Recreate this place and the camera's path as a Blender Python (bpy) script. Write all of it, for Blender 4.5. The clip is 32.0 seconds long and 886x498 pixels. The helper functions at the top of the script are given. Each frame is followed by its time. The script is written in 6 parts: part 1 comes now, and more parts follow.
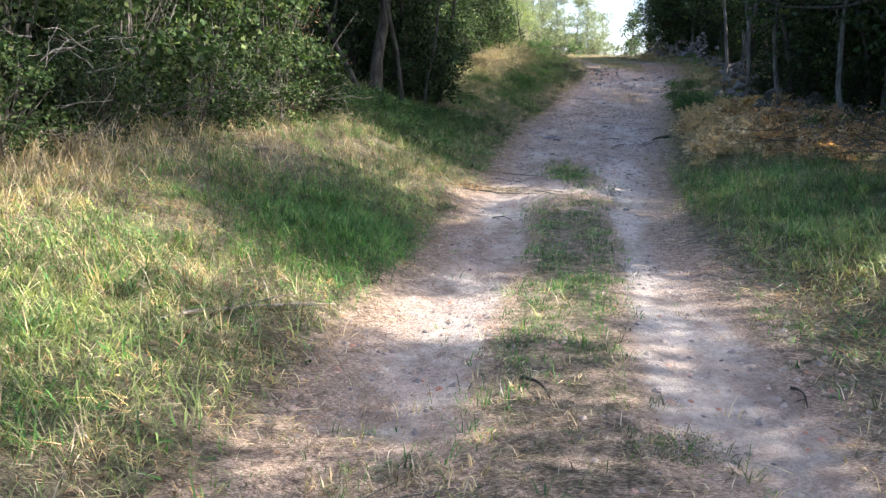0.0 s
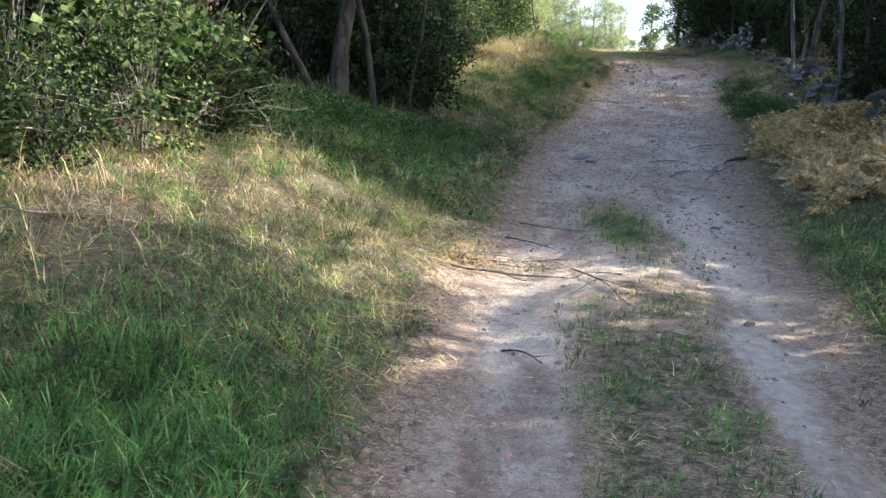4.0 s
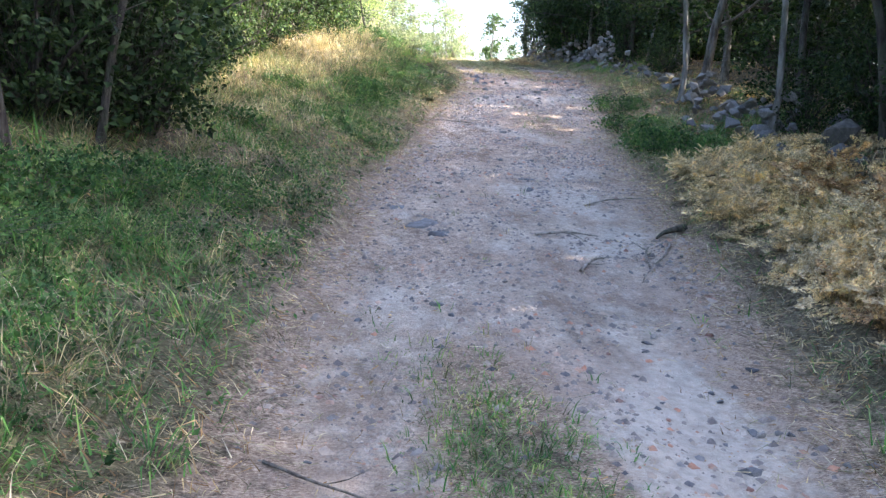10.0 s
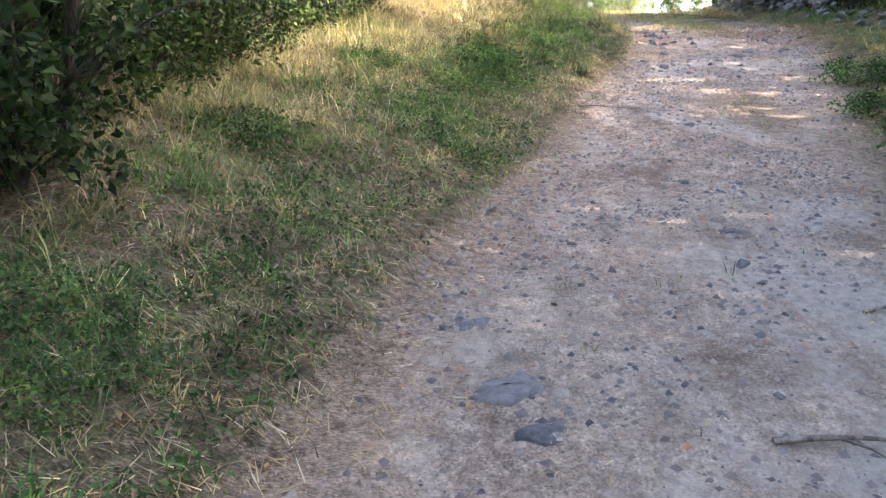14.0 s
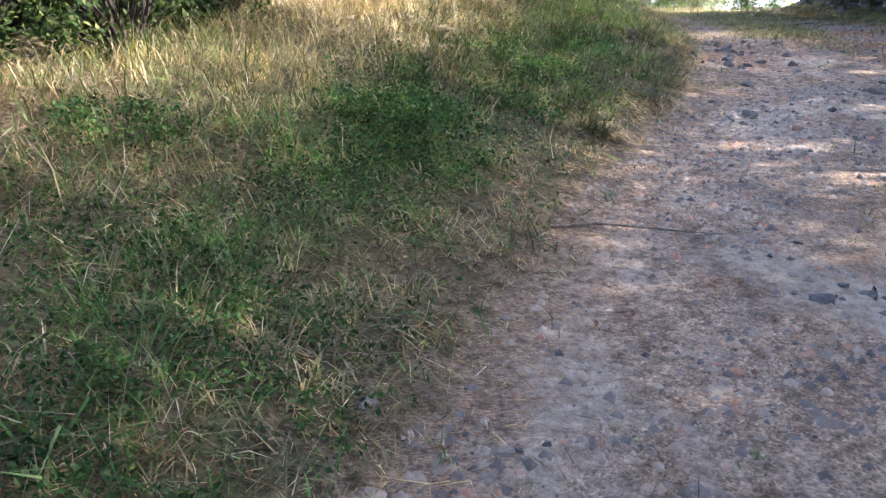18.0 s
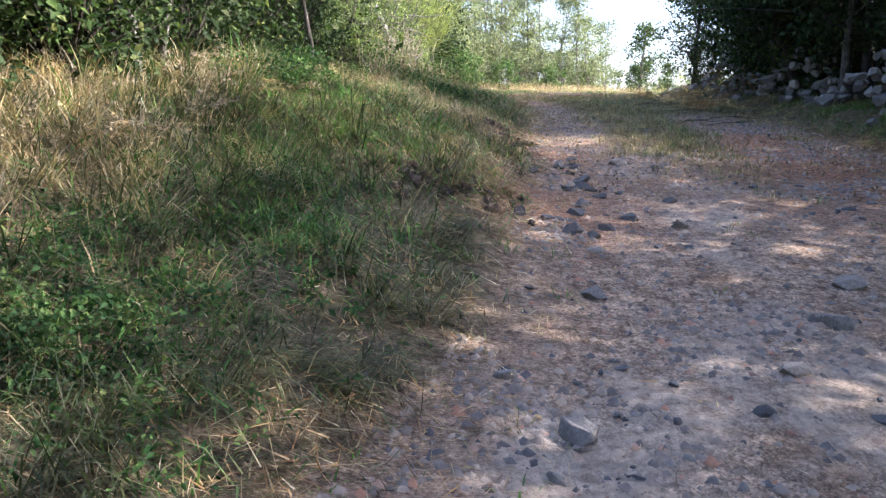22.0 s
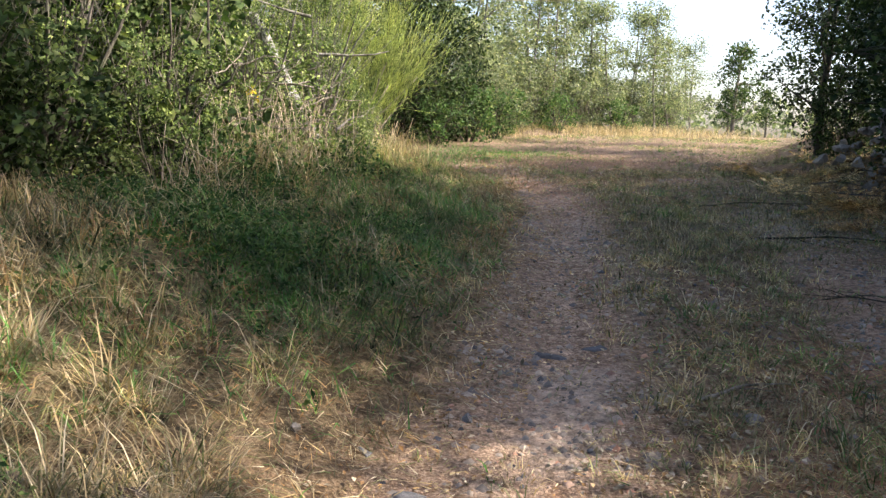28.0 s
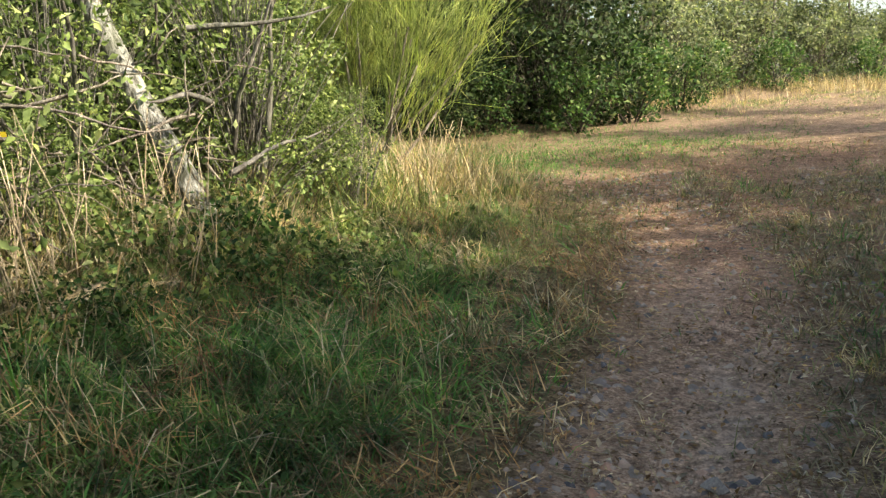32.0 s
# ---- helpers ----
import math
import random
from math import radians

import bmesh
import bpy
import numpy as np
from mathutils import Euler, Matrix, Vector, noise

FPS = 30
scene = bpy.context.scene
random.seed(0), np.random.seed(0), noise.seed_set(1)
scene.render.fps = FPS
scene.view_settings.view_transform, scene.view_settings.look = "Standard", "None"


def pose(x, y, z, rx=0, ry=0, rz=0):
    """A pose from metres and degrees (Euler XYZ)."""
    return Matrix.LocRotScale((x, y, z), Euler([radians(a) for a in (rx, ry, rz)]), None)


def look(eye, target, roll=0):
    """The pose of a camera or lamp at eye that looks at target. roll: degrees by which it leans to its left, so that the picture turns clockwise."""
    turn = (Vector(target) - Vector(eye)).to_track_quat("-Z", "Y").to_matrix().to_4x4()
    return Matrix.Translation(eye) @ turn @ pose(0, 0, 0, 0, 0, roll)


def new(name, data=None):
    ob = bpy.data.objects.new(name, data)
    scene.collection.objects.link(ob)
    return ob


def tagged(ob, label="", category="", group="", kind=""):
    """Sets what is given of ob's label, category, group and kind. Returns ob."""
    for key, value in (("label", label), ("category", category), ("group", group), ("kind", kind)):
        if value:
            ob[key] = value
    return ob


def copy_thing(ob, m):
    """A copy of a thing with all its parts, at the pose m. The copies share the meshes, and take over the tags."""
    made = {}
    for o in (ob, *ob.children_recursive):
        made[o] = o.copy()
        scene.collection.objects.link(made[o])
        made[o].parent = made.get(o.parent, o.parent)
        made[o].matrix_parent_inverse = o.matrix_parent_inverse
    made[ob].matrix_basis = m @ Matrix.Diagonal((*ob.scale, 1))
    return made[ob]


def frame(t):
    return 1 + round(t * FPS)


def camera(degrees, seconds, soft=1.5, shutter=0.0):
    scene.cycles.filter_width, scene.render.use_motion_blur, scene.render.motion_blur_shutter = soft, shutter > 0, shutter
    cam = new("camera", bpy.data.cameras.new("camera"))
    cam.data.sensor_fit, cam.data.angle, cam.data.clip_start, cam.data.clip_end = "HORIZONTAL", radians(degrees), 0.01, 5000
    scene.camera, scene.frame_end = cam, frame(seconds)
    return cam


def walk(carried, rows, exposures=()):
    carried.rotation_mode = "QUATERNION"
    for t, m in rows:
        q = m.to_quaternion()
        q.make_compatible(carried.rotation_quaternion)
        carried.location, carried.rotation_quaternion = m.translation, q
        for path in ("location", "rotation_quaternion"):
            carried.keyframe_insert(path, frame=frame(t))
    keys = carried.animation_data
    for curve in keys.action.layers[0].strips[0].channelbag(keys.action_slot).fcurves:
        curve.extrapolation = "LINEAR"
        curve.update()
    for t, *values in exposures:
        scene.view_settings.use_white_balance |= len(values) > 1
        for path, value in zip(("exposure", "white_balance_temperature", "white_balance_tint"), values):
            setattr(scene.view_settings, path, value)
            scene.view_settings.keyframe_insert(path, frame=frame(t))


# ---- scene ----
cam = camera(56.0, 32.0, soft=1.4)
# seconds, place of the eye, turn in degrees
ROWS = [
    (0.0, 0.000, 0.000, 1.500, 80.00, -0.00, 0.00),
    (0.5, -0.034, 0.560, 1.505, 80.45, -0.68, 1.12),
    (1.0, -0.030, 1.181, 1.523, 80.90, -0.56, 0.51),
    (1.5, 0.011, 1.773, 1.531, 79.25, -0.25, 1.08),
    (2.0, 0.008, 2.338, 1.586, 79.65, -1.24, -4.24),
    (2.5, 0.087, 2.936, 1.588, 80.62, 0.59, -1.10),
    (4.5, 0.312, 5.155, 1.675, 79.52, -0.41, 1.33),
    (5.0, 0.384, 5.764, 1.668, 81.54, -0.51, 3.86),
    (5.5, 0.395, 6.254, 1.605, 79.66, -1.21, 7.01),
    (6.0, 0.441, 6.759, 1.601, 79.03, -0.87, 7.09),
    (6.5, 0.479, 7.309, 1.635, 78.56, -0.17, 12.13),
    (7.0, 0.521, 7.806, 1.675, 78.44, -1.91, 10.20),
    (7.5, 0.619, 8.304, 1.656, 80.18, -0.98, 9.05),
    (8.0, 0.699, 8.753, 1.685, 79.10, -0.27, 11.05),
    (8.5, 0.764, 9.191, 1.739, 81.31, -1.35, 6.35),
    (9.0, 0.828, 9.483, 1.668, 78.03, 1.74, 14.37),
    (9.5, 0.988, 9.625, 1.705, 76.70, -0.12, 5.49),
    (10.0, 1.049, 9.812, 1.780, 80.46, -2.02, -10.22),
    (10.5, 1.193, 10.112, 1.777, 79.74, -1.46, -12.37),
    (11.0, 1.387, 10.558, 1.811, 76.63, -0.61, -11.78),
    (11.5, 1.554, 11.037, 1.904, 77.30, -1.67, -20.21),
    (12.0, 1.737, 11.548, 1.956, 77.46, -0.61, -16.95),
    (12.5, 1.801, 12.088, 1.977, 80.15, -2.69, -12.76),
    (13.0, 1.847, 12.616, 1.992, 79.18, -0.94, -6.24),
    (13.5, 1.904, 13.114, 2.020, 77.36, -0.30, -0.10),
    (15.5, 2.367, 15.677, 2.216, 77.65, -0.51, 3.52),
    (16.0, 2.573, 16.294, 2.281, 75.59, -1.09, 5.76),
    (16.5, 2.690, 16.910, 2.338, 77.69, -0.97, 2.72),
    (17.0, 2.865, 17.530, 2.376, 78.12, -0.33, 3.43),
    (17.5, 2.926, 18.129, 2.405, 77.13, -1.15, 5.20),
    (18.0, 2.975, 18.712, 2.430, 77.08, -0.56, 5.87),
    (18.5, 3.055, 19.291, 2.474, 74.45, 1.12, 9.48),
    (19.0, 3.131, 19.888, 2.535, 77.98, -0.23, 9.80),
    (19.5, 3.321, 20.426, 2.610, 80.40, -0.69, 7.65),
    (20.0, 3.473, 20.957, 2.667, 80.49, -1.26, 4.97),
    (20.5, 3.618, 21.464, 2.782, 82.81, -1.95, 0.84),
    (21.0, 3.796, 21.943, 2.875, 80.61, -0.89, 3.38),
    (21.5, 3.982, 22.428, 2.951, 82.33, -0.09, 1.14),
    (22.0, 4.233, 22.930, 3.021, 81.41, -1.09, -0.19),
    (22.5, 4.408, 23.445, 3.119, 81.82, -1.88, 0.75),
    (23.0, 4.530, 24.027, 3.248, 82.81, -3.02, -3.04),
    (23.5, 4.613, 24.622, 3.363, 82.05, -2.19, -1.88),
    (24.0, 4.613, 25.209, 3.476, 82.18, -2.74, -1.79),
    (24.5, 4.697, 25.772, 3.581, 81.23, -2.86, -1.02),
    (25.0, 4.788, 26.334, 3.682, 81.25, -3.68, 0.75),
    (25.5, 4.917, 26.892, 3.781, 82.80, -2.42, -0.77),
    (26.0, 5.084, 27.477, 3.863, 83.67, -1.81, 0.17),
    (26.5, 5.248, 28.071, 3.951, 84.47, -2.52, -0.89),
    (28.5, 5.941, 30.692, 4.247, 81.75, -1.56, 7.98),
    (29.0, 6.019, 31.350, 4.299, 81.96, -1.17, 9.51),
    (29.5, 6.093, 31.974, 4.352, 80.63, 0.21, 12.60),
    (30.0, 6.109, 32.662, 4.367, 79.66, 0.93, 16.25),
    (30.5, 6.238, 33.277, 4.392, 82.58, 1.71, 12.25),
    (31.0, 6.339, 33.919, 4.456, 81.60, 1.83, 14.44),
    (31.5, 6.433, 34.555, 4.537, 82.06, 0.88, 16.33),
    (32.0, 6.529, 35.169, 4.558, 79.80, 2.68, 20.87),
]
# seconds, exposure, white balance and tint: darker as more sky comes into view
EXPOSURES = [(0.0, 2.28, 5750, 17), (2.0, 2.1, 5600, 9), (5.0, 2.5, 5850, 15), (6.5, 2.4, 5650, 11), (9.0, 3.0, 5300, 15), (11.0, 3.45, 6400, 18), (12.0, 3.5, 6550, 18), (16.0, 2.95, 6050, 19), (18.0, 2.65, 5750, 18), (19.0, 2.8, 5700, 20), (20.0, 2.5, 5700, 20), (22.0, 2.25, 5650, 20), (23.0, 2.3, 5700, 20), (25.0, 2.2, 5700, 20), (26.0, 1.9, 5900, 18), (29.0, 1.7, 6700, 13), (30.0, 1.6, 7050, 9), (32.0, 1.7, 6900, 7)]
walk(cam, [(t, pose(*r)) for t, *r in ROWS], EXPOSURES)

# ---- world and sun ----
SUN_ELEV, SUN_AZ = 32.0, 92.0          # azimuth from +y towards +x
world = bpy.data.worlds.new("sky")
scene.world = world
world.use_nodes = True
wt = world.node_tree
sky = wt.nodes.new("ShaderNodeTexSky")
sky.sky_type = "NISHITA"
sky.sun_disc = False
sky.sun_elevation = radians(SUN_ELEV)
sky.sun_rotation = radians(SUN_AZ)
sky.air_density, sky.dust_density, sky.ozone_density = 0.9, 3.0, 0.7
background = wt.nodes["Background"]
background.inputs["Strength"].default_value = 0.14
wt.links.new(sky.outputs["Color"], background.inputs["Color"])

sun_data = bpy.data.lights.new("sun", "SUN")
sun_data.energy, sun_data.angle, sun_data.color = 4.1, radians(0.7), (1.0, 0.92, 0.79)
sun = new("sun", sun_data)
sun_to = Vector((math.sin(radians(SUN_AZ)) * math.cos(radians(SUN_ELEV)),
                 math.cos(radians(SUN_AZ)) * math.cos(radians(SUN_ELEV)), math.sin(radians(SUN_ELEV))))
sun.matrix_world = look(sun_to * 60, (0, 0, 0))


# ---- materials ----
def material(name):
    m = bpy.data.materials.new(name)
    m.use_nodes = True
    m.node_tree.nodes.clear()
    return m, m.node_tree


def node(tree, kind, **values):
    n = tree.nodes.new(kind)
    for key, value in values.items():
        n.inputs[key].default_value = value
    return n


def ramp(tree, source, stops):
    n = tree.nodes.new("ShaderNodeValToRGB")
    els = n.color_ramp.elements
    while len(els) < len(stops):
        els.new(0.5)
    for e, (at, c) in zip(els, stops):
        e.position = at
        e.color = (*c, 1.0)
    tree.links.new(source, n.inputs["Fac"])
    return n.outputs["Color"]


def grey(v):
    return (v, v, v)


def blend(tree, fac, a, b, mode="MIX"):
    n = tree.nodes.new("ShaderNodeMix")
    n.data_type, n.blend_type = "RGBA", mode
    for socket, value in ((n.inputs[0], fac), (n.inputs[6], a), (n.inputs[7], b)):
        if isinstance(value, (int, float)):
            socket.default_value = value
        elif isinstance(value, tuple):
            socket.default_value = (*value, 1.0)
        else:
            tree.links.new(value, socket)
    return n.outputs[2]


def noise_tex(tree, scale, detail=5.0, rough=0.6, coords="Object", stretch=None):
    tc = tree.nodes.new("ShaderNodeTexCoord")
    src = tc.outputs[coords]
    if stretch:
        mp = tree.nodes.new("ShaderNodeMapping")
        mp.inputs["Scale"].default_value = stretch
        tree.links.new(src, mp.inputs["Vector"])
        src = mp.outputs["Vector"]
    n = node(tree, "ShaderNodeTexNoise", Scale=scale, Detail=detail, Roughness=rough)
    tree.links.new(src, n.inputs["Vector"])
    return n.outputs["Fac"]


def finish(tree, colour, roughness=0.85, bump=None, strength=0.4, distance=0.02, specular=0.3):
    p = node(tree, "ShaderNodeBsdfPrincipled", Roughness=roughness)
    p.inputs["Specular IOR Level"].default_value = specular
    tree.links.new(colour, p.inputs["Base Color"])
    if bump is not None:
        b = node(tree, "ShaderNodeBump", Strength=strength, Distance=distance)
        tree.links.new(bump, b.inputs["Height"])
        tree.links.new(b.outputs["Normal"], p.inputs["Normal"])
    o = tree.nodes.new("ShaderNodeOutputMaterial")
    tree.links.new(p.outputs["BSDF"], o.inputs["Surface"])
    return p


def leafy(name, dark, light, extra=None, through_light=0.4, gloss=0.1):
    """Thin leaf or blade: colour varies leaf by leaf and over metres, and light shines through."""
    m, t = material(name)
    geo = t.nodes.new("ShaderNodeNewGeometry")
    stops = [(0.0, dark), (0.75, light)] + ([(1.0, extra)] if extra else [])
    col = ramp(t, geo.outputs["Random Per Island"], stops)
    patch = ramp(t, noise_tex(t, 0.7, 3.0, coords="Object"), [(0.3, grey(0.72)), (0.7, grey(1.2))])
    col = blend(t, 1.0, col, patch, "MULTIPLY")
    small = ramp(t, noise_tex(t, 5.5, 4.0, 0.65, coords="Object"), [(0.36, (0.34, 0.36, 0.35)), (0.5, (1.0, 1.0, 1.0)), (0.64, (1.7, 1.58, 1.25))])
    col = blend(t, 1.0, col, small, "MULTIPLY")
    p = node(t, "ShaderNodeBsdfPrincipled", Roughness=0.6)
    p.inputs["Specular IOR Level"].default_value = gloss
    t.links.new(col, p.inputs["Base Color"])
    tr = t.nodes.new("ShaderNodeBsdfTranslucent")
    warm = blend(t, 1.0, col, (1.05, 1.15, 0.7), "MULTIPLY")
    t.links.new(warm, tr.inputs["Color"])
    mix = t.nodes.new("ShaderNodeMixShader")
    mix.inputs[0].default_value = through_light
    t.links.new(p.outputs["BSDF"], mix.inputs[1])
    t.links.new(tr.outputs["BSDF"], mix.inputs[2])
    o = t.nodes.new("ShaderNodeOutputMaterial")
    t.links.new(mix.outputs["Shader"], o.inputs["Surface"])
    return m


def barky(name, dark, light, scale=14.0):
    m, t = material(name)
    n1 = noise_tex(t, scale, 6.0, 0.65, stretch=(1.0, 1.0, 0.25))
    n2 = noise_tex(t, 2.5, 4.0)
    col = ramp(t, n1, [(0.4, dark), (0.62, light)])
    col = blend(t, ramp(t, n2, [(0.45, grey(0)), (0.7, grey(0.7))]), col, (0.08, 0.095, 0.05))
    finish(t, col, 0.9, n1, 1.0, 0.05, 0.15)
    return m


def stony(name, dark, light, scale=9.0, pebbles=False):
    m, t = material(name)
    n1 = noise_tex(t, scale, 8.0, 0.7)
    n2 = noise_tex(t, 60.0, 3.0)
    info = t.nodes.new("ShaderNodeObjectInfo")
    geo = t.nodes.new("ShaderNodeNewGeometry")
    col = ramp(t, n1, [(0.3, dark), (0.7, light)])
    tone = ramp(t, info.outputs["Random"], [(0.0, (0.62, 0.62, 0.63)), (0.5, (1, 1, 1)), (1.0, (1.25, 1.2, 1.12))])
    tone2 = ramp(t, geo.outputs["Random Per Island"], [(0.0, (0.32, 0.325, 0.35)), (0.3, (0.58, 0.57, 0.58)), (0.6, (0.95, 0.92, 0.86)), (0.85, (1.12, 1.05, 0.95)), (1.0, (1.15, 0.64, 0.44))])
    col = blend(t, 1.0, col, tone2 if pebbles else tone, "MULTIPLY")
    col = blend(t, ramp(t, n2, [(0.5, grey(0)), (0.8, grey(0.35))]), col, (0.30, 0.27, 0.24))
    finish(t, col, 0.85, n1, 0.5, 0.015, 0.3)
    return m


def ground_material():
    m, t = material("ground")
    track = t.nodes.new("ShaderNodeAttribute")
    track.attribute_name = "track"
    lush = t.nodes.new("ShaderNodeAttribute")
    lush.attribute_name = "lush"
    stone = t.nodes.new("ShaderNodeAttribute")
    stone.attribute_name = "stone"
    big = noise_tex(t, 0.9, 5.0, 0.6)
    mid = noise_tex(t, 6.0, 6.0, 0.65)
    fine = noise_tex(t, 45.0, 5.0, 0.7)
    grain = noise_tex(t, 160.0, 3.0, 0.7)
    # sandy wheel ruts, with grit, darker damp patches and half-sunk pebbles
    tc = t.nodes.new("ShaderNodeTexCoord")
    vor = node(t, "ShaderNodeTexVoronoi", Scale=38.0, Randomness=1.0)
    t.links.new(tc.outputs["Object"], vor.inputs["Vector"])
    split = t.nodes.new("ShaderNodeSeparateColor")
    t.links.new(vor.outputs["Color"], split.inputs["Color"])
    dirt = ramp(t, mid, [(0.3, (0.26, 0.21, 0.157)), (0.5, (0.41, 0.348, 0.27)), (0.7, (0.55, 0.482, 0.39))])
    dirt = blend(t, ramp(t, big, [(0.44, grey(0)), (0.58, grey(0.75))]), dirt, (0.345, 0.258, 0.19))
    dirt = blend(t, ramp(t, fine, [(0.55, grey(0)), (0.68, grey(0.55))]), dirt, (0.18, 0.152, 0.13))
    dirt = blend(t, ramp(t, grain, [(0.55, grey(0)), (0.75, grey(0.5))]), dirt, (0.60, 0.57, 0.53))
    pebble = ramp(t, split.outputs["Red"], [(0.0, (0.10, 0.097, 0.092)), (0.35, (0.31, 0.28, 0.235)), (0.7, (0.42, 0.38, 0.33)), (0.9, (0.38, 0.20, 0.13)), (1.0, (0.62, 0.57, 0.5))])
    core = ramp(t, vor.outputs["Distance"], [(0.25, grey(1)), (0.5, grey(0))])
    some = ramp(t, noise_tex(t, 2.2, 5.0, 0.7), [(0.42, grey(0)), (0.6, grey(0.75))])
    dirt = blend(t, blend(t, 1.0, core, some, "MULTIPLY"), dirt, pebble)
    drift = ramp(t, noise_tex(t, 1.7, 6.0, 0.65, stretch=(1.6, 0.7, 1.0)), [(0.36, (0.66, 0.61, 0.57)), (0.5, grey(1.0)), (0.64, (1.22, 1.2, 1.17))])
    # reddish, stony earth higher up
    earth = ramp(t, fine, [(0.32, (0.17, 0.122, 0.086)), (0.5, (0.40, 0.315, 0.23)), (0.70, (0.58, 0.48, 0.365))])
    earth = blend(t, blend(t, 0.5, (0.0, 0.0, 0.0), core), earth, pebble)
    grit = node(t, "ShaderNodeTexVoronoi", Scale=105.0, Randomness=1.0)
    t.links.new(tc.outputs["Object"], grit.inputs["Vector"])
    gsplit = t.nodes.new("ShaderNodeSeparateColor")
    t.links.new(grit.outputs["Color"], gsplit.inputs["Color"])
    crumbs = ramp(t, gsplit.outputs["Green"], [(0.0, (0.42, 0.41, 0.41)), (0.3, (0.8, 0.78, 0.76)), (0.7, (1.1, 1.08, 1.04)), (1.0, (1.5, 1.44, 1.36))])
    dirt = blend(t, stone.outputs["Fac"], dirt, earth)
    dirt = blend(t, ramp(t, stone.outputs["Fac"], [(0.1, grey(0.32)), (0.6, grey(0.9))]), dirt, crumbs, "MULTIPLY")
    dirt = blend(t, 1.0, dirt, drift, "MULTIPLY")
    lumps = ramp(t, noise_tex(t, 8.0, 6.0, 0.7), [(0.36, (0.5, 0.47, 0.45)), (0.5, grey(1.0)), (0.62, (1.3, 1.27, 1.22))])
    dirt = blend(t, ramp(t, stone.outputs["Fac"], [(0.2, grey(0.25)), (0.9, grey(1.0))]), dirt, lumps, "MULTIPLY")
    # smooth pale sand in broad patches
    sand = ramp(t, noise_tex(t, 14.0, 6.0, 0.65), [(0.3, (0.40, 0.335, 0.26)), (0.5, (0.50, 0.435, 0.345)), (0.7, (0.58, 0.515, 0.42))])
    dirt = blend(t, ramp(t, noise_tex(t, 0.75, 5.0, 0.6, stretch=(1.5, 0.8, 1.0)), [(0.5, grey(0)), (0.6, grey(0.85))]), dirt, sand)
    rust = t.nodes.new("ShaderNodeAttribute")
    rust.attribute_name = "rust"
    dirt = blend(t, rust.outputs["Fac"], dirt, ramp(t, fine, [(0.3, (0.16, 0.08, 0.047)), (0.7, (0.50, 0.295, 0.175))]))
    # litter of straw, dead leaves and soil under the grass
    straw = noise_tex(t, 48.0, 5.0, 0.75, stretch=(1.0, 2.6, 1.0))
    litter = ramp(t, straw, [(0.38, (0.03, 0.022, 0.014)), (0.52, (0.13, 0.098, 0.062)), (0.64, (0.38, 0.31, 0.21))])
    litter = blend(t, ramp(t, mid, [(0.42, grey(0)), (0.62, grey(0.6))]), litter, (0.13, 0.11, 0.062))
    green = ramp(t, fine, [(0.36, (0.025, 0.036, 0.013)), (0.5, (0.085, 0.10, 0.04)), (0.66, (0.20, 0.185, 0.10))])
    litter = blend(t, lush.outputs["Fac"], litter, green)
    # ragged edge between the two
    add = t.nodes.new("ShaderNodeMath")
    add.operation = "ADD"
    t.links.new(track.outputs["Fac"], add.inputs[0])
    wob = t.nodes.new("ShaderNodeMapRange")
    wob.inputs["To Min"].default_value, wob.inputs["To Max"].default_value = -0.55, 0.55
    t.links.new(noise_tex(t, 7.0, 7.0, 0.7), wob.inputs["Value"])
    t.links.new(wob.outputs["Result"], add.inputs[1])
    edge = ramp(t, add.outputs["Value"], [(0.38, grey(0)), (0.62, grey(1))])
    col = blend(t, edge, litter, dirt)
    # trodden dead grass and brown earth where the verge meets the track
    fringe = ramp(t, add.outputs["Value"], [(0.05, grey(0)), (0.3, grey(0.85)), (0.55, grey(0.8)), (0.85, grey(0))])
    col = blend(t, fringe, col, ramp(t, straw, [(0.36, (0.125, 0.082, 0.055)), (0.5, (0.33, 0.235, 0.16)), (0.64, (0.52, 0.41, 0.29))]))
    worn = blend(t, 0.7, (0.0, 0.0, 0.0), rust.outputs["Color"])
    col = blend(t, worn, col, ramp(t, fine, [(0.3, (0.16, 0.075, 0.045)), (0.7, (0.49, 0.26, 0.145))]))
    mottle = ramp(t, noise_tex(t, 19.0, 5.0, 0.7), [(0.37, grey(0.45)), (0.5, grey(1.0)), (0.64, grey(1.4))])
    much = blend(t, edge, grey(0.85), ramp(t, stone.outputs["Fac"], [(0.15, grey(0.25)), (0.7, grey(0.6)), (1.0, grey(0.9))]))
    col = blend(t, much, col, mottle, "MULTIPLY")
    col = blend(t, worn, col, crumbs, "MULTIPLY")
    hgt = blend(t, 0.6, mid, fine)
    finish(t, col, 0.95, hgt, 0.9, 0.06, 0.12)
    return m


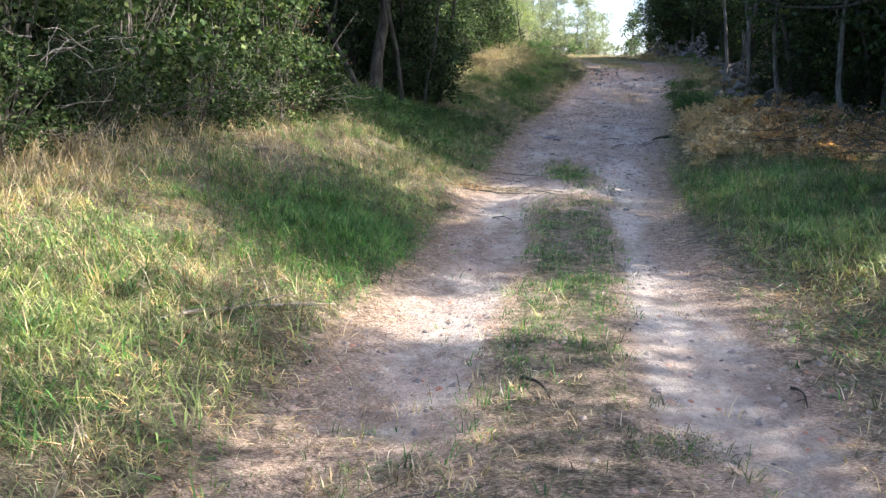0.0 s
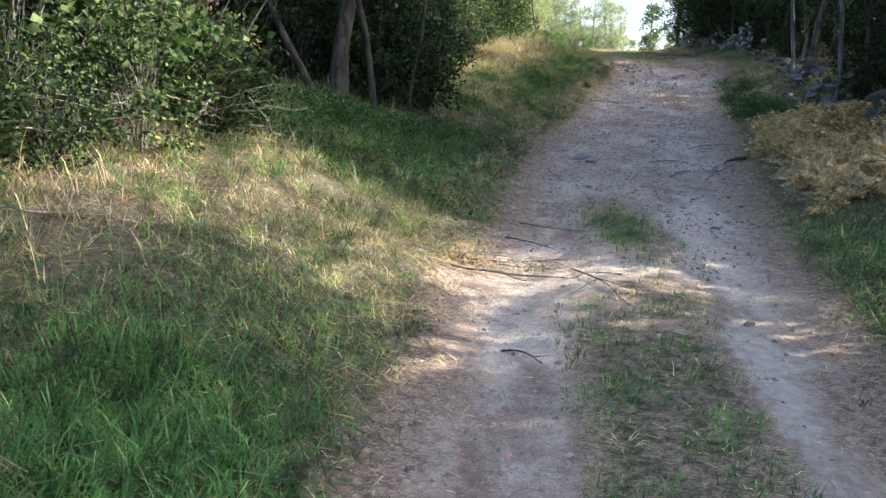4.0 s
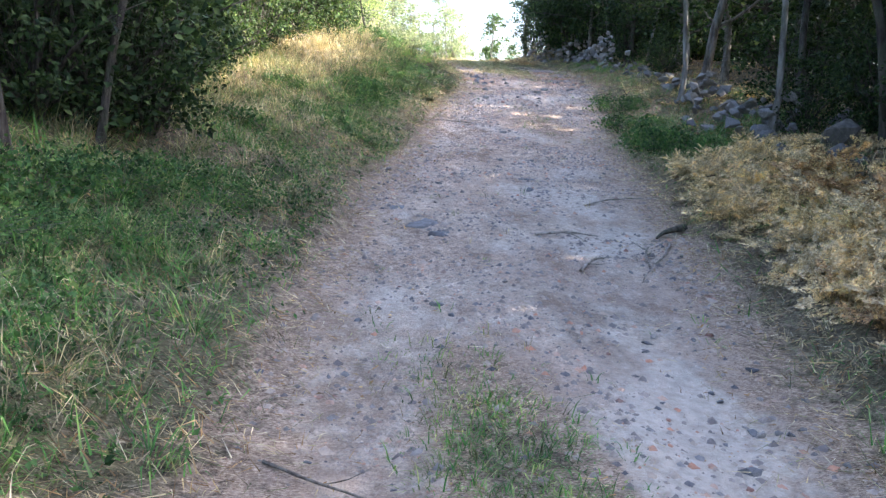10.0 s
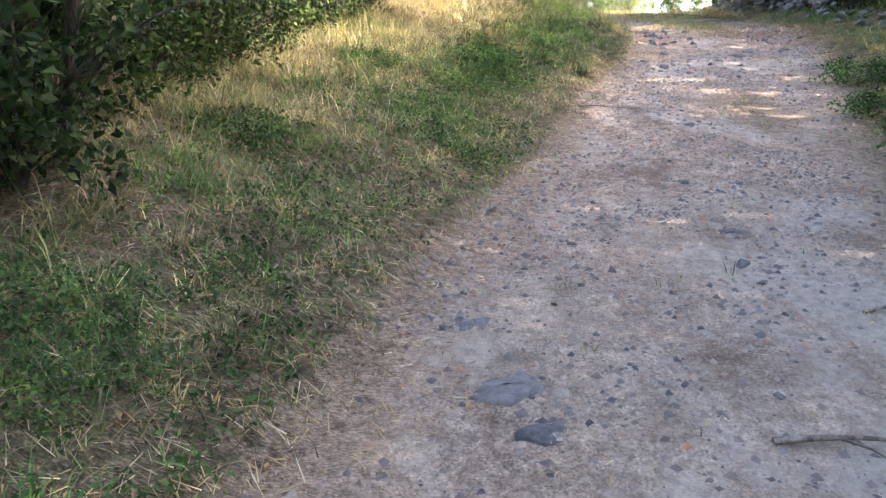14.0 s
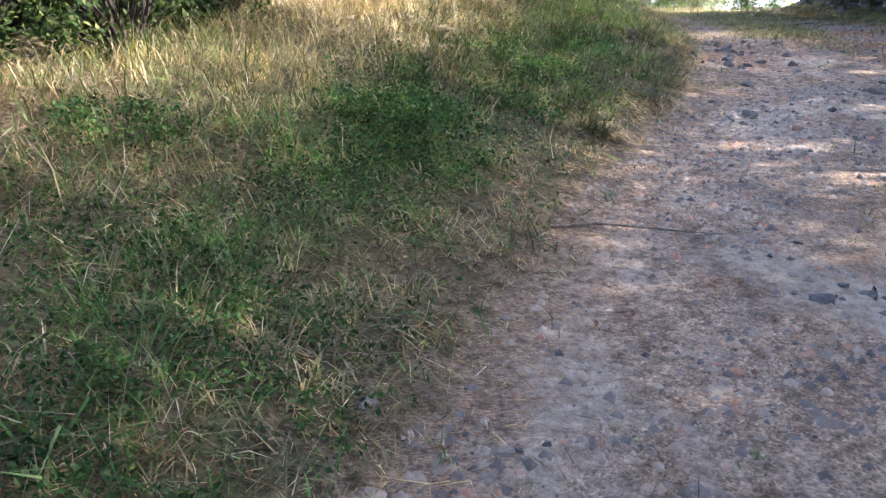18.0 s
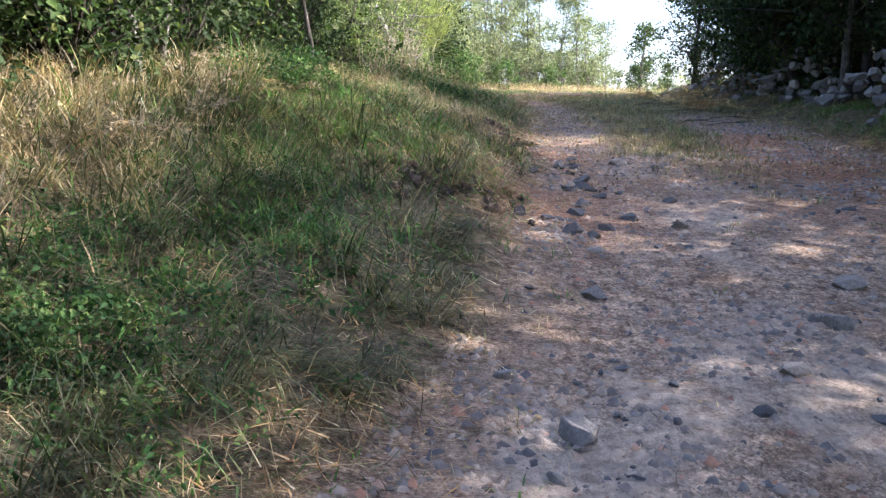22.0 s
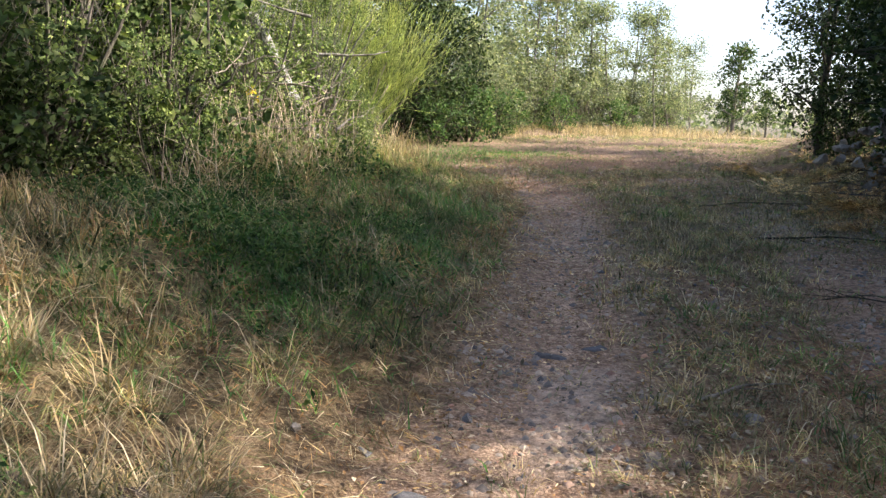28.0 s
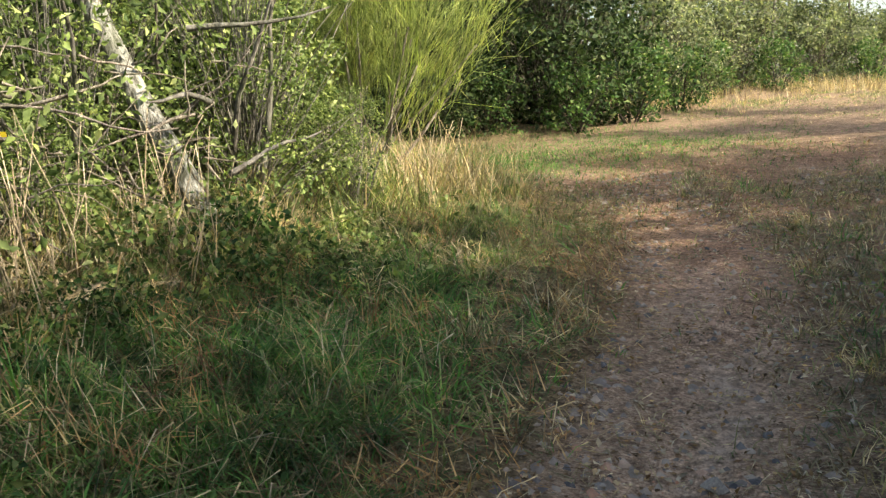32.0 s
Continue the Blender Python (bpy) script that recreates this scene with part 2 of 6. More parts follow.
GROUND = ground_material()
BARK = barky("bark_grey", (0.06, 0.05, 0.04), (0.20, 0.175, 0.14))
BARK_PALE = barky("bark_pale", (0.09, 0.08, 0.065), (0.27, 0.25, 0.215), 9.0)
BARK_DARK = barky("bark_dark", (0.028, 0.022, 0.018), (0.095, 0.08, 0.062))
LICHEN = barky("lichen_bark", (0.10, 0.095, 0.075), (0.46, 0.45, 0.40), 26.0)
DEADWOOD = barky("dead_wood", (0.16, 0.13, 0.10), (0.39, 0.335, 0.27), 20.0)
STONE = stony("grey_stone", (0.062, 0.060, 0.060), (0.18, 0.175, 0.17))
GRAVEL = stony("gravel", (0.20, 0.163, 0.13), (0.44, 0.37, 0.295), 20.0, True)
# wall stone darkened for shade; the pale stone doubles as its sunlit copy
WALLSTONE_SHADED = stony("wall_stone_shaded", (0.062, 0.058, 0.05), (0.215, 0.198, 0.172), 6.0)
PALE_STONE = stony("pale_stone", (0.12, 0.105, 0.088), (0.33, 0.30, 0.26), 6.0)
BOULDER = stony("dark_boulder", (0.032, 0.032, 0.026), (0.125, 0.112, 0.092), 5.0)
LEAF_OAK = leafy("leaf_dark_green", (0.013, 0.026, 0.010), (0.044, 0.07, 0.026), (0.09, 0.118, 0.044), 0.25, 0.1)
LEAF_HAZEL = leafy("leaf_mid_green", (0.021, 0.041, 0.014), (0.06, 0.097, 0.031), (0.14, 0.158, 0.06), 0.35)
# paler and greyer than real leaves: sun and haze are mixed into the colour
LEAF_BIRCH = leafy("leaf_hazy_green", (0.12, 0.15, 0.09), (0.22, 0.255, 0.155), (0.33, 0.34, 0.23), 0.5)
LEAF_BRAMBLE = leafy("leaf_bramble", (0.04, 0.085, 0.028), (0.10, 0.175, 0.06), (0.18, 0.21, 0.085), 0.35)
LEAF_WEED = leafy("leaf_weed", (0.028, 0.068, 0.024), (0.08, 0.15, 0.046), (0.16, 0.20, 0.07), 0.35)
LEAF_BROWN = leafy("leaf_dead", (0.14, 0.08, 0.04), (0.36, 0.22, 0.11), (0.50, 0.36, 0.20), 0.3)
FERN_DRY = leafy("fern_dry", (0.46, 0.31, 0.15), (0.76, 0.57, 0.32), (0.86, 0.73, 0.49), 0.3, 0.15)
# withered brown, brightened towards the orange of sunlit bracken
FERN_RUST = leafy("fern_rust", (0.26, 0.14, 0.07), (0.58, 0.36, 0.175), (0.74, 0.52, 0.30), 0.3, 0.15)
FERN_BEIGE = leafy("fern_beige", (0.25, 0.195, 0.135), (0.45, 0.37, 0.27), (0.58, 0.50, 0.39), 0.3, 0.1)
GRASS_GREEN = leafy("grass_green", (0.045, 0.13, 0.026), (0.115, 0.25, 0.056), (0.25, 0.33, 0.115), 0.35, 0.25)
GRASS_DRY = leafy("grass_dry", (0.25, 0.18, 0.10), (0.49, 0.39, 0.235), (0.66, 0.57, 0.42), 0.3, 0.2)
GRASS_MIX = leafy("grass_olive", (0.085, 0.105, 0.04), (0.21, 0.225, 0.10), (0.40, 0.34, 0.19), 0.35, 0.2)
# darker copy of the olive grass, with the bank's shade in its colour
GRASS_SHADED = leafy("grass_olive_shaded", (0.04, 0.055, 0.024), (0.10, 0.118, 0.055), (0.20, 0.18, 0.10), 0.3, 0.2)
# light yellow-green; on the right verge its paleness replaces sun the trees block
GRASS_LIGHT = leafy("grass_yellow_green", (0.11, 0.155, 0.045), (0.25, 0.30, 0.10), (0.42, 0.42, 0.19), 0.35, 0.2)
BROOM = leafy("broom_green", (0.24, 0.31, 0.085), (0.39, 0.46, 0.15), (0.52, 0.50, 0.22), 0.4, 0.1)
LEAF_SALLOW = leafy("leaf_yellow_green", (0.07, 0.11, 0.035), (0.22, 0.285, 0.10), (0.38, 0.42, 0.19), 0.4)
SOIL = stony("dark_soil", (0.03, 0.022, 0.016), (0.11, 0.075, 0.05), 25.0)
STALK = barky("dry_stalk", (0.36, 0.27, 0.17), (0.66, 0.55, 0.38))
DARK_GRAVEL = stony("dark_gravel", (0.085, 0.08, 0.076), (0.25, 0.235, 0.22), 20.0, True)
RED_STONE = stony("red_stone", (0.16, 0.075, 0.05), (0.36, 0.20, 0.14), 12.0)
YELLOW = leafy("leaf_yellow", (0.62, 0.45, 0.03), (0.75, 0.60, 0.05), None, 0.4)


# ---- shape of the land ----
def lut(pairs):
    xs, ys = zip(*pairs)
    return lambda v: np.interp(v, xs, ys)


RISE = lut([(-1500, -6), (-60, -2.4), (-20, -.7), (0, 0), (6.3, .15), (9.5, .28), (12.9, .45), (14.7, .61), (16.5, .77), (18.3, .97),
            (20.1, 1.17), (22, 1.41), (25.9, 2.08), (29.2, 2.52), (31.3, 2.72), (33, 2.85), (36.6, 3.18), (41.8, 3.57),
            (48, 4.0), (54, 4.25), (62, 4.45), (80, 4.6), (1500, 4.6)])
LEFT = lut([(-60, -4), (0, -1.15), (3.6, -.75), (4.8, -.6), (7.7, -.05), (10, .2), (12.9, .85), (14.8, 1.1), (19.1, 2.05), (21.2, 2.75),
            (22.6, 3.1), (25, 3.95), (26.5, 4.5), (28.3, 4.85), (30, 5.1), (32.5, 5.2), (34.2, 5.55), (36.3, 5.7), (38.7, 5.85),
            (41.0, 5.7), (42.2, 5.2), (43.5, 4.2), (46, 3.4), (50, 3.6), (54, 5.5), (60, 8.5), (75, 15), (120, 40)])
RIGHT = lut([(-60, -1), (0, 1.8), (4, 2.25), (8, 2.45), (11.3, 3.05), (13.7, 3.55), (14.8, 3.9), (18.9, 5.0), (21.7, 5.8), (24.8, 6.8),
             (28.8, 7.9), (31.4, 8.9), (38.8, 9.6), (43.9, 9.4), (48, 10.5), (54, 13), (60, 15), (75, 20), (120, 46)])
BANK = lut([(-60, .1), (0, .2), (6, .28), (10, .34), (16, .36), (19, .24), (24, .20), (27, .30), (30, .36), (33, .28), (36, .22), (44, .1), (60, .05)])


def cell(ix, iy, seed):
    n = np.sin(ix * 127.1 + iy * 311.7 + seed * 74.7) * 43758.5453
    return n - np.floor(n)


def bumps(x, y, size, seed=0):
    """Smooth value noise between -1 and 1."""
    gx, gy = x / size, y / size
    ix, iy = np.floor(gx), np.floor(gy)
    fx, fy = gx - ix, gy - iy
    fx, fy = fx * fx * (3 - 2 * fx), fy * fy * (3 - 2 * fy)
    a = cell(ix, iy, seed) * (1 - fx) + cell(ix + 1, iy, seed) * fx
    b = cell(ix, iy + 1, seed) * (1 - fx) + cell(ix + 1, iy + 1, seed) * fx
    return (a * (1 - fy) + b * fy) * 2 - 1


def hill(x, y, cx, cy, r, amount):
    return amount * np.exp(-((x - cx) ** 2 + (y - cy) ** 2) / (r * r))


FERN_LINE = lut([(12.6, 3.75), (13.5, 3.95), (14.5, 4.25), (15.5, 4.35), (16.5, 4.6), (18, 5.1), (19.5, 5.5)])


def land(x, y):
    x, y = np.asarray(x, float), np.asarray(y, float)
    left, right = LEFT(y) - x, x - RIGHT(y)
    z = RISE(y) + BANK(y) * np.clip(left - .05, 0, np.interp(y, [24, 28], [3.0, 2.25])) + 0.22 * np.clip(right - .1, 0, 2.6)
    # wheel ruts, deepest low down
    w = np.interp(y, [0, 12, 18, 34, 36, 44], [1, 1, .3, .4, .8, .3])
    z = z - .05 * w * np.exp(-((x - LEFT(y) - .45) / .35) ** 2) - .05 * w * np.exp(-((x - LEFT(y) - 2.1) / .38) ** 2)
    off = np.clip(np.maximum(left, right) + .3, 0, 1)
    z = z + bumps(x, y, 1.3, 1) * (.02 + .05 * off) + bumps(x, y, .42, 2) * (.010 + .02 * off) + bumps(x, y, .16, 3) * .006
    z = z + np.clip(bumps(x, y, .62, 71), -.2, 1) * .075 * np.clip(np.maximum(left, right) * 1.3 - .25, 0, 1)
    z = z + .13 * np.exp(-((x - FERN_LINE(y) - .8) / .55) ** 2) * np.clip((y - 12.4) / 1.2, 0, 1) * np.clip((19.2 - y) / 1.2, 0, 1) * (1 + .35 * bumps(x, y, .8, 72))
    z = z + hill(x, y, 4.15, 29.3, .8, .12) + hill(x, y, 4.7, 32.0, .42, .2) + hill(x, y, 4.4, 27.6, .6, .08)
    return z


def ground_z(x, y):
    return float(land(x, y))


# ---- mesh makers ----
def mesh_of(name, verts, tris, mat, smooth=False):
    verts, tris = np.asarray(verts, np.float32), np.asarray(tris, np.int32)
    me = bpy.data.meshes.new(name)
    me.vertices.add(len(verts))
    me.vertices.foreach_set("co", verts.ravel())
    k = tris.shape[1]
    me.loops.add(tris.size)
    me.loops.foreach_set("vertex_index", tris.ravel())
    me.polygons.add(len(tris))
    me.polygons.foreach_set("loop_start", np.arange(len(tris), dtype=np.int32) * k)
    if smooth:
        me.polygons.foreach_set("use_smooth", np.ones(len(tris), bool))
    me.materials.append(mat)
    me.update(calc_edges=True)
    return me


def part_of(name, me, parent, label=""):
    ob = new(name, me)
    ob.parent = parent
    return tagged(ob, label) if label else ob


def root(name, x, y, label, category, group="", turn=0.0, size=1.0, sink=0.0):
    ob = new(name)
    ob.matrix_basis = Matrix.LocRotScale((x, y, ground_z(x, y) - sink), Euler((0, 0, turn)), (size, size, size))
    return tagged(ob, label, category, group)


def join(pieces):
    vs, fs, n = [], [], 0
    for v, f in pieces:
        vs.append(v)
        fs.append(np.asarray(f) + n)
        n += len(v)
    return np.concatenate(vs), np.concatenate(fs)


def tube(points, radii, sides=6):
    pts = np.asarray(points, float)
    n = len(pts)
    tang = np.gradient(pts, axis=0)
    tang /= np.linalg.norm(tang, axis=1, keepdims=True) + 1e-9
    ref = np.where(np.abs(tang[:, 2:3]) < 0.9, [[0, 0, 1.0]], [[1.0, 0, 0]])
    a = np.cross(tang, ref)
    a /= np.linalg.norm(a, axis=1, keepdims=True) + 1e-9
    b = np.cross(tang, a)
    ang = np.arange(sides) * 2 * np.pi / sides
    ring = np.cos(ang)[None, :, None] * a[:, None] + np.sin(ang)[None, :, None] * b[:, None]
    v = (pts[:, None] + ring * np.asarray(radii, float)[:, None, None]).reshape(-1, 3)
    f = []
    for i in range(n - 1):
        for k in range(sides):
            p, q = i * sides + k, i * sides + (k + 1) % sides
            f.append((p, q, q + sides))
            f.append((p, q + sides, p + sides))
    for k in range(1, sides - 1):
        f.append(((n - 1) * sides, (n - 1) * sides + k, (n - 1) * sides + k + 1))
    return v, np.array(f)


def bent(rng, start, way, length, steps=6, wobble=0.15, lift=0.0):
    """A line of points that grows along a way with small turns."""
    p, d = np.array(start, float), np.array(way, float)
    d /= np.linalg.norm(d)
    out = [p.copy()]
    for _ in range(steps):
        d = d + rng.normal(0, wobble, 3) + np.array((0, 0, lift / steps))
        d /= np.linalg.norm(d)
        p = p + d * length / steps
        out.append(p.copy())
    return np.array(out)


def leaves(rng, centres, spread, per, size, flat=0.5, narrow=0.5):
    """Folded leaf blades scattered round centres: four points and two triangles each."""
    centres = np.repeat(np.asarray(centres, float), per, axis=0)
    n = len(centres)
    spread = np.repeat(np.broadcast_to(np.asarray(spread, float), (n // per,)), per)[:, None]
    g = rng.normal(0, 1, (n, 3))
    g *= (rng.random((n, 1)) ** 0.45) / (np.linalg.norm(g, axis=1, keepdims=True) + 1e-9)
    p = centres + g * spread * (1.0, 1.0, 0.75)
    d = rng.normal(0, 1, (n, 3)) * (1, 1, 1 - 0.5 * flat) + g * .8 + (0, 0, -.25)
    d /= np.linalg.norm(d, axis=1, keepdims=True)
    up = rng.normal(0, 1, (n, 3)) * (1 - flat) + (0, 0, flat)
    s = np.cross(d, up)
    s /= np.linalg.norm(s, axis=1, keepdims=True) + 1e-9
    nn = np.cross(s, d)
    ln = (size * rng.uniform(.55, 1.25, (n, 1)))
    w = ln * narrow * .5
    v = np.stack([p, p + d * ln * .45 + s * w + nn * ln * .12, p + d * ln - nn * ln * .08, p + d * ln * .45 - s * w + nn * ln * .12], 1).reshape(-1, 3)
    i = np.arange(n)[:, None] * 4
    f = np.concatenate([i + (0, 1, 2), i + (0, 2, 3)], 1).reshape(-1, 3)
    return v, f


def sticks(rng, starts, ways, lengths, radius):
    """Thin three-sided twigs."""
    out = []
    for s, w, ln in zip(starts, ways, lengths):
        pts = bent(rng, s, w, ln, 3, .12)
        out.append(tube(pts, np.linspace(radius, radius * .35, 4), 3))
    return join(out)


# ---- the ground: one sheet to the horizon ----
def axis(lo, hi, step, far):
    inner = list(np.arange(lo, hi + step / 2, step))
    d, out_lo, out_hi, a, b = step, [], [], lo, hi
    while b < far:
        d *= 1.35
        a, b = a - d, b + d
        out_lo.insert(0, a)
        out_hi.append(b)
    return np.array(out_lo + inner + out_hi)


def in_band(v, lo, hi, soft):
    return np.clip((v - lo) / soft + .5, 0, 1) * np.clip((hi - v) / soft + .5, 0, 1)


def blot(x, y, cx, cy, rx, ry):
    return np.exp(-(((x - cx) / rx) ** 2 + ((y - cy) / ry) ** 2) ** 1.5)


def strip_grass(x, y):
    """The grassy strip between the wheel ruts."""
    m = x - LEFT(y)
    low = in_band(m, .85, 1.72, .25) * in_band(y, -20, 9.9, 1.2)
    low = np.maximum(low, in_band(m, .1, 2.0, .5) * in_band(y, -20, 3.4, .8) * .9)
    low = np.maximum(low, in_band(m, 2.55, 3.4, .3) * in_band(y, -20, 7.0, 1.5) * .6)
    low = np.maximum(low, blot(x, y, 1.95, 12.6, .38, 1.5))
    low = np.maximum(low, blot(x, y, 1.75, 10.3, .4, .5) * .8)
    mid = np.maximum(blot(x, y, 5.15, 23.2, .5, 1.5) * .8, blot(x, y, 6.9, 31.2, .5, 2.2) * .9)
    mid = np.maximum(mid, in_band(m, .95, 2.2, .4) * in_band(y, 32, 41.5, 1.5) * .9)
    return np.maximum(low, mid)


def track_mask(x, y):
    m = np.minimum(x - LEFT(y), RIGHT(y) - x)
    base = np.clip(m / .85 + .36, 0, 1)
    base = base * (1 - .85 * strip_grass(x, y))
    litter_right = in_band(RIGHT(y) - x, -.5, .55, .3) * in_band(y, -20, 9, 2)
    base = base * (1 - .5 * litter_right)
    plateau = np.interp(y, [27, 32, 38, 46, 120], [0, .35, .7, .8, .75])
    rut = np.maximum(in_band(x - LEFT(y), .05, .8, .25), .6 * in_band(x - LEFT(y), 2.3, 3.3, .4)) * in_band(y, 20, 41.5, 2)
    return base * (1 - plateau * (1 - .8 * rut))


def lush_mask(x, y):
    g = blot(x, y, -.85, 7.1, .85, 1.7) + blot(x, y, -2.1, 3.8, 1.1, 1.4) * .45 + blot(x, y, 3.6, 10.0, 1.1, 2.8)
    g = g + blot(x, y, 1.7, 21.8, 1.0, 2.2) * .45 + blot(x, y, 4.2, 38.0, 1.5, 3.6) + blot(x, y, 6.3, 21.5, .8, 3.0) * .8
    g = g + blot(x, y, -.7, 14.6, 1.5, 3.0) * .55 + blot(x, y, 10, 35, .9, 5) * .6 + blot(x, y, 1.3, 9.9, .3, .4) * .5
    g = g + blot(x, y, 3.6, 46, 3, 2.4) * .6 + blot(x, y, 4.5, 26.5, .8, 1.6) * .3 + blot(x, y, 3.6, 33.5, 1.2, 1.6) * .5
    g = g + blot(x, y, -.8, 9.6, .9, 1.2) * .15 + blot(x, y, 3.5, 30.0, 1.1, 2.2) * .5 + blot(x, y, 2.2, 23.7, .8, 1.2) * .5
    g = g + .5 * in_band(x - LEFT(y), .8, 1.75, .3) * in_band(y, 4.6, 9.8, 1.0)
    g = g + np.clip((np.maximum(LEFT(y) - x, x - RIGHT(y)) - 3.5) / 2.5, 0, .95) * np.interp(y, [44, 56], [1, .5]) + .35 * blot(x, y, 2.8, 26.3, 1.4, 2.6)
    g = g + np.clip((y - 58) / 12, 0, .8)
    return np.clip(g + .18 * bumps(x, y, 1.1, 7) + .1, 0, 1)


def stone_mask(x, y):
    return np.clip(np.interp(y, [12, 20, 24, 34, 42], [.1, .5, .75, 1.0, 1.0]) + .35 * bumps(x, y, 1.6, 9), 0, 1)


def rust_mask(x, y):
    """Reddish brown needles and crumbled earth."""
    r = blot(x, y, 8.1, 31.6, 1.2, 4.2) * 1.3 + blot(x, y, 4.85, 31.7, .8, 1.0) + blot(x, y, 5.1, 28.8, .6, 1.1) * .75 + blot(x, y, 7.0, 43.0, 2.6, 3.0) * .6
    return np.clip(r * (.7 + .5 * bumps(x, y, .5, 33)) + np.interp(y, [14, 20, 28, 31, 45, 60], [0, .12, .12, .28, .28, .15]), 0, 1)


gx, gy = axis(-4.5, 11.5, .11, 1500), axis(-1.5, 46.0, .11, 1500)
xx, yy = np.meshgrid(gx, gy)
nx, ny = len(gx), len(gy)
gv = np.stack([xx, yy, land(xx, yy)], -1).reshape(-1, 3)
q = (np.arange(ny - 1)[:, None] * nx + np.arange(nx - 1)[None]).reshape(-1, 1)
gme = mesh_of("ground", gv, np.concatenate([q, q + 1, q + nx + 1, q + nx], 1), GROUND, True)
for title, values in (("track", track_mask(xx, yy)), ("lush", lush_mask(xx, yy)), ("stone", stone_mask(xx, yy)), ("rust", rust_mask(xx, yy))):
    gme.attributes.new(title, "FLOAT", "POINT").data.foreach_set("value", values.ravel().astype(np.float32))
ground = tagged(new("ground", gme), "sandy rutted forest track with grassy verges", "ground", kind="structure")


# ---- trees and shrubs ----
def tree(name, x, y, label, height, radius, spread, seed, bark, leaf, leaf_size=.08, clumps=110, per=34, limbs=8,
         lean=(0, 0), bare=.3, clump_r=.42, group="", narrow=.55, category="tree", sink=.05):
    """A tapered trunk, limbs as parts of their own, and a crown of leaf clumps with twigs and gaps."""
    rng = np.random.default_rng(seed)
    top = root(name, x, y, label, category, group)
    pts = bent(rng, (0, 0, -sink), (lean[0], lean[1], 1), height * .92, 9, .07, .1)
    rad = radius * np.interp(np.linspace(0, 1, 10), [0, .06, .5, 1], [1.35, 1.0, .7, .18])
    part_of("trunk", mesh_of("trunk", *tube(pts, rad, 9), bark, True), top)
    tips, dirs = [], []
    for i in range(limbs):
        f = bare + (1 - bare) * (i + rng.random()) / limbs * .95
        k = f * (len(pts) - 1)
        p = pts[int(k)] * (1 - k % 1) + pts[min(int(k) + 1, len(pts) - 1)] * (k % 1)
        a = i * 2.4 + rng.uniform(-.5, .5)
        ln = spread * rng.uniform(.7, 1.15) * (1.15 - .65 * f)
        line = bent(rng, p, (math.cos(a), math.sin(a), rng.uniform(.25, .75)), ln, 6, .16, .25)
        r0 = radius * (.5 - .32 * f)
        part_of("limb", mesh_of("limb", *tube(line, np.linspace(r0, r0 * .15, 7), 5), bark, True), top)
        for j in range(2, 7):
            tips.append(line[j])
            dirs.append(line[j] - p)
    for j in (7, 8, 9):
        tips.append(pts[j])
    tips = np.array(tips)
    pick = rng.integers(0, len(tips), clumps)
    centres = tips[pick] + rng.normal(0, 1, (clumps, 3)) * (spread * .17, spread * .17, spread * .13)
    keep = bumps(centres[:, 0] + seed * 3.1, centres[:, 1] + centres[:, 2] * .8, spread * .35, seed) > -.55
    centres = centres[keep]
    v, f = leaves(rng, centres, clump_r * rng.uniform(.6, 1.3, len(centres)), per, leaf_size, .45, narrow)
    part_of("crown", mesh_of("crown", v, f, leaf), top)
    anchor = tips[pick][keep]
    ends = np.linalg.norm(centres - anchor, axis=1)
    tw = sticks(rng, anchor, centres - anchor + 1e-3, ends + .15, .008)
    tagged(part_of("twig_tangle", mesh_of("twig_tangle", *tw, bark), top), kind="stuff")
    return top


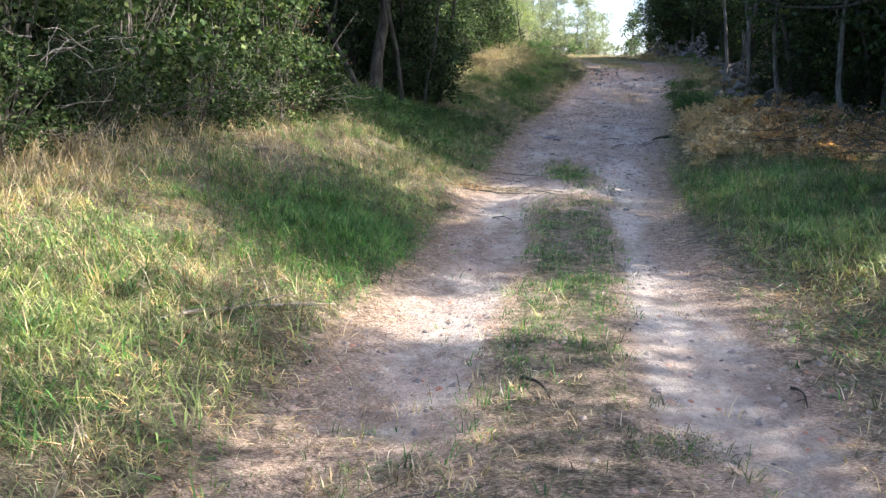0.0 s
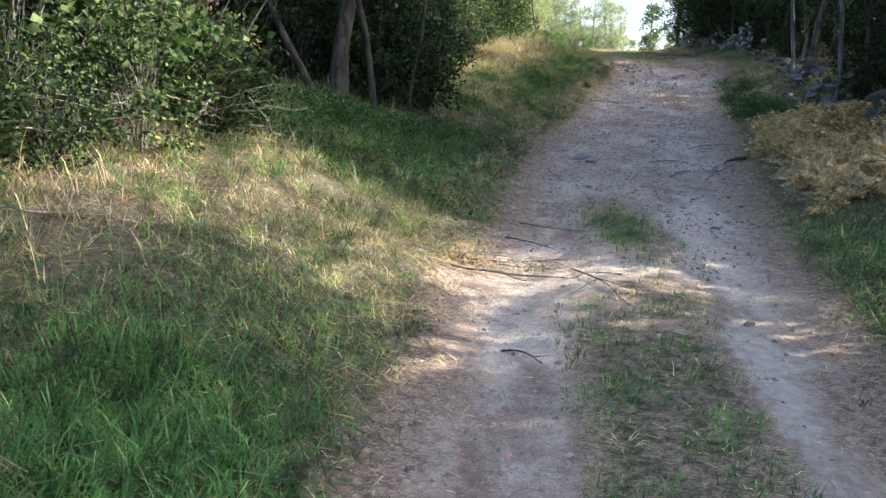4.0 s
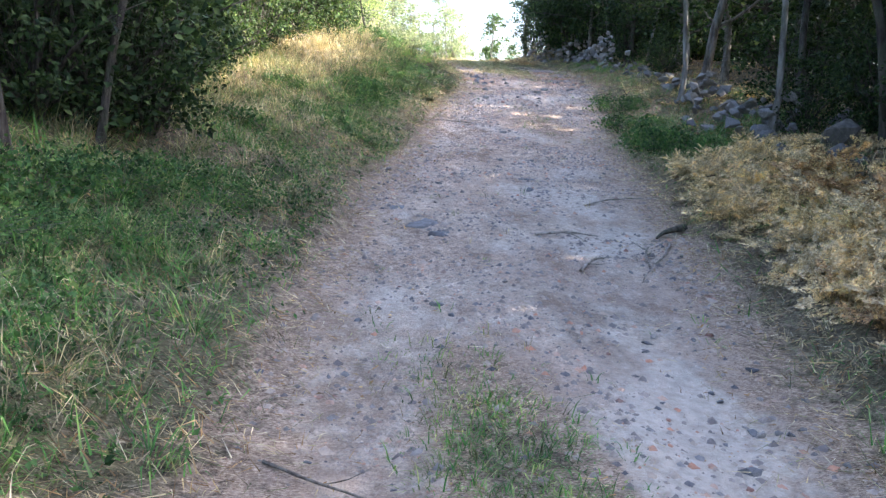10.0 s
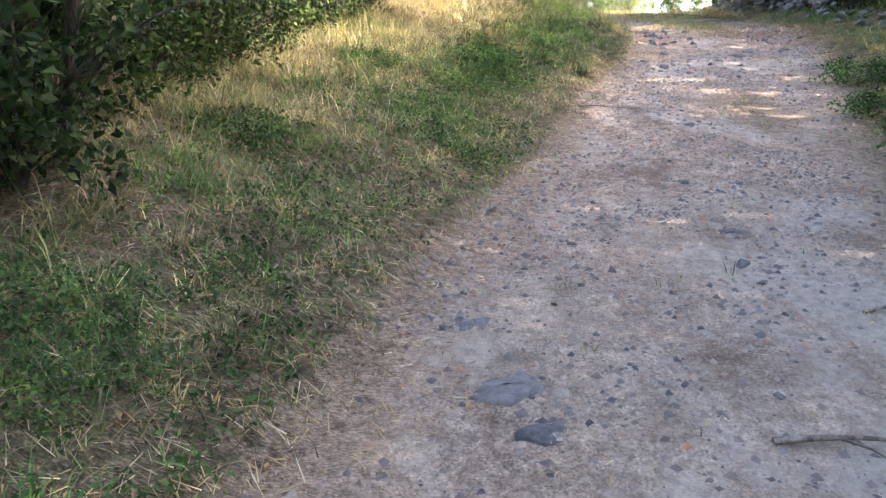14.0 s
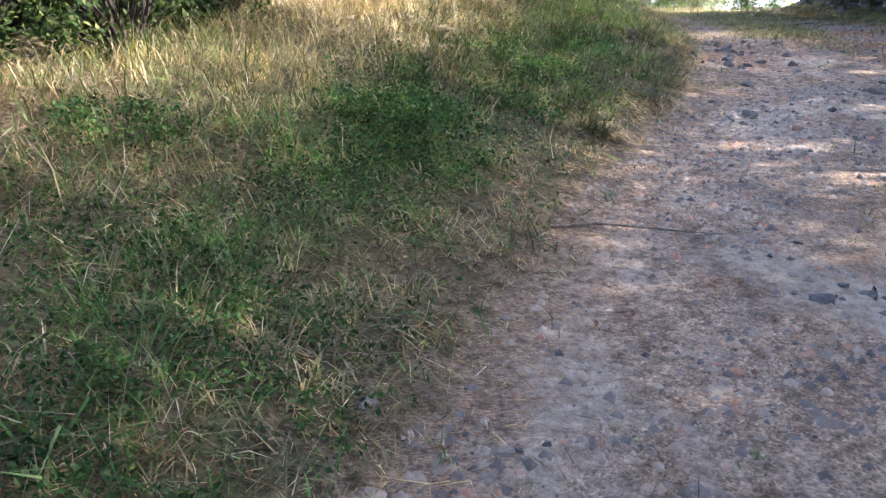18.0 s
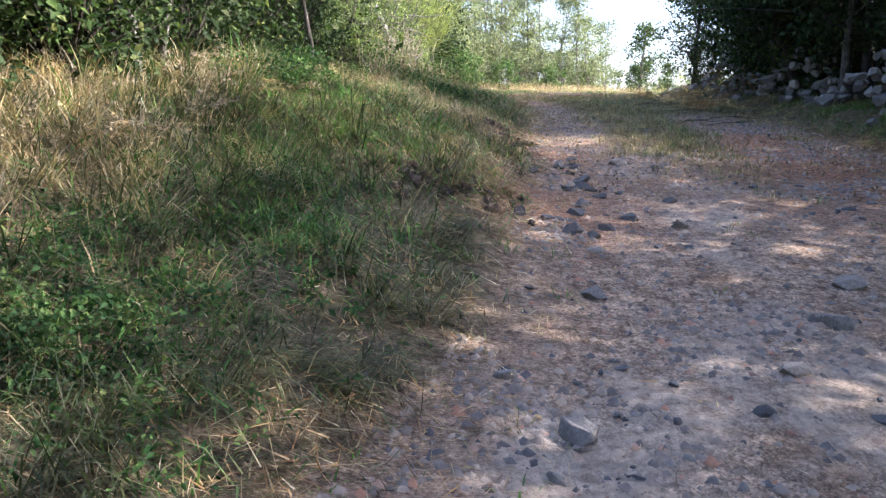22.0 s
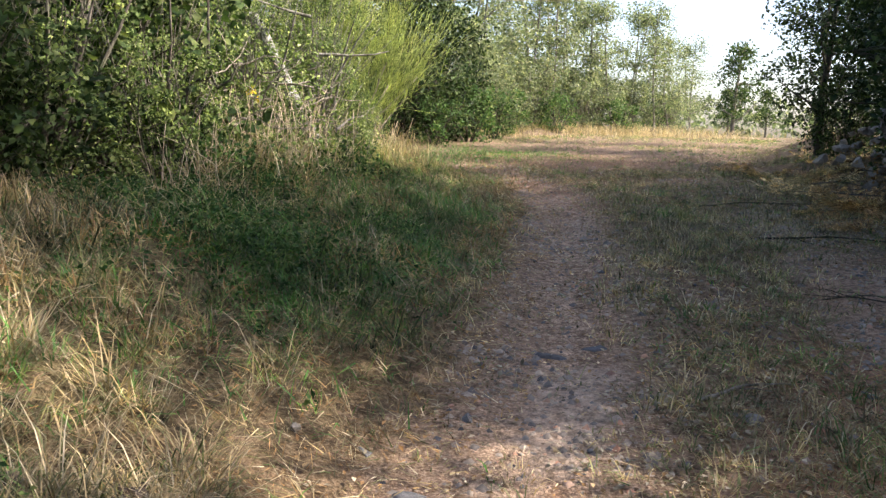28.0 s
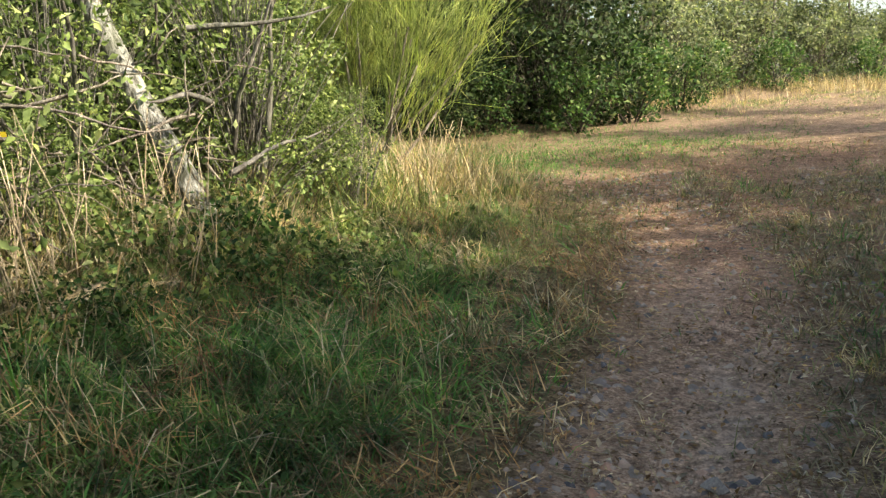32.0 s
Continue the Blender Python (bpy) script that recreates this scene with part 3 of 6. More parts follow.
def shrub(name, x, y, label, height, width, seed, bark, leaf, leaf_size=.055, clumps=60, per=30, stems=6, clump_r=.22,
          group="", narrow=.6, depth=None, category="shrub", low=.05, flare=1.0, twig=.006):
    """Stems from one stool and a broken dome of leaf clumps."""
    rng = np.random.default_rng(seed)
    top = root(name, x, y, label, category, group)
    depth = depth or width
    for i in range(stems):
        a = i * 2 * np.pi / stems + rng.uniform(-.4, .4)
        way = (math.cos(a) * width * .35 * flare, math.sin(a) * depth * .35 * flare, height)
        line = bent(rng, (math.cos(a) * .06, math.sin(a) * .06, -.05), way, height * rng.uniform(.7, 1.05), 6, .13)
        part_of("stem", mesh_of("stem", *tube(line, np.linspace(.012 + .008 * height, .004, 7), 5), bark, True), top)
    a = rng.uniform(0, 2 * np.pi, clumps)
    hgt = rng.uniform(low, 1.0, clumps)
    rr = np.sqrt(rng.uniform(.1, 1, clumps)) * np.sqrt(np.clip(1.05 - hgt ** 2.2, .05, 1)) * (.6 + .4 * np.clip(hgt * 3, 0, 1))
    c = np.stack([np.cos(a) * rr * width / 2, np.sin(a) * rr * depth / 2, hgt * height], 1)
    c += rng.normal(0, .06 * height, (clumps, 3)) * (1, 1, .6)
    c[:, 2] = np.maximum(c[:, 2], .06)
    keep = bumps(c[:, 0] * 2 + seed, c[:, 1] * 2 + c[:, 2] * 1.6, height * .45, seed) > -.6
    c = c[keep]
    v, f = leaves(rng, c, clump_r * rng.uniform(.6, 1.35, len(c)), per, leaf_size, .4, narrow)
    v[:, 2] = np.maximum(v[:, 2], -.03)
    part_of("crown", mesh_of("crown", v, f, leaf), top)
    base = np.stack([c[:, 0] * .3, c[:, 1] * .3, c[:, 2] * .35], 1)
    tw = sticks(rng, base, c - base, np.linalg.norm(c - base, axis=1) + min(.1, height * .1), twig)
    tagged(part_of("twig_tangle", mesh_of("twig_tangle", *tw, bark), top), kind="stuff")
    return top


def again(ob, x, y, turn, size=1.0, tall=1.0):
    """The same plant once more, elsewhere, turned and scaled."""
    m = Matrix.LocRotScale((x, y, ground_z(x, y) - .02), Euler((0, 0, turn)), (size, size, size * tall))
    return copy_thing(ob, m)


WOODS = "woodland trees"
oak_a = tree("oak_tree", 7.2, 13.6, "dark broad-leaved tree shading the track", 7.4, .13, 2.7, 11, BARK_DARK, LEAF_OAK, .155, 185, 27, 11, (.05, .02), .16, .5, WOODS, .62)
oak_b = tree("oak_tree", 8.2, 17.4, "dark slender broad-leaved tree at the wood's edge", 8.0, .11, 2.5, 12, BARK, LEAF_OAK, .155, 180, 27, 11, (-.04, .03), .2, .5, WOODS, .62)
ash_a = tree("ash_tree", 8.6, 24.6, "slim leafy tree with a grey trunk beside the wall", 6.2, .09, 2.2, 13, BARK, LEAF_HAZEL, .12, 118, 26, 10, (-.06, 0), .22, .46, WOODS, .6)
sap_a = tree("sapling", 6.9, 19.4, "thin pale-barked sapling in the wood", 5.5, .045, 1.3, 14, BARK_PALE, LEAF_HAZEL, .10, 60, 30, 7, (.03, -.05), .42, .38, "saplings")
sap_b = tree("sapling", 7.8, 15.4, "thin dark sapling in the wood", 6.0, .05, 1.2, 15, BARK_DARK, LEAF_OAK, .10, 55, 30, 6, (-.05, .02), .42, .38, "saplings")

prng = np.random.default_rng(77)
# the wood right of the track, with unseen trees added to shade track and clearing
for x, y, k, s, tall in [
        (9.5, .8, 0, .9, .95), (9.5, 2.5, 0, .9, .95), (8.2, 3.0, 0, .78, 1.0), (9.4, 4.4, 1, .8, .95), (7.8, 7.9, 1, 1.0, 1.2), (6.4, 8.6, 0, .75, 1.25), (8.6, 12.6, 0, 1.0, .85), (9.2, 14.8, 1, 1.1, 1.25), (8.4, 16.0, 0, 1.0, 1.3), (10.8, 13.4, 1, 1.0, .85), (11.6, 15.6, 0, 1.2, 1.3), (9.0, 18.2, 1, 1.0, 1.3), (10.9, 7.6, 0, 1.0, 1.3), (12.6, 13.2, 1, 1.2, 1.1), (13.4, 19.0, 0, 1.2, 1.1), (9.6, 6.9, 1, 1.0, 1.3), (10.6, 6.9, 1, 1.0, 1.25), (9.6, 13.4, 0, 1.0, .9), (12.5, 14.0, 1, 1.2, 1.3),
        (10.6, 17.0, 1, 1.1, 1.3), (12.4, 22.6, 0, .95, 1.0), (9.6, 25.6, 2, .85, .95), (11.6, 24.6, 1, .8, .95), (9.9, 19.8, 0, .9, 1.05),
        (11.0, 30.2, 0, .85, .8), (11.6, 35.2, 2, 1.1, 1.05), (12.0, 36.6, 0, .7, .85), (13.4, 35.6, 0, 1.1, 1.0), (10.4, 29.6, 2, 1.0, .68),
        (13.6, 39.2, 0, .7, .85), (13.8, 37.4, 1, .85, .8), (16, 20, 1, 1.3, 1), (14.6, 30.6, 0, 1.0, .9), (11.6, 27.2, 0, 1.0, .7), (13.2, 28.2, 0, 1.0, .72), (12.8, 33.2, 2, .6, .95), (13.6, 25.8, 0, .95, 1.0), (11.0, 36.4, 0, .72, .9), (11.2, 40.6, 1, .4, .9),
        (10.9, 33.6, 0, .56, 1.1), (10.9, 35.2, 1, .6, 1.1), (11.0, 38.2, 0, .5, 1.1), (10.9, 39.8, 1, .48, 1.1), (11.1, 41.4, 0, .36, 1.0), (11.6, 42.8, 1, .44, 1.05), (12.4, 34.4, 0, .68, 1.1), (12.2, 40.8, 0, .5, 1.1), (10.6, 36.4, 1, .56, 1.1), (11.2, 43.0, 0, .4, 1.1), (11.8, 44.4, 1, .42, 1.1), (11.6, 38.8, 0, .52, 1.1), (11.4, 36.9, 1, .62, 1.1),
        (10.9, 45.2, 0, .52, 1.0), (11.3, 46.6, 1, .55, 1.0), (13.2, 43.4, 0, .75, 1.0), (14.2, 47.6, 0, .6, 1.0), (14.4, 50.0, 1, .8, 1.0), (14, 17.6, 0, 1.3, 1.0), (12.5, 0, 1, 1.2, 1.0), (9.5, -.5, 0, 1.1, 1.0), (6.4, -4.0, 1, 1.1, 1.0), (11.0, -6.0, 0, 1.2, 1.0)]:
    again((oak_a, oak_b, ash_a)[k], x, y, prng.uniform(0, 6.3), s, tall)
for x, y, k in [(7.3, 12.6, 1), (6.6, 16.6, 0), (7.4, 17.9, 1), (7.9, 20.3, 1), (8.0, 24.2, 0), (8.7, 18.8, 0), (9.0, 15.8, 1), (9.4, 23.2, 1),
                (6.9, 14.6, 0), (9.6, 27.4, 0), (10.9, 32.4, 0), (11.3, 35.4, 1), (8.0, 12.4, 0), (7.7, 9.6, 1), (9.6, 17.4, 0), (6.9, 7.9, 0)]:
    again((sap_a, sap_b)[k], x, y, prng.uniform(0, 6.3), prng.uniform(.8, 1.15), prng.uniform(.9, 1.1))
tree("ash_tree", 11.5, 37.6, "tall tree with a pale trunk behind the ruined wall", 4.4, .13, 2.3, 16, BARK_PALE, LEAF_OAK, .13, 190, 36, 11, (-.02, 0), .2, .5, "", .6)

for x, y, seed, tall in [(11.1, 36.9, 17, 4.3), (11.2, 37.8, 18, 4.0), (10.9, 38.6, 19, 4.2)]:
    tree("oak_tree", x, y, "dark leafy tree hanging over the ruined wall", tall, .09, 2.4, seed, BARK_DARK, LEAF_OAK, .085, 210, 40, 11, (-.34, 0), .2, .46, WOODS, .6)

# the wood left of the track
tree("oak_tree", -1.27, 15.85, "tree with a thick grey trunk and dark low crown", 6.8, .115, 2.4, 21, BARK_DARK, LEAF_OAK, .12, 190, 36, 11, (.02, .02), .3, .48, "", .6)
tree("hazel_tree", -1.5, 15.5, "slim trunk leaning out of the thicket", 4.6, .05, 1.5, 22, BARK_DARK, LEAF_OAK, .10, 70, 34, 7, (-.3, .1), .42, .4)
for x, y, k, s in [(-3.2, 17.0, 0, .95), (-2.4, 19.4, 1, 1.0), (-4.6, 14.6, 0, .95), (-4.8, 18.8, 1, 1.0), (-5.6, 11.4, 0, 1.0), (-7.8, 15.0, 1, 1.1), (-.8, 20.0, 2, .85),
                   (-6.4, 8.0, 0, 1.0), (-7.5, 3.5, 1, 1.1), (-9.5, 11.0, 0, 1.2), (-6.5, 22.0, 0, 1.1), (-3.2, 23.4, 1, 1.05), (-1.2, 24.6, 2, .9), (-3.0, 27.6, 0, 1.0), (-.9, 28.6, 2, .9),
                   (-1.2, 31.5, 0, .85), (-2.6, 34.5, 0, 1.0), (-.2, 35.0, 2, .9), (-2.6, 39.0, 1, 1.0), (.2, 39.0, 2, .85), (-.6, 42.5, 2, 1.0), (-3.2, 45.0, 0, 1.1), (-12, 19, 1, 1.3), (-9, 27, 0, 1.3),
                   (-8, 36, 0, 1.3), (-7, 46, 1, 1.2), (-7.0, -3.0, 0, 1.1), (-12.0, 2.0, 1, 1.2), (-4.5, -9.0, 0, 1.1), (3.0, -13.0, 1, 1.2), (-11.0, -10.0, 0, 1.2)]:
    again((oak_a, oak_b, ash_a)[k], x, y, prng.uniform(0, 6.3), s, prng.uniform(.85, 1.0))
for x, y, k in [(-.75, 15.6, 1), (-.4, 16.6, 1), (-2.2, 15.7, 1), (-2.8, 16.0, 1), (-1.8, 16.9, 1), (-.9, 17.3, 1), (-3.4, 15.0, 1), (-.1, 17.9, 1), (-3.9, 14.0, 0), (1.9, 30.0, 0), (1.6, 28.9, 1), (2.0, 29.2, 0), (1.3, 29.6, 1)]:
    again((sap_a, sap_b)[k], x, y, prng.uniform(0, 6.3), prng.uniform(.6, .9), prng.uniform(.9, 1.1))
tree("sapling", 2.9, 31.7, "slim bare pole of a sapling at the bank", 3.9, .024, 1.1, 23, BARK_DARK, LEAF_HAZEL, .07, 60, 26, 7, (-.05, 0), .5, .3)

# thicket along the left bank: FRONT is the line where its foliage meets the grass
FRONT = lut([(-10, -4.4), (4, -4.0), (7.5, -3.3), (8.3, -3.0), (10.4, -2.2), (11.4, -1.7), (12.8, -1.5), (15, -.9), (17, -.2), (20.8, .3), (23.3, .7), (25, .9), (27, 1.6), (29, 2.4),
             (31, 2.4), (34, 2.5), (36, 2.5), (38.2, 3.0), (40.3, 3.5), (41.7, 3.2), (44, 1.5), (47, 1.0)])
SHRUBS = "thicket shrubs"
hazel_a = shrub("hazel_bush", FRONT(9.6) - 1.1, 9.6, "leafy hazel bush, sunlit at its top", 2.5, 2.3, 31, BARK, LEAF_HAZEL, .095, 92, 26, 7, .23, SHRUBS, .78, low=.02)
hazel_b = shrub("hazel_bush", FRONT(8.0) - 1.1, 8.0, "broad-leaved bush at the edge of the verge", 2.4, 2.2, 32, BARK, LEAF_HAZEL, .11, 84, 24, 7, .24, SHRUBS, .85, low=.03)
thorn_a = shrub("blackthorn_bush", -.6, 17.4, "dense dark thorn bush", 2.2, 2.0, 33, BARK_DARK, LEAF_OAK, .09, 130, 30, 8, .24, SHRUBS)
thorn_b = shrub("blackthorn_bush", 1.2, 28.6, "dark glossy-leaved bush above the bank", 1.9, 1.9, 34, BARK_DARK, LEAF_HAZEL, .09, 105, 30, 8, .24, SHRUBS)
bramble = shrub("bramble", 2.15, 23.7, "low bright green bramble clump on the verge", .2, 1.0, 35, BARK, LEAF_WEED, .036, 70, 24, 5, .13, "brambles", twig=.002)
nettle = shrub("leafy_weed", 2.0, 22.6, "low green weeds on the verge", .17, 1.1, 36, BARK, LEAF_WEED, .03, 70, 18, 6, .12, "weeds", .4, twig=.002)
sallow_a = shrub("sallow_bush", 2.2, 39.6, "sunlit yellow-green bush with broad leaves", 2.7, 2.3, 37, BARK, LEAF_SALLOW, .058, 105, 54, 7, .21, SHRUBS, .75)
sallow_b = shrub("sallow_bush", 1.9, 36.6, "loose sunlit bush with pale stems", 2.9, 2.2, 38, BARK, LEAF_SALLOW, .05, 100, 58, 7, .21, SHRUBS, .75)
kinds = (hazel_a, hazel_b, thorn_a, thorn_b, sallow_a, sallow_b)
for y in np.arange(3.0, 46.0, .95):
    dark = 13.2 < y < 18.5
    for row, back in enumerate((.75, 1.8)):
        if dark and row == 0 or row == 0 and (23.0 < y < 27.5 or abs(y - 9.6) < .6 or abs(y - 8.0) < .6):
            continue
        k = int(prng.integers(2, 4)) if dark or 18 < y < 24 or (28 < y < 37 and row == 0) or (row and prng.random() < .5) or (26 < y < 36 and prng.random() < .5) else int(prng.integers(0, 2))
        k = 2 if 28 < y < 37 and row == 0 and prng.random() < .7 else k
        back = 3.4 if dark else back
        if y > 37.4 and row == 0 or y > 37 and prng.random() < .5:
            k = int(prng.integers(4, 6))
        yy2 = y + prng.uniform(-.35, .35)
        s = prng.uniform(.62, .85) if row == 0 else prng.uniform(.85, 1.15)
        again(kinds[k], float(FRONT(yy2)) - back * prng.uniform(.9, 1.15), yy2, prng.uniform(0, 6.3), s, prng.uniform(.85, 1.1))
for x, y, s in [(.9, 22.8, .8), (-.5, 15.2, 1.2), (-.9, 14.6, 1.1), (-.1, 15.8, 1.0), (-1.3, 14.1, 1.1), (.2, 16.6, 1.0), (.4, 19.4, 1.0),
                (6.1, 20.6, 1.3), (6.4, 22.6, 1.3), (6.9, 24.4, 1.2), (3.2, 37.2, 1.3), (3.8, 37.8, 1.0), (3.7, 38.8, 1.4), (2.8, 35.6, 1.2), (6.2, 13.2, 1.2), (3.0, 33.5, 1.0), (2.9, 29.6, 1.0), (2.8, 30.6, 1.1)]:
    again(bramble, x, y, prng.uniform(0, 6.3), s, prng.uniform(.8, 1.2))
for x, y, s in [(-.5, 14.2, 1.1), (0.1, 14.9, .9), (-.9, 13.4, 1.0), (.5, 16.2, 1.0), (2.0, 20.6, .6), (-1.5, 13.2, 1.1),
                (4.5, 36.4, 1.0), (3.6, 36.3, 1.1), (4.2, 38.9, .9), (5.0, 37.6, .6), (1.7, 9.9, .45), (-.05, 9.35, .4), (1.0, 3.3, .35), (-1.9, 3.2, .6), (-2.6, 4.6, .7), (3.3, 27.6, .8), (2.9, 26.4, .7), (3.6, 30.6, .7), (.75, 17.3, .7)]:
    again(nettle, x, y, prng.uniform(0, 6.3), s, prng.uniform(.7, 1.1))

# dark undergrowth behind the trunks on the left, and broad leaves at the last bushes
for x, y, s in [(-2.0, 16.4, .8), (-2.7, 15.4, .8), (-.9, 16.8, .75), (-1.6, 17.2, 1.0), (-3.3, 14.5, .85), (-.2, 17.6, .75), (-3.1, 13.5, .8), (-2.4, 17.4, 1.1), (-3.8, 15.6, 1.1), (-1.0, 18.2, 1.1)]:
    again(thorn_a, x, y, prng.uniform(0, 6.3), s, prng.uniform(.9, 1.15))
for x, y, k, s, tall in [(-2.15, 11.0, 0, .5, .9), (-2.75, 9.4, 1, .52, .8), (-3.2, 7.9, 2, .5, .9), (-3.5, 6.6, 0, .5, .8), (-2.5, 10.2, 2, .48, .9), (-1.9, 12.2, 2, .5, .9), (-3.9, 5.4, 1, .6, .9)]:
    again(kinds[k], x, y, prng.uniform(0, 6.3), s, tall)
again(hazel_b, 2.45, 37.5, 1.0, .85)
for x, y, k, s in [(.5, 25.4, 2, .7), (.8, 26.6, 3, .75), (1.2, 27.7, 2, .8), (.3, 24.2, 3, .75), (1.7, 28.6, 3, .8), (1.9, 30.4, 2, .75), (2.0, 32.2, 3, .8), (2.1, 33.8, 2, .8), (2.0, 35.2, 3, .9)]:
    again(kinds[k], x, y, prng.uniform(0, 6.3), s, prng.uniform(.9, 1.15))
# low dark shrubs at the right edge of the wood, several added to block sun
for x, y, k, s in [(6.3, 8.6, 2, .8), (6.7, 11.2, 3, .8), (7.2, 9.8, 2, 1.25), (7.6, 10.9, 2, 1.25), (8.8, 11.0, 2, 1.4), (9.6, 28.2, 2, .5), (10.4, 30.8, 3, .5), (7.8, 15.4, 2, .55), (7.6, 17.5, 2, .55), (7.4, 19.4, 2, .5), (8.0, 18.6, 2, .7), (11.0, 34.0, 2, .9), (7.8, 6.2, 3, .8), (8.2, 3.8, 2, .8), (7.6, 1.8, 3, .8),
                   (11.3, 37.4, 2, 1.2), (11.5, 39.2, 3, 1.3), (11.3, 41.0, 2, 1.2), (10.9, 44.0, 2, .6), (11.2, 45.0, 2, .7), (11.8, 43.0, 2, .9), (11.7, 35.6, 2, 1.2),
                   (8.6, 17.3, 2, .9), (8.9, 15.8, 2, 1.0), (8.5, 18.6, 2, .85), (11.0, 21.6, 2, 1.3), (8.6, 21.4, 2, .9), (8.6, 19.6, 2, .8), (9.4, 19.2, 2, 1.1), (10.8, 15.2, 2, 1.3), (10.6, 17.2, 2, 1.4), (9.9, 13.2, 2, 1.3), (8.4, 14.4, 2, 1.0), (8.2, 16.2, 3, 1.0), (7.4, 9.9, 2, 1.1), (7.9, 12.9, 2, 1.1), (9.0, 11.6, 2, 1.2), (8.6, 8.2, 2, 1.2), (9.0, 5.4, 2, 1.0),
                   (12.0, 25.4, 2, 1.3), (12.2, 29.4, 2, 1.3), (12.8, 33.2, 2, 1.3), (13.0, 38.8, 2, 1.3)]:
    again(kinds[k], x, y, prng.uniform(0, 6.3), s, prng.uniform(.85, 1.1))
for x, y, s in [(11.6, 41.4, .9), (11.7, 40.1, 1.0), (11.6, 42.6, .85), (11.5, 38.9, .9)]:
    again(thorn_a, x, y, prng.uniform(0, 6.3), s, 1.05)
# deep backdrop of the woods on both sides
for y in np.arange(0, 46, 3.8):
    again(kinds[2], float(FRONT(y)) - prng.uniform(4.2, 5.2), y, prng.uniform(0, 6.3), 1.5, 1.25)
    if not 20 < y < 27:
        again(kinds[2], float(RIGHT(min(y, 36))) + prng.uniform(6.0, 7.5), y, prng.uniform(0, 6.3), 1.5, 1.25)


def woodland(label, count, place, seed):
    """The inside of the wood, too deep to make out: large dark leaf sprays."""
    rng = np.random.default_rng(seed)
    x, y, up = place(rng, count)
    c = np.stack([x, y, land(x, y) + up], 1)
    v, f = leaves(rng, c, .55, 5, .34, .3, .7)
    tagged(new("woodland", mesh_of("woodland", v, f, LEAF_OAK)), label, "wood", kind="stuff")


def left_depth(rng, n):
    y = rng.uniform(-12, 46, n)
    return FRONT(y) - rng.uniform(3.6, 9.0, n), y, rng.uniform(0, 1, n) * np.interp(y, [-12, 20, 30, 46], [8, 8, 6, 4.5])


def right_depth(rng, n):
    y = rng.uniform(-12, 43, n)
    low = np.interp(y, [18, 21, 26, 28], [0, 1.6, 1.6, 0])
    high = np.interp(y, [22, 25, 33, 36], [4.2, 2.6, 2.6, 4.2])
    return RIGHT(np.minimum(y, 40)) + np.interp(y, [7, 12, 26, 34], [9.0, 5.5, 5.5, 2.6]) + rng.uniform(0, 4.5, n), y, low + rng.uniform(0, 1, n) * (high - low)


woodland("dense dark woodland behind the thicket", 5200, left_depth, 71)
woodland("dense dark woodland beyond the wall", 3800, right_depth, 72)
# trees round the clearing at the top
BIRCHES, CLEARING = "young birches at the clearing", "bushes at the clearing"
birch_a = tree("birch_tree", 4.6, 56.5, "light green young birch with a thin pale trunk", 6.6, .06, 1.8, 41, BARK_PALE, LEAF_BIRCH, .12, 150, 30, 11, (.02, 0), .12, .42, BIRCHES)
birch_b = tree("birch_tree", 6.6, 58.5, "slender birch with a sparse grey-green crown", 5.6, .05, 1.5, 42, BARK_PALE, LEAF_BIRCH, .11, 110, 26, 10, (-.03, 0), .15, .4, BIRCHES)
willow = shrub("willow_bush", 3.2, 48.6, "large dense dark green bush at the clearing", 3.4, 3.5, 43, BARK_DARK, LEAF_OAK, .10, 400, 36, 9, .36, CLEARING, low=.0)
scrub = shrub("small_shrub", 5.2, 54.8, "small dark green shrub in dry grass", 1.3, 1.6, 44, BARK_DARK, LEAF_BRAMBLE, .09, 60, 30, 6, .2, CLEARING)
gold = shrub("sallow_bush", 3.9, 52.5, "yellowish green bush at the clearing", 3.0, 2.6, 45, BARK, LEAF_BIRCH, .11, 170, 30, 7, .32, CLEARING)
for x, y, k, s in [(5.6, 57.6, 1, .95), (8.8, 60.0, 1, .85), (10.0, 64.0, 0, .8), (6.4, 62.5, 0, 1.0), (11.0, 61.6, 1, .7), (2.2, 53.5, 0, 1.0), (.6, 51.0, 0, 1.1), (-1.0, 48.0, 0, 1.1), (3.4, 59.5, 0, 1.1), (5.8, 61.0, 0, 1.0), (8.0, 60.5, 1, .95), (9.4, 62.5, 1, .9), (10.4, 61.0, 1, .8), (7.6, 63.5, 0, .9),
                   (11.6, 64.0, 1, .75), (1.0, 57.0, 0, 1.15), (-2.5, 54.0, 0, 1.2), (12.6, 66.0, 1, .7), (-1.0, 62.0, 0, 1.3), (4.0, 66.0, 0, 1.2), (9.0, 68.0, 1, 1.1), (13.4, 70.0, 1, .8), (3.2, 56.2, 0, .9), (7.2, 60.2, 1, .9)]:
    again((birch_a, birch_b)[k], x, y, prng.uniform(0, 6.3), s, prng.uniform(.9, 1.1))
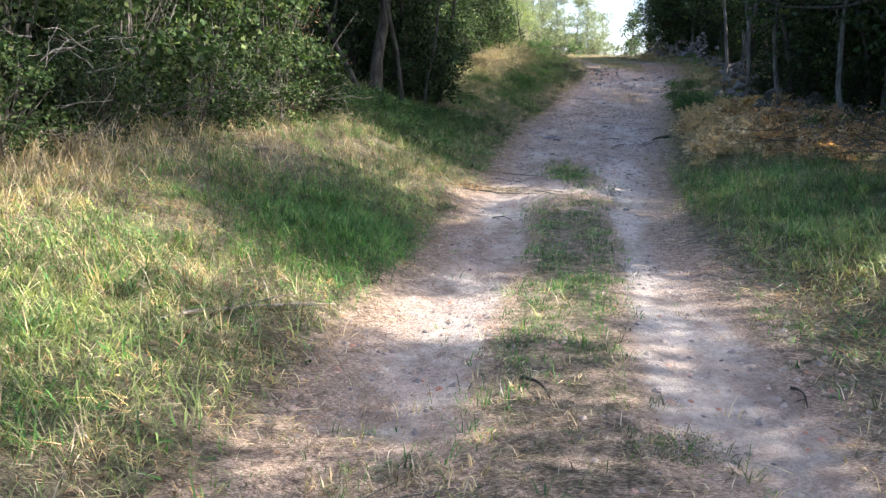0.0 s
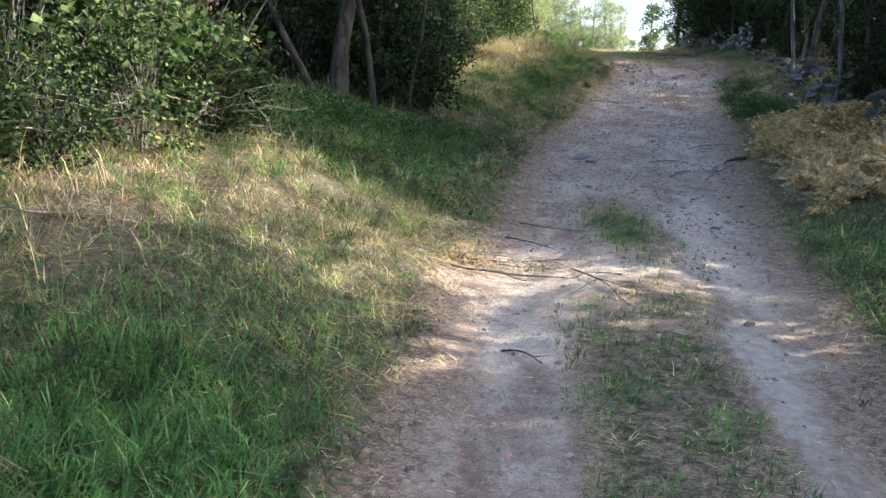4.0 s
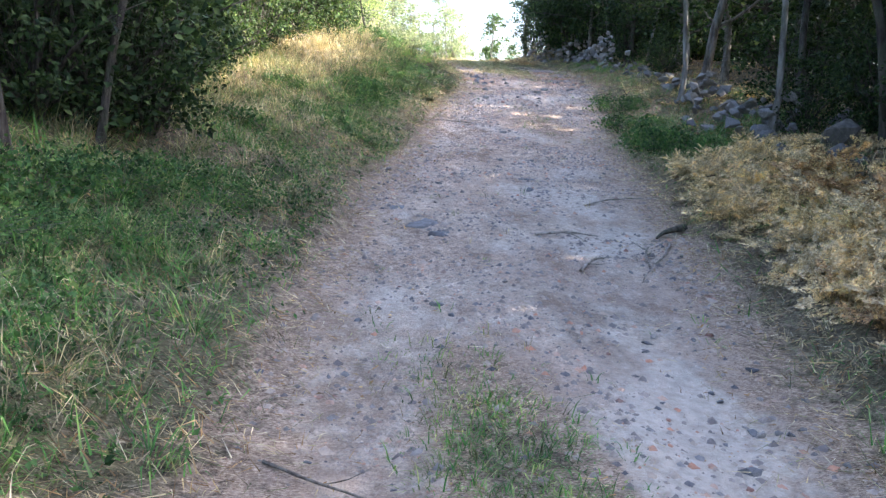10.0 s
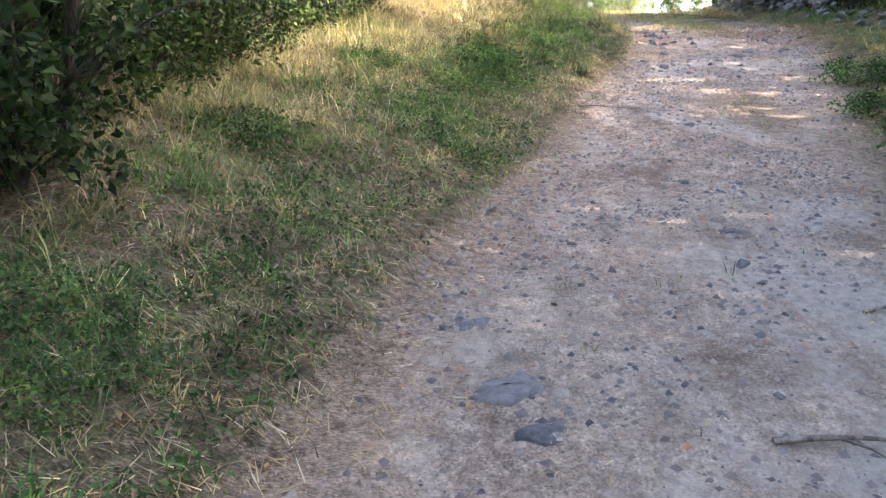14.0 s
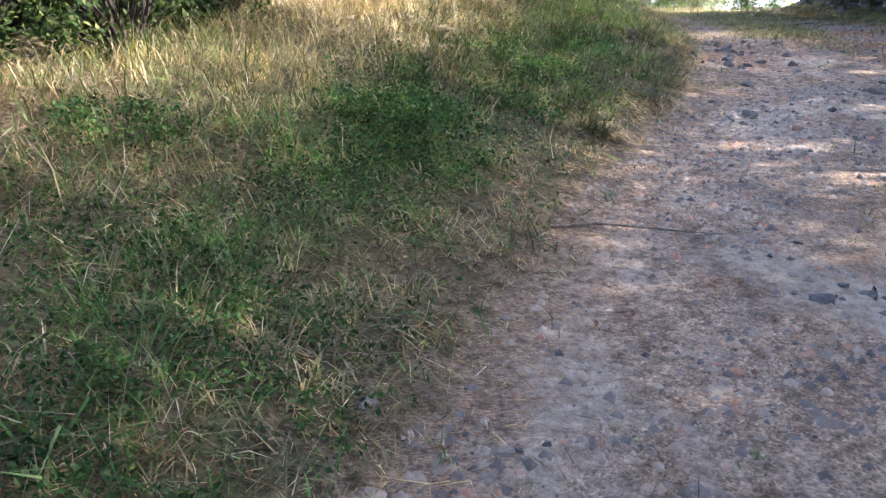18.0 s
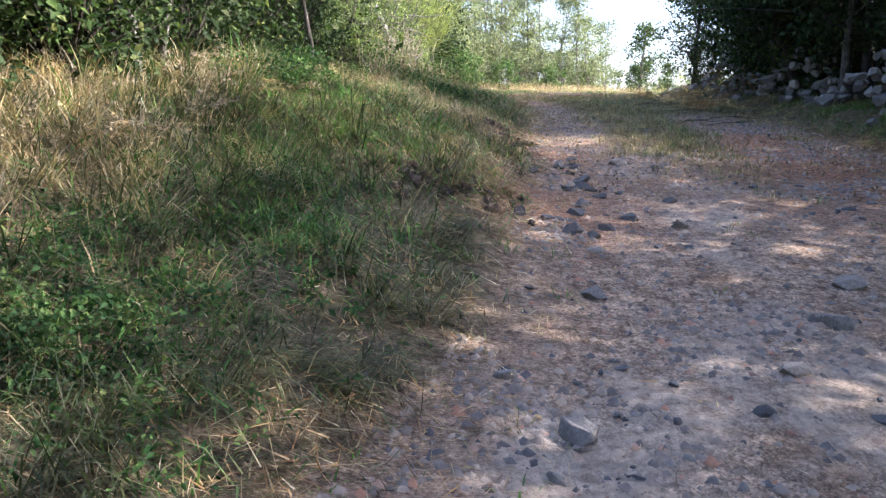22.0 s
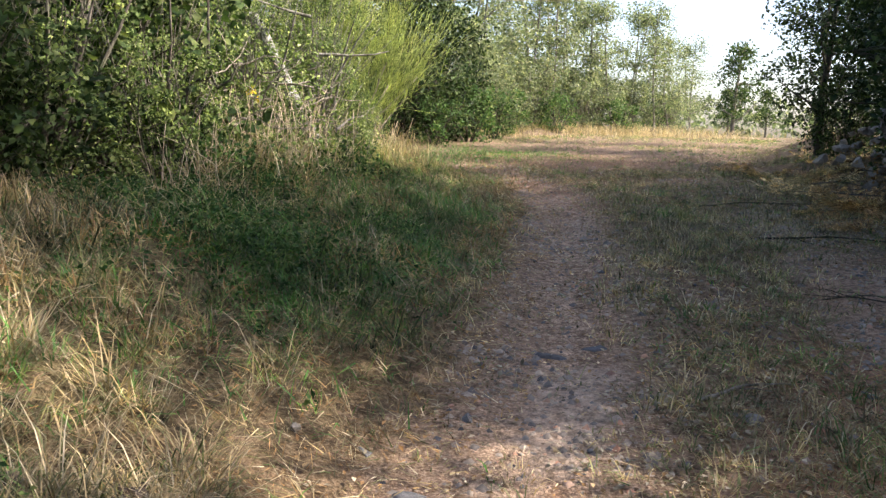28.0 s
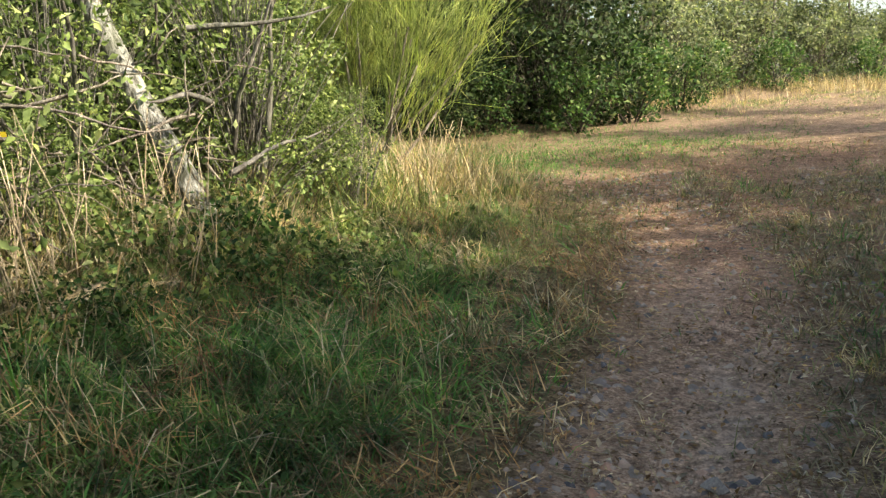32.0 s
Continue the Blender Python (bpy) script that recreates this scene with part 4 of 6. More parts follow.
for x, y, k, s in [(.9, 48.8, 0, .9), (-1.2, 45.6, 0, 1.0), (6.8, 57.0, 1, 1.0), (9.0, 59.0, 1, .9), (6.0, 58.0, 2, .8), (7.7, 59.5, 2, .75), (4.6, 54.6, 2, .8), (2.4, 50.8, 2, .9), (10.4, 62.0, 1, .9), (8.4, 61.5, 2, .7), (5.0, 57.0, 2, .9),
                   (9.6, 61.0, 2, .65), (11.2, 63.0, 2, .6), (.6, 53.0, 2, 1.1), (2.6, 47.3, 1, .8), (3.9, 47.6, 1, .8), (4.5, 48.9, 1, 1.0), (1.9, 46.6, 0, .6), (5.0, 51.6, 1, .9)]:
    again((willow, scrub, gold)[k], x, y, prng.uniform(0, 6.3), s)
far_tree = tree("oak_tree", 17.2, 78.0, "lone young tree far off on the plateau", 5.2, .12, 2.0, 46, BARK, LEAF_HAZEL, .18, 110, 28, 9, (0, 0), .1, .5)
for x, y, s in [(19.5, 80, .55), (24, 78, .6), (15.0, 84, .45), (30, 70, .8), (36, 90, .9), (8, 96, .9), (22, 100, .8), (-6, 86, 1.0), (-14, 70, 1.1)]:
    again(far_tree, x, y, prng.uniform(0, 6.3), s)


def far_line(rng, n):
    x = rng.uniform(-70, 150, n)
    y = 105 + rng.uniform(-5, 5, n) - np.abs(x - 20) * .12
    return x, y, rng.uniform(0, 1, n) ** 1.4 * (2.6 + 1.6 * bumps(x, y, 7.0, 81))


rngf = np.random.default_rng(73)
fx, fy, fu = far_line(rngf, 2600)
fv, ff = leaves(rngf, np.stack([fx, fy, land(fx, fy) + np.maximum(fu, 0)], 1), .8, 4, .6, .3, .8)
# haze over the far woods comes from the pale leaf colour
tagged(new("woodland", mesh_of("woodland", fv, ff, LEAF_BIRCH)), "distant line of green woods on the plateau, paled for haze", "wood", kind="stuff")


# ---- broom bush: upright whip-like green stems ----
def broom_bush(x, y, label, height, width, seed, count=520):
    rng = np.random.default_rng(seed)
    top = root("broom_bush", x, y, label, "shrub", "broom bushes")
    forks, ways = [], []
    for i in range(15):
        a = rng.uniform(-.5, .7) if i < 5 else rng.uniform(0, 6.3)
        out = rng.uniform(.5, .85) if i < 5 else rng.uniform(.1, .45)
        line = bent(rng, (rng.normal(0, .07), rng.normal(0, .07), -.05), (math.cos(a) * out, math.sin(a) * out * .7, 1.0), height * rng.uniform(.42, .62), 7, .1)
        part_of("stem", mesh_of("stem", *tube(line, np.linspace(.022, .006, 8), 5), DEADWOOD, True), top)
        for k in (3, 4, 5, 6, 7, 7):
            forks.append(line[k])
            ways.append((line[7] - line[2]) / np.linalg.norm(line[7] - line[2]))
    pieces = []
    for i in range(count):
        j = rng.integers(0, len(forks))
        way = ways[j] * rng.uniform(.3, 1.0) + rng.normal(0, .28, 3) + (0, 0, .75)
        line = bent(rng, forks[j] + rng.normal(0, .05, 3), way, height * rng.uniform(.25, .55), 6, .07, rng.uniform(-.9, .2))
        pieces.append(tube(line, np.linspace(.0026, .001, 7), 3))
        for _ in range(5):
            k = rng.integers(1, 6)
            pieces.append(tube(bent(rng, line[k], way + rng.normal(0, .3, 3), height * rng.uniform(.08, .24), 2, .08, -.25), (.0022, .0017, .0009), 3))
    tagged(part_of("whip_tangle", mesh_of("whip_tangle", *join(pieces), BROOM), top), kind="stuff")
    return top


broom = broom_bush(3.25, 41.8, "tall yellow-green broom bush with bare stems leaning out", 2.6, 1.9, 51)
again(broom, 2.55, 42.3, 2.4, .8)
privet = shrub("privet_bush", 3.28, 39.9, "small-leaved bush with pale bare stems, sunlit", 2.3, 1.5, 39, BARK_PALE, LEAF_SALLOW, .036, 190, 56, 5, .15, SHRUBS, .6)
again(privet, 2.75, 38.9, 2.0, .9)
again(privet, 3.75, 40.5, 4.0, .42)
again(sallow_a, 3.5, 40.55, 1.0, .32)
again(sallow_a, 3.2, 39.9, 2.0, .42)
again(sallow_b, 2.9, 40.6, 3.0, .6)
again(sallow_b, 3.0, 38.6, 1.2, .3)
again(sallow_a, 3.35, 38.1, 4.2, .3)
again(sallow_a, 2.75, 36.9, 2.2, .5)


# ---- dead and fallen wood ----
def fallen_branch(x, y, turn, length, radius, seed, mat, label, forks=4, lift=.03, tilt=0.0):
    rng = np.random.default_rng(seed)
    n = 9
    line = bent(rng, (0, 0, 0), (1, 0, tilt), length, n - 1, .09)
    if tilt == 0:
        c, s = math.cos(turn), math.sin(turn)
        wx, wy = x + line[:, 0] * c - line[:, 1] * s, y + line[:, 0] * s + line[:, 1] * c
        line[:, 2] = land(wx, wy) - ground_z(x, y) + radius * .7 + np.abs(np.sin(np.linspace(0, 3, n))) * lift
    top = tagged(new("fallen_branch"), label, "branch", "fallen branches")
    top.matrix_basis = pose(x, y, ground_z(x, y), 0, 0, math.degrees(turn))
    part_of("main_stem", mesh_of("main_stem", *tube(line, np.linspace(radius, radius * .35, n), 6), mat, True), top)
    for i in range(forks):
        k = int(rng.integers(2, n - 1))
        sgn = 1 if i % 2 else -1
        side = bent(rng, line[k], (1, sgn * rng.uniform(.4, 1.1), rng.uniform(-.02, .12)), length * rng.uniform(.15, .4), 4, .14)
        if tilt == 0:
            c, s = math.cos(turn), math.sin(turn)
            side[:, 2] = np.maximum(side[:, 2], land(x + side[:, 0] * c - side[:, 1] * s, y + side[:, 0] * s + side[:, 1] * c) - ground_z(x, y) + radius * .3)
        part_of("twig", mesh_of("twig", *tube(side, np.linspace(radius * .5, radius * .15, 5), 5), mat, True), top)
    return top


# branches dragged over the left rut
for i, (x, y, a, ln, r, m) in enumerate([
        (.15, 11.1, .05, 1.1, .009, BARK), (.25, 10.85, .0, 1.0, .010, BARK), (.05, 11.25, -.1, .9, .008, DEADWOOD), (.3, 11.05, .12, .8, .008, DEADWOOD), (-.25, 10.9, .2, .9, .006, DEADWOOD),
        (1.2, 11.0, -1.5, 1.1, .008, BARK), (1.55, 10.75, 3.4, .5, .008, DEADWOOD), (.75, 12.1, -.7, .6, .007, BARK_DARK), (.55, 9.2, -.9, .35, .007, BARK_DARK), (.95, 12.9, -.9, .8, .007, BARK)]):
    fallen_branch(x, y, a, ln, r, 100 + i, m, "thin broken branch lying across the rut", 3)
for i, (x, y, a, ln, r, m, text) in enumerate([
        (-1.55, 4.4, .85, 1.3, .014, DEADWOOD, "bleached forked branch lying in the grass"), (-2.9, 8.6, .5, 1.6, .016, DEADWOOD, "bleached branch in dry grass"),
        (4.45, 16.55, -2.3, .5, .034, BARK_DARK, "short dark rotten log at the edge of the ferns"), (4.1, 16.1, -2.15, 1.2, .012, DEADWOOD, "long pale stick beside the ferns"), (3.9, 17.6, .2, .7, .010, DEADWOOD, "pale dry stick on the track"),
        (3.05, 16.4, -.05, .6, .014, DEADWOOD, "pale dry stick on the track"), (3.66, 15.45, 1.3, .7, .012, DEADWOOD, "pale forked stick beside the ferns"), (3.1, 15.4, .8, .45, .014, DEADWOOD, "pale forked stick beside the ferns"),
        (-2.2, 14.0, .1, 1.5, .009, DEADWOOD, "long dry stem lying on the bank"), (-1.4, 13.3, .15, 1.2, .008, DEADWOOD, "long dry stem lying on the bank"), (1.2, 26.9, -.5, 1.4, .012, DEADWOOD, "bleached stick caught in tall grass"),
        (2.3, 25.2, .7, .7, .010, DEADWOOD, "dead stick on the verge"), (3.1, 22.9, .25, .9, .008, DEADWOOD, "thin stick across the rut"), (8.0, 38.2, -.15, 1.6, .012, BARK_DARK, "dark twiggy branch on the track"),
        (7.9, 40.2, .1, 1.3, .010, BARK_DARK, "dark twiggy branch on the track"), (7.3, 26.9, -.4, 1.0, .008, BARK, "thin stick on the stony track"), (6.7, 34.0, .5, .6, .010, DEADWOOD, "broken pale stick on the track"),
        (8.2, 35.4, .4, .9, .008, BARK_DARK, "dark dead twig on the stony ground"), (8.5, 35.9, 2.6, .8, .007, BARK_DARK, "dark dead twig on the stony ground"), (8.0, 36.2, -.3, .7, .006, BARK_DARK, "dark dead twig on the stony ground"), (8.6, 36.6, .2, 1.0, .009, BARK_DARK, "dark dead twig on the stony ground"),
        (-1.0, 2.75, -.05, 1.1, .007, BARK, "dark branch lying in short grass"), (.4, 4.1, -1.2, .4, .010, BARK_DARK, "short dark stick on the track"), (1.75, 4.0, -1.6, .25, .008, BARK_DARK, "short dark stick on the track")]):
    fallen_branch(x, y, a, ln, r, 140 + i, m, text, 0 if "log" in text else 1 if "stick" in text and "forked" not in text else 3)


def brush_pile(x, y, label, size, count, seed, mat, leaf=None, tall=.6):
    """A tangle of cut branches heaped together."""
    rng = np.random.default_rng(seed)
    top = root("brush_pile", x, y, label, "brushwood")
    for i in range(count):
        a = rng.uniform(0, 6.3)
        p = np.array((rng.normal(0, size * .3), rng.normal(0, size * .3), tall * .8 * rng.random() ** 1.6))
        line = bent(rng, p, (math.cos(a), math.sin(a), rng.normal(.05, .22)), size * rng.uniform(.4, 1.1), 6, .24)
        line[:, 2] = np.clip(line[:, 2], .0, tall)
        r = rng.uniform(.004, .011)
        part_of("branch", mesh_of("branch", *tube(line, np.linspace(r, r * .3, 7), 4), mat, True), top)
    if leaf:
        c = np.stack([rng.normal(0, size * .4, 40), rng.normal(0, size * .4, 40), rng.uniform(.05, tall, 40)], 1)
        part_of("dead_leaves", mesh_of("dead_leaves", *leaves(rng, c, .22, 16, .06, .3), leaf), top)
    return top


brush_pile(-1.85, 11.9, "heap of grey dead branches at the thicket's edge", .8, 46, 61, DEADWOOD)
brush_pile(-2.4, 10.4, "tangle of dry stems under the bushes", .8, 34, 62, BARK, None)
brush_pile(-3.3, 7.4, "dry upright stalks at the thicket's edge", .7, 44, 60, DEADWOOD, None, 1.3)
brush_pile(-2.9, 8.8, "grey dead twigs under the bushes", .7, 30, 59, BARK, None, .8)
brush_pile(5.8, 12.2, "heap of brown withered branches under the trees", 1.7, 50, 63, BARK, LEAF_BROWN, .5)
brush_pile(5.5, 10.4, "heap of brown withered branches under the trees", 1.4, 40, 64, BARK, LEAF_BROWN, .4)
brush_pile(5.5, 8.7, "heap of dark withered branches under the trees", 1.4, 36, 65, BARK_DARK, LEAF_BROWN, .45)
brush_pile(3.2, 37.9, "tangle of bleached dead stems in the bushes", .8, 80, 66, DEADWOOD, LEAF_SALLOW, 1.35)
brush_pile(3.35, 38.8, "tangle of bleached dead stems in the bushes", .75, 70, 67, DEADWOOD, LEAF_SALLOW, 1.4)
brush_pile(-2.2, 13.2, "dead twigs with withered brown leaves hanging in the thicket", .55, 30, 68, BARK_PALE, LEAF_BROWN, 2.4)
brush_pile(1.2, 27.0, "pale dead stems lying in tall grass", 1.3, 26, 58, DEADWOOD, None, .45)
brush_pile(10.6, 40.6, "withered branches by the ruined wall", 1.3, 36, 69, BARK, LEAF_BROWN, .5)


def dead_stalks(x, y, label, size, count, seed, tall, mat=None):
    """Dry canes standing close together, some of them leaning or snapped."""
    rng = np.random.default_rng(seed)
    top = root("dead_stalks", x, y, label, "dry stalks", "dry stalks at the bushes")
    for i in range(count):
        px, py = rng.normal(0, size * .4, 2)
        down = ground_z(x + px, y + py) - ground_z(x, y)
        slant = rng.normal(0, .16 if rng.random() < .7 else .7, 2)
        line = bent(rng, (px, py, down - .03), (slant[0], slant[1], 1.0), tall * rng.uniform(.5, 1.1), 5, .1, -.12)
        r = rng.uniform(.0028, .006)
        part_of("stalk", mesh_of("stalk", *tube(line, np.linspace(r, r * .45, 6), 4), mat or STALK, True), top)


STALKS = "pale dry stalks standing in front of the bushes"
for i, (x, y, size, count, tall) in enumerate([(3.5, 37.7, .55, 60, .95), (3.3, 37.1, .5, 40, .85), (3.75, 38.5, .4, 34, .85), (3.3, 36.2, .45, 26, .7), (3.95, 41.7, .4, 30, .75)]):
    dead_stalks(x, y, STALKS, size, count, 660 + i, tall)

# dark crooked dead branch and pale stem among the last bushes
rng0 = np.random.default_rng(5)
crook = root("dead_branch", 2.85, 37.15, "dark crooked dead branch standing in the bushes", "branch")
z0 = ground_z(2.85, 37.15)
part_of("main_stem", mesh_of("main_stem", *tube([(-.12, 0, -.05), (-.08, 0, .35), (.0, 0, .8), (.06, 0, 4.58 - z0)], (.03, .028, .024, .02), 6), BARK_DARK, True), crook)
part_of("fork", mesh_of("fork", *tube([(.06, 0, 4.58 - z0), (.2, -.03, 4.6 - z0), (.24, -.03, 4.62 - z0), (.2, 0, 4.85 - z0), (.2, 0, 5.5 - z0)], (.02, .018, .016, .014, .008), 6), BARK_DARK, True), crook)
part_of("spur", mesh_of("spur", *tube([(.24, -.03, 4.62 - z0), (.3, -.05, 4.52 - z0), (.42, -.05, 4.6 - z0), (.5, -.08, 4.75 - z0)], (.016, .014, .01, .006), 6), BARK_DARK, True), crook)
stump = root("dead_tree", 3.74, 39.1, "pale lichen-covered dead trunk leaning in the bushes", "tree")
part_of("trunk", mesh_of("trunk", *tube(bent(rng0, (0, 0, -.05), (-.5, 0, 1), 2.9, 8, .06), np.linspace(.085, .05, 9), 8), LICHEN, True), stump)
for i in range(4):
    part_of("limb", mesh_of("limb", *tube(bent(rng0, (-.1 * i, 0, .5 + .4 * i), (rng0.normal(0, 1), rng0.normal(0, 1), .4), .8, 5, .15), np.linspace(.02, .005, 6), 5), BARK_PALE, True), stump)
yl = root("yellow_leaves", 3.12, 38.1, "bright yellow leaves on a low stem", "leaves")
part_of("stem", mesh_of("stem", *tube([(0, 0, -.03), (.02, 0, .4), (.0, 0, .8)], (.008, .006, .004), 4), BARK, True), yl)
part_of("leaves", mesh_of("leaves", *leaves(rng0, [(0, 0, .78), (.05, 0, .7)], .06, 6, .06, .3, .8), YELLOW), yl)


# ---- dry ferns cut down along the right side ----
def fern_mesh(seed, mat, fronds=9, length=.75):
    """Dried bracken: each frond a bent rachis with curled pinnae of many small leaflets."""
    rng = np.random.default_rng(seed)
    pieces = []
    for i in range(fronds):
        a = i * 2.4 + rng.uniform(-.5, .5)
        steps = 11
        line = bent(rng, (rng.normal(0, .05), rng.normal(0, .05), .02), (math.cos(a), math.sin(a), rng.uniform(.15, .7)), length * rng.uniform(.5, 1.1), steps, .16, -.6)
        pieces.append(tube(line[::2], np.linspace(.005, .002, len(line[::2])), 3))
        for j in range(2, steps + 1):
            d = line[j] - line[j - 1]
            d /= np.linalg.norm(d)
            side = np.cross(d, (0, 0, 1))
            ln = length * .25 * math.sin(min(1, (steps + 1.5 - j) / steps * 1.1) * 1.5)
            for sg in (-1, 1):
                pinna = bent(rng, line[j], side * sg + d * .45 + rng.normal(0, .3, 3), ln, 4, .35, rng.normal(-.3, .9))
                c = np.repeat(pinna[:4], 2, axis=0) + np.repeat((pinna[1:] - pinna[:-1]), 2, axis=0) * rng.uniform(.2, .9, (8, 1))
                along = np.repeat(pinna[1:] - pinna[:-1], 2, axis=0)
                along /= np.linalg.norm(along, axis=1, keepdims=True)
                out = np.cross(along, rng.normal(0, .35, (8, 3)) + (0, 0, 1)) * np.tile((-1, 1), 4)[:, None] + along * .4 + rng.normal(0, .25, (8, 3))
                out /= np.linalg.norm(out, axis=1, keepdims=True)
                size = (.05 + .012 * rng.random((8, 1))) * np.repeat((1, .9, .7, .45), 2)[:, None]
                w = along * .011
                pieces.append((np.stack([c - w, c + w, c + out * size * .6 + w, c + out * size], 1).reshape(-1, 3), (np.arange(8)[:, None, None] * 4 + np.array([(0, 1, 2), (0, 2, 3)])).reshape(-1, 3)))
    v, f = join(pieces)
    v[:, 2] = np.maximum(v[:, 2], .0)
    return mesh_of("fronds", v, f, mat)


frng = np.random.default_rng(9)
fern_meshes = [fern_mesh(200 + i, FERN_DRY) for i in range(4)]
rust_meshes = [fern_mesh(210 + i, FERN_RUST) for i in range(3)]


def fern(x, y, me, size, label, group, up=0.0):
    ob = tagged(new("dry_fern", me), label, "fern", group)
    ob.matrix_basis = Matrix.LocRotScale((x, y, ground_z(x, y) + up), Euler((frng.normal(0, .3), frng.normal(0, .3), frng.uniform(0, 6.3))), (size, size, size * frng.uniform(.5, .85)))


for i in range(170):
    y = frng.uniform(12.6, 18.8)
    x = FERN_LINE(y) + abs(frng.normal(0, .8)) + .12
    # rust fronds at the near end put a sunfleck's orange into the heap
    fern(x, y, fern_meshes[i % 4] if y > 14.2 or i % 3 else rust_meshes[i % 3], frng.uniform(.3, .52), "cut straw-coloured bracken heaped beside the track", "cut bracken", frng.uniform(0, .1))
for i in range(38):
    y = frng.uniform(8.5, 12.8)
    fern(frng.uniform(4.7, 6.2), y, rust_meshes[i % 3], frng.uniform(.4, .7), "withered rust-brown bracken under the trees", "cut bracken", frng.uniform(0, .1))
for i in range(36):
    y = frng.uniform(13.0, 17.5)
    fern(FERN_LINE(y) + frng.uniform(.8, 2.2), y, rust_meshes[i % 3], frng.uniform(.5, .8), "withered rust-brown bracken under the trees", "cut bracken", frng.uniform(0, .1))
for i in range(30):
    y = frng.uniform(38.5, 44.5)
    fern(frng.uniform(9.0, 10.4), y, (rust_meshes + fern_meshes)[i % 7], frng.uniform(.4, .7), "withered brown bracken beside the track", "withered bracken")
for i in range(20):
    fern(frng.normal(8.2, .5) + (i % 3) * .3, frng.uniform(22.5, 27), (rust_meshes + fern_meshes)[i % 7], frng.uniform(.35, .6), "withered brown bracken beside the track", "withered bracken")


beige_meshes = [fern_mesh(220 + i, FERN_BEIGE, 8, .7) for i in range(3)]
for i in range(70):
    y = frng.uniform(24.6, 30.4)
    fern(LEFT(y) - frng.uniform(1.9, 3.5), y, beige_meshes[i % 3], frng.uniform(.3, .55), "dead beige bracken and stalks on the bank", "dead bracken on the bank")
for i in range(34):
    y = frng.uniform(36.2, 40.2)
    fern(frng.uniform(2.9, 3.9), y, beige_meshes[i % 3], frng.uniform(.3, .6), "withered beige stalks at the foot of the bushes", "withered bracken")
# the crumbled bracken underneath and between
bits = []
for i in range(150):
    me = (fern_meshes if i % 5 else rust_meshes)[i % 3]
    co = np.empty(len(me.vertices) * 3, np.float32)
    me.vertices.foreach_get("co", co)
    ix = np.empty(len(me.loops), np.int32)
    me.loops.foreach_get("vertex_index", ix)
    if i < 110:
        y = frng.uniform(12.5, 18.9)
        x = FERN_LINE(y) + abs(frng.normal(0, .75)) + .1
    else:
        y = frng.uniform(8.5, 13)
        x = frng.uniform(4.9, 6.3)
    m = np.array(Euler((frng.normal(0, .35), frng.normal(0, .35), frng.uniform(0, 6.3))).to_matrix()) * frng.uniform(.28, .5)
    v = co.reshape(-1, 3) @ m.T + (x, y, 0)
    v[:, 2] = np.maximum(v[:, 2] + land(v[:, 0], v[:, 1]) + frng.uniform(0, .08), land(v[:, 0], v[:, 1]) + .005)
    bits.append((v, ix.reshape(-1, 3)))
tagged(new("bracken_litter", mesh_of("bracken_litter", *join(bits), FERN_DRY)), "crumbled straw-coloured bracken beside the track", "fern", kind="stuff")


# ---- stones ----
def stone_mesh(seed, mat, points=12, squash=.5):
    """A broken stone: the hull of scattered points, its edges worn down."""
    rng = np.random.default_rng(seed)
    p = rng.normal(0, 1, (points, 3))
    p /= np.linalg.norm(p, axis=1, keepdims=True)
    p *= rng.uniform(.75, 1.1, (points, 1)) * (1.0, rng.uniform(.6, .95), squash * 1.15)
    bm = bmesh.new()
    for q in p:
        bm.verts.new(q)
    bmesh.ops.convex_hull(bm, input=bm.verts)
    bmesh.ops.delete(bm, geom=[v for v in bm.verts if not v.link_faces], context="VERTS")
    bmesh.ops.dissolve_limit(bm, angle_limit=.3, verts=bm.verts, edges=bm.edges)
    bmesh.ops.bevel(bm, geom=bm.edges[:], offset=.035, segments=1, affect="EDGES")
    for v in bm.verts:
        v.co += Vector(rng.normal(0, .012, 3))
    me = bpy.data.meshes.new("stone")
    bm.to_mesh(me)
    bm.free()
    me.materials.append(mat)
    return me


srng = np.random.default_rng(3)
stone_meshes = [stone_mesh(300 + i, STONE) for i in range(7)]


def slab_of(seed, mat):
    """A flat, angular piece of bedrock."""
    rng = np.random.default_rng(seed)
    n = 9
    ang = np.sort(rng.uniform(0, 6.28, n) * .35 + np.arange(n) * 6.28 / n * .65)
    rad = rng.uniform(.6, 1.0, n)
    rim = np.stack([np.cos(ang) * rad, np.sin(ang) * rad * .5], 1)
    rings = [(1.06, -.3), (1.0, .0), (.86, .07), (.45, .09)]
    v = np.concatenate([np.column_stack([rim * k + rng.normal(0, .02, (n, 2)), np.full(n, z) + rng.normal(0, .022, n)]) for k, z in rings] + [[(0, 0, .085)]])
    f = []
    for j in range(3):
        for i in range(n):
            a, b = j * n + i, j * n + (i + 1) % n
            f += [(a, b, b + n), (a, b + n, a + n)]
    f += [(3 * n + i, 3 * n + (i + 1) % n, 4 * n) for i in range(n)]
    return mesh_of("slab", v, f, mat)


slab_mesh = [slab_of(320 + i, STONE) for i in range(4)]
pale_meshes = [stone_mesh(330 + i, PALE_STONE, 15, .6) for i in range(4)]
boulder_meshes = [stone_mesh(360 + i, BOULDER, 18, .65) for i in range(4)]


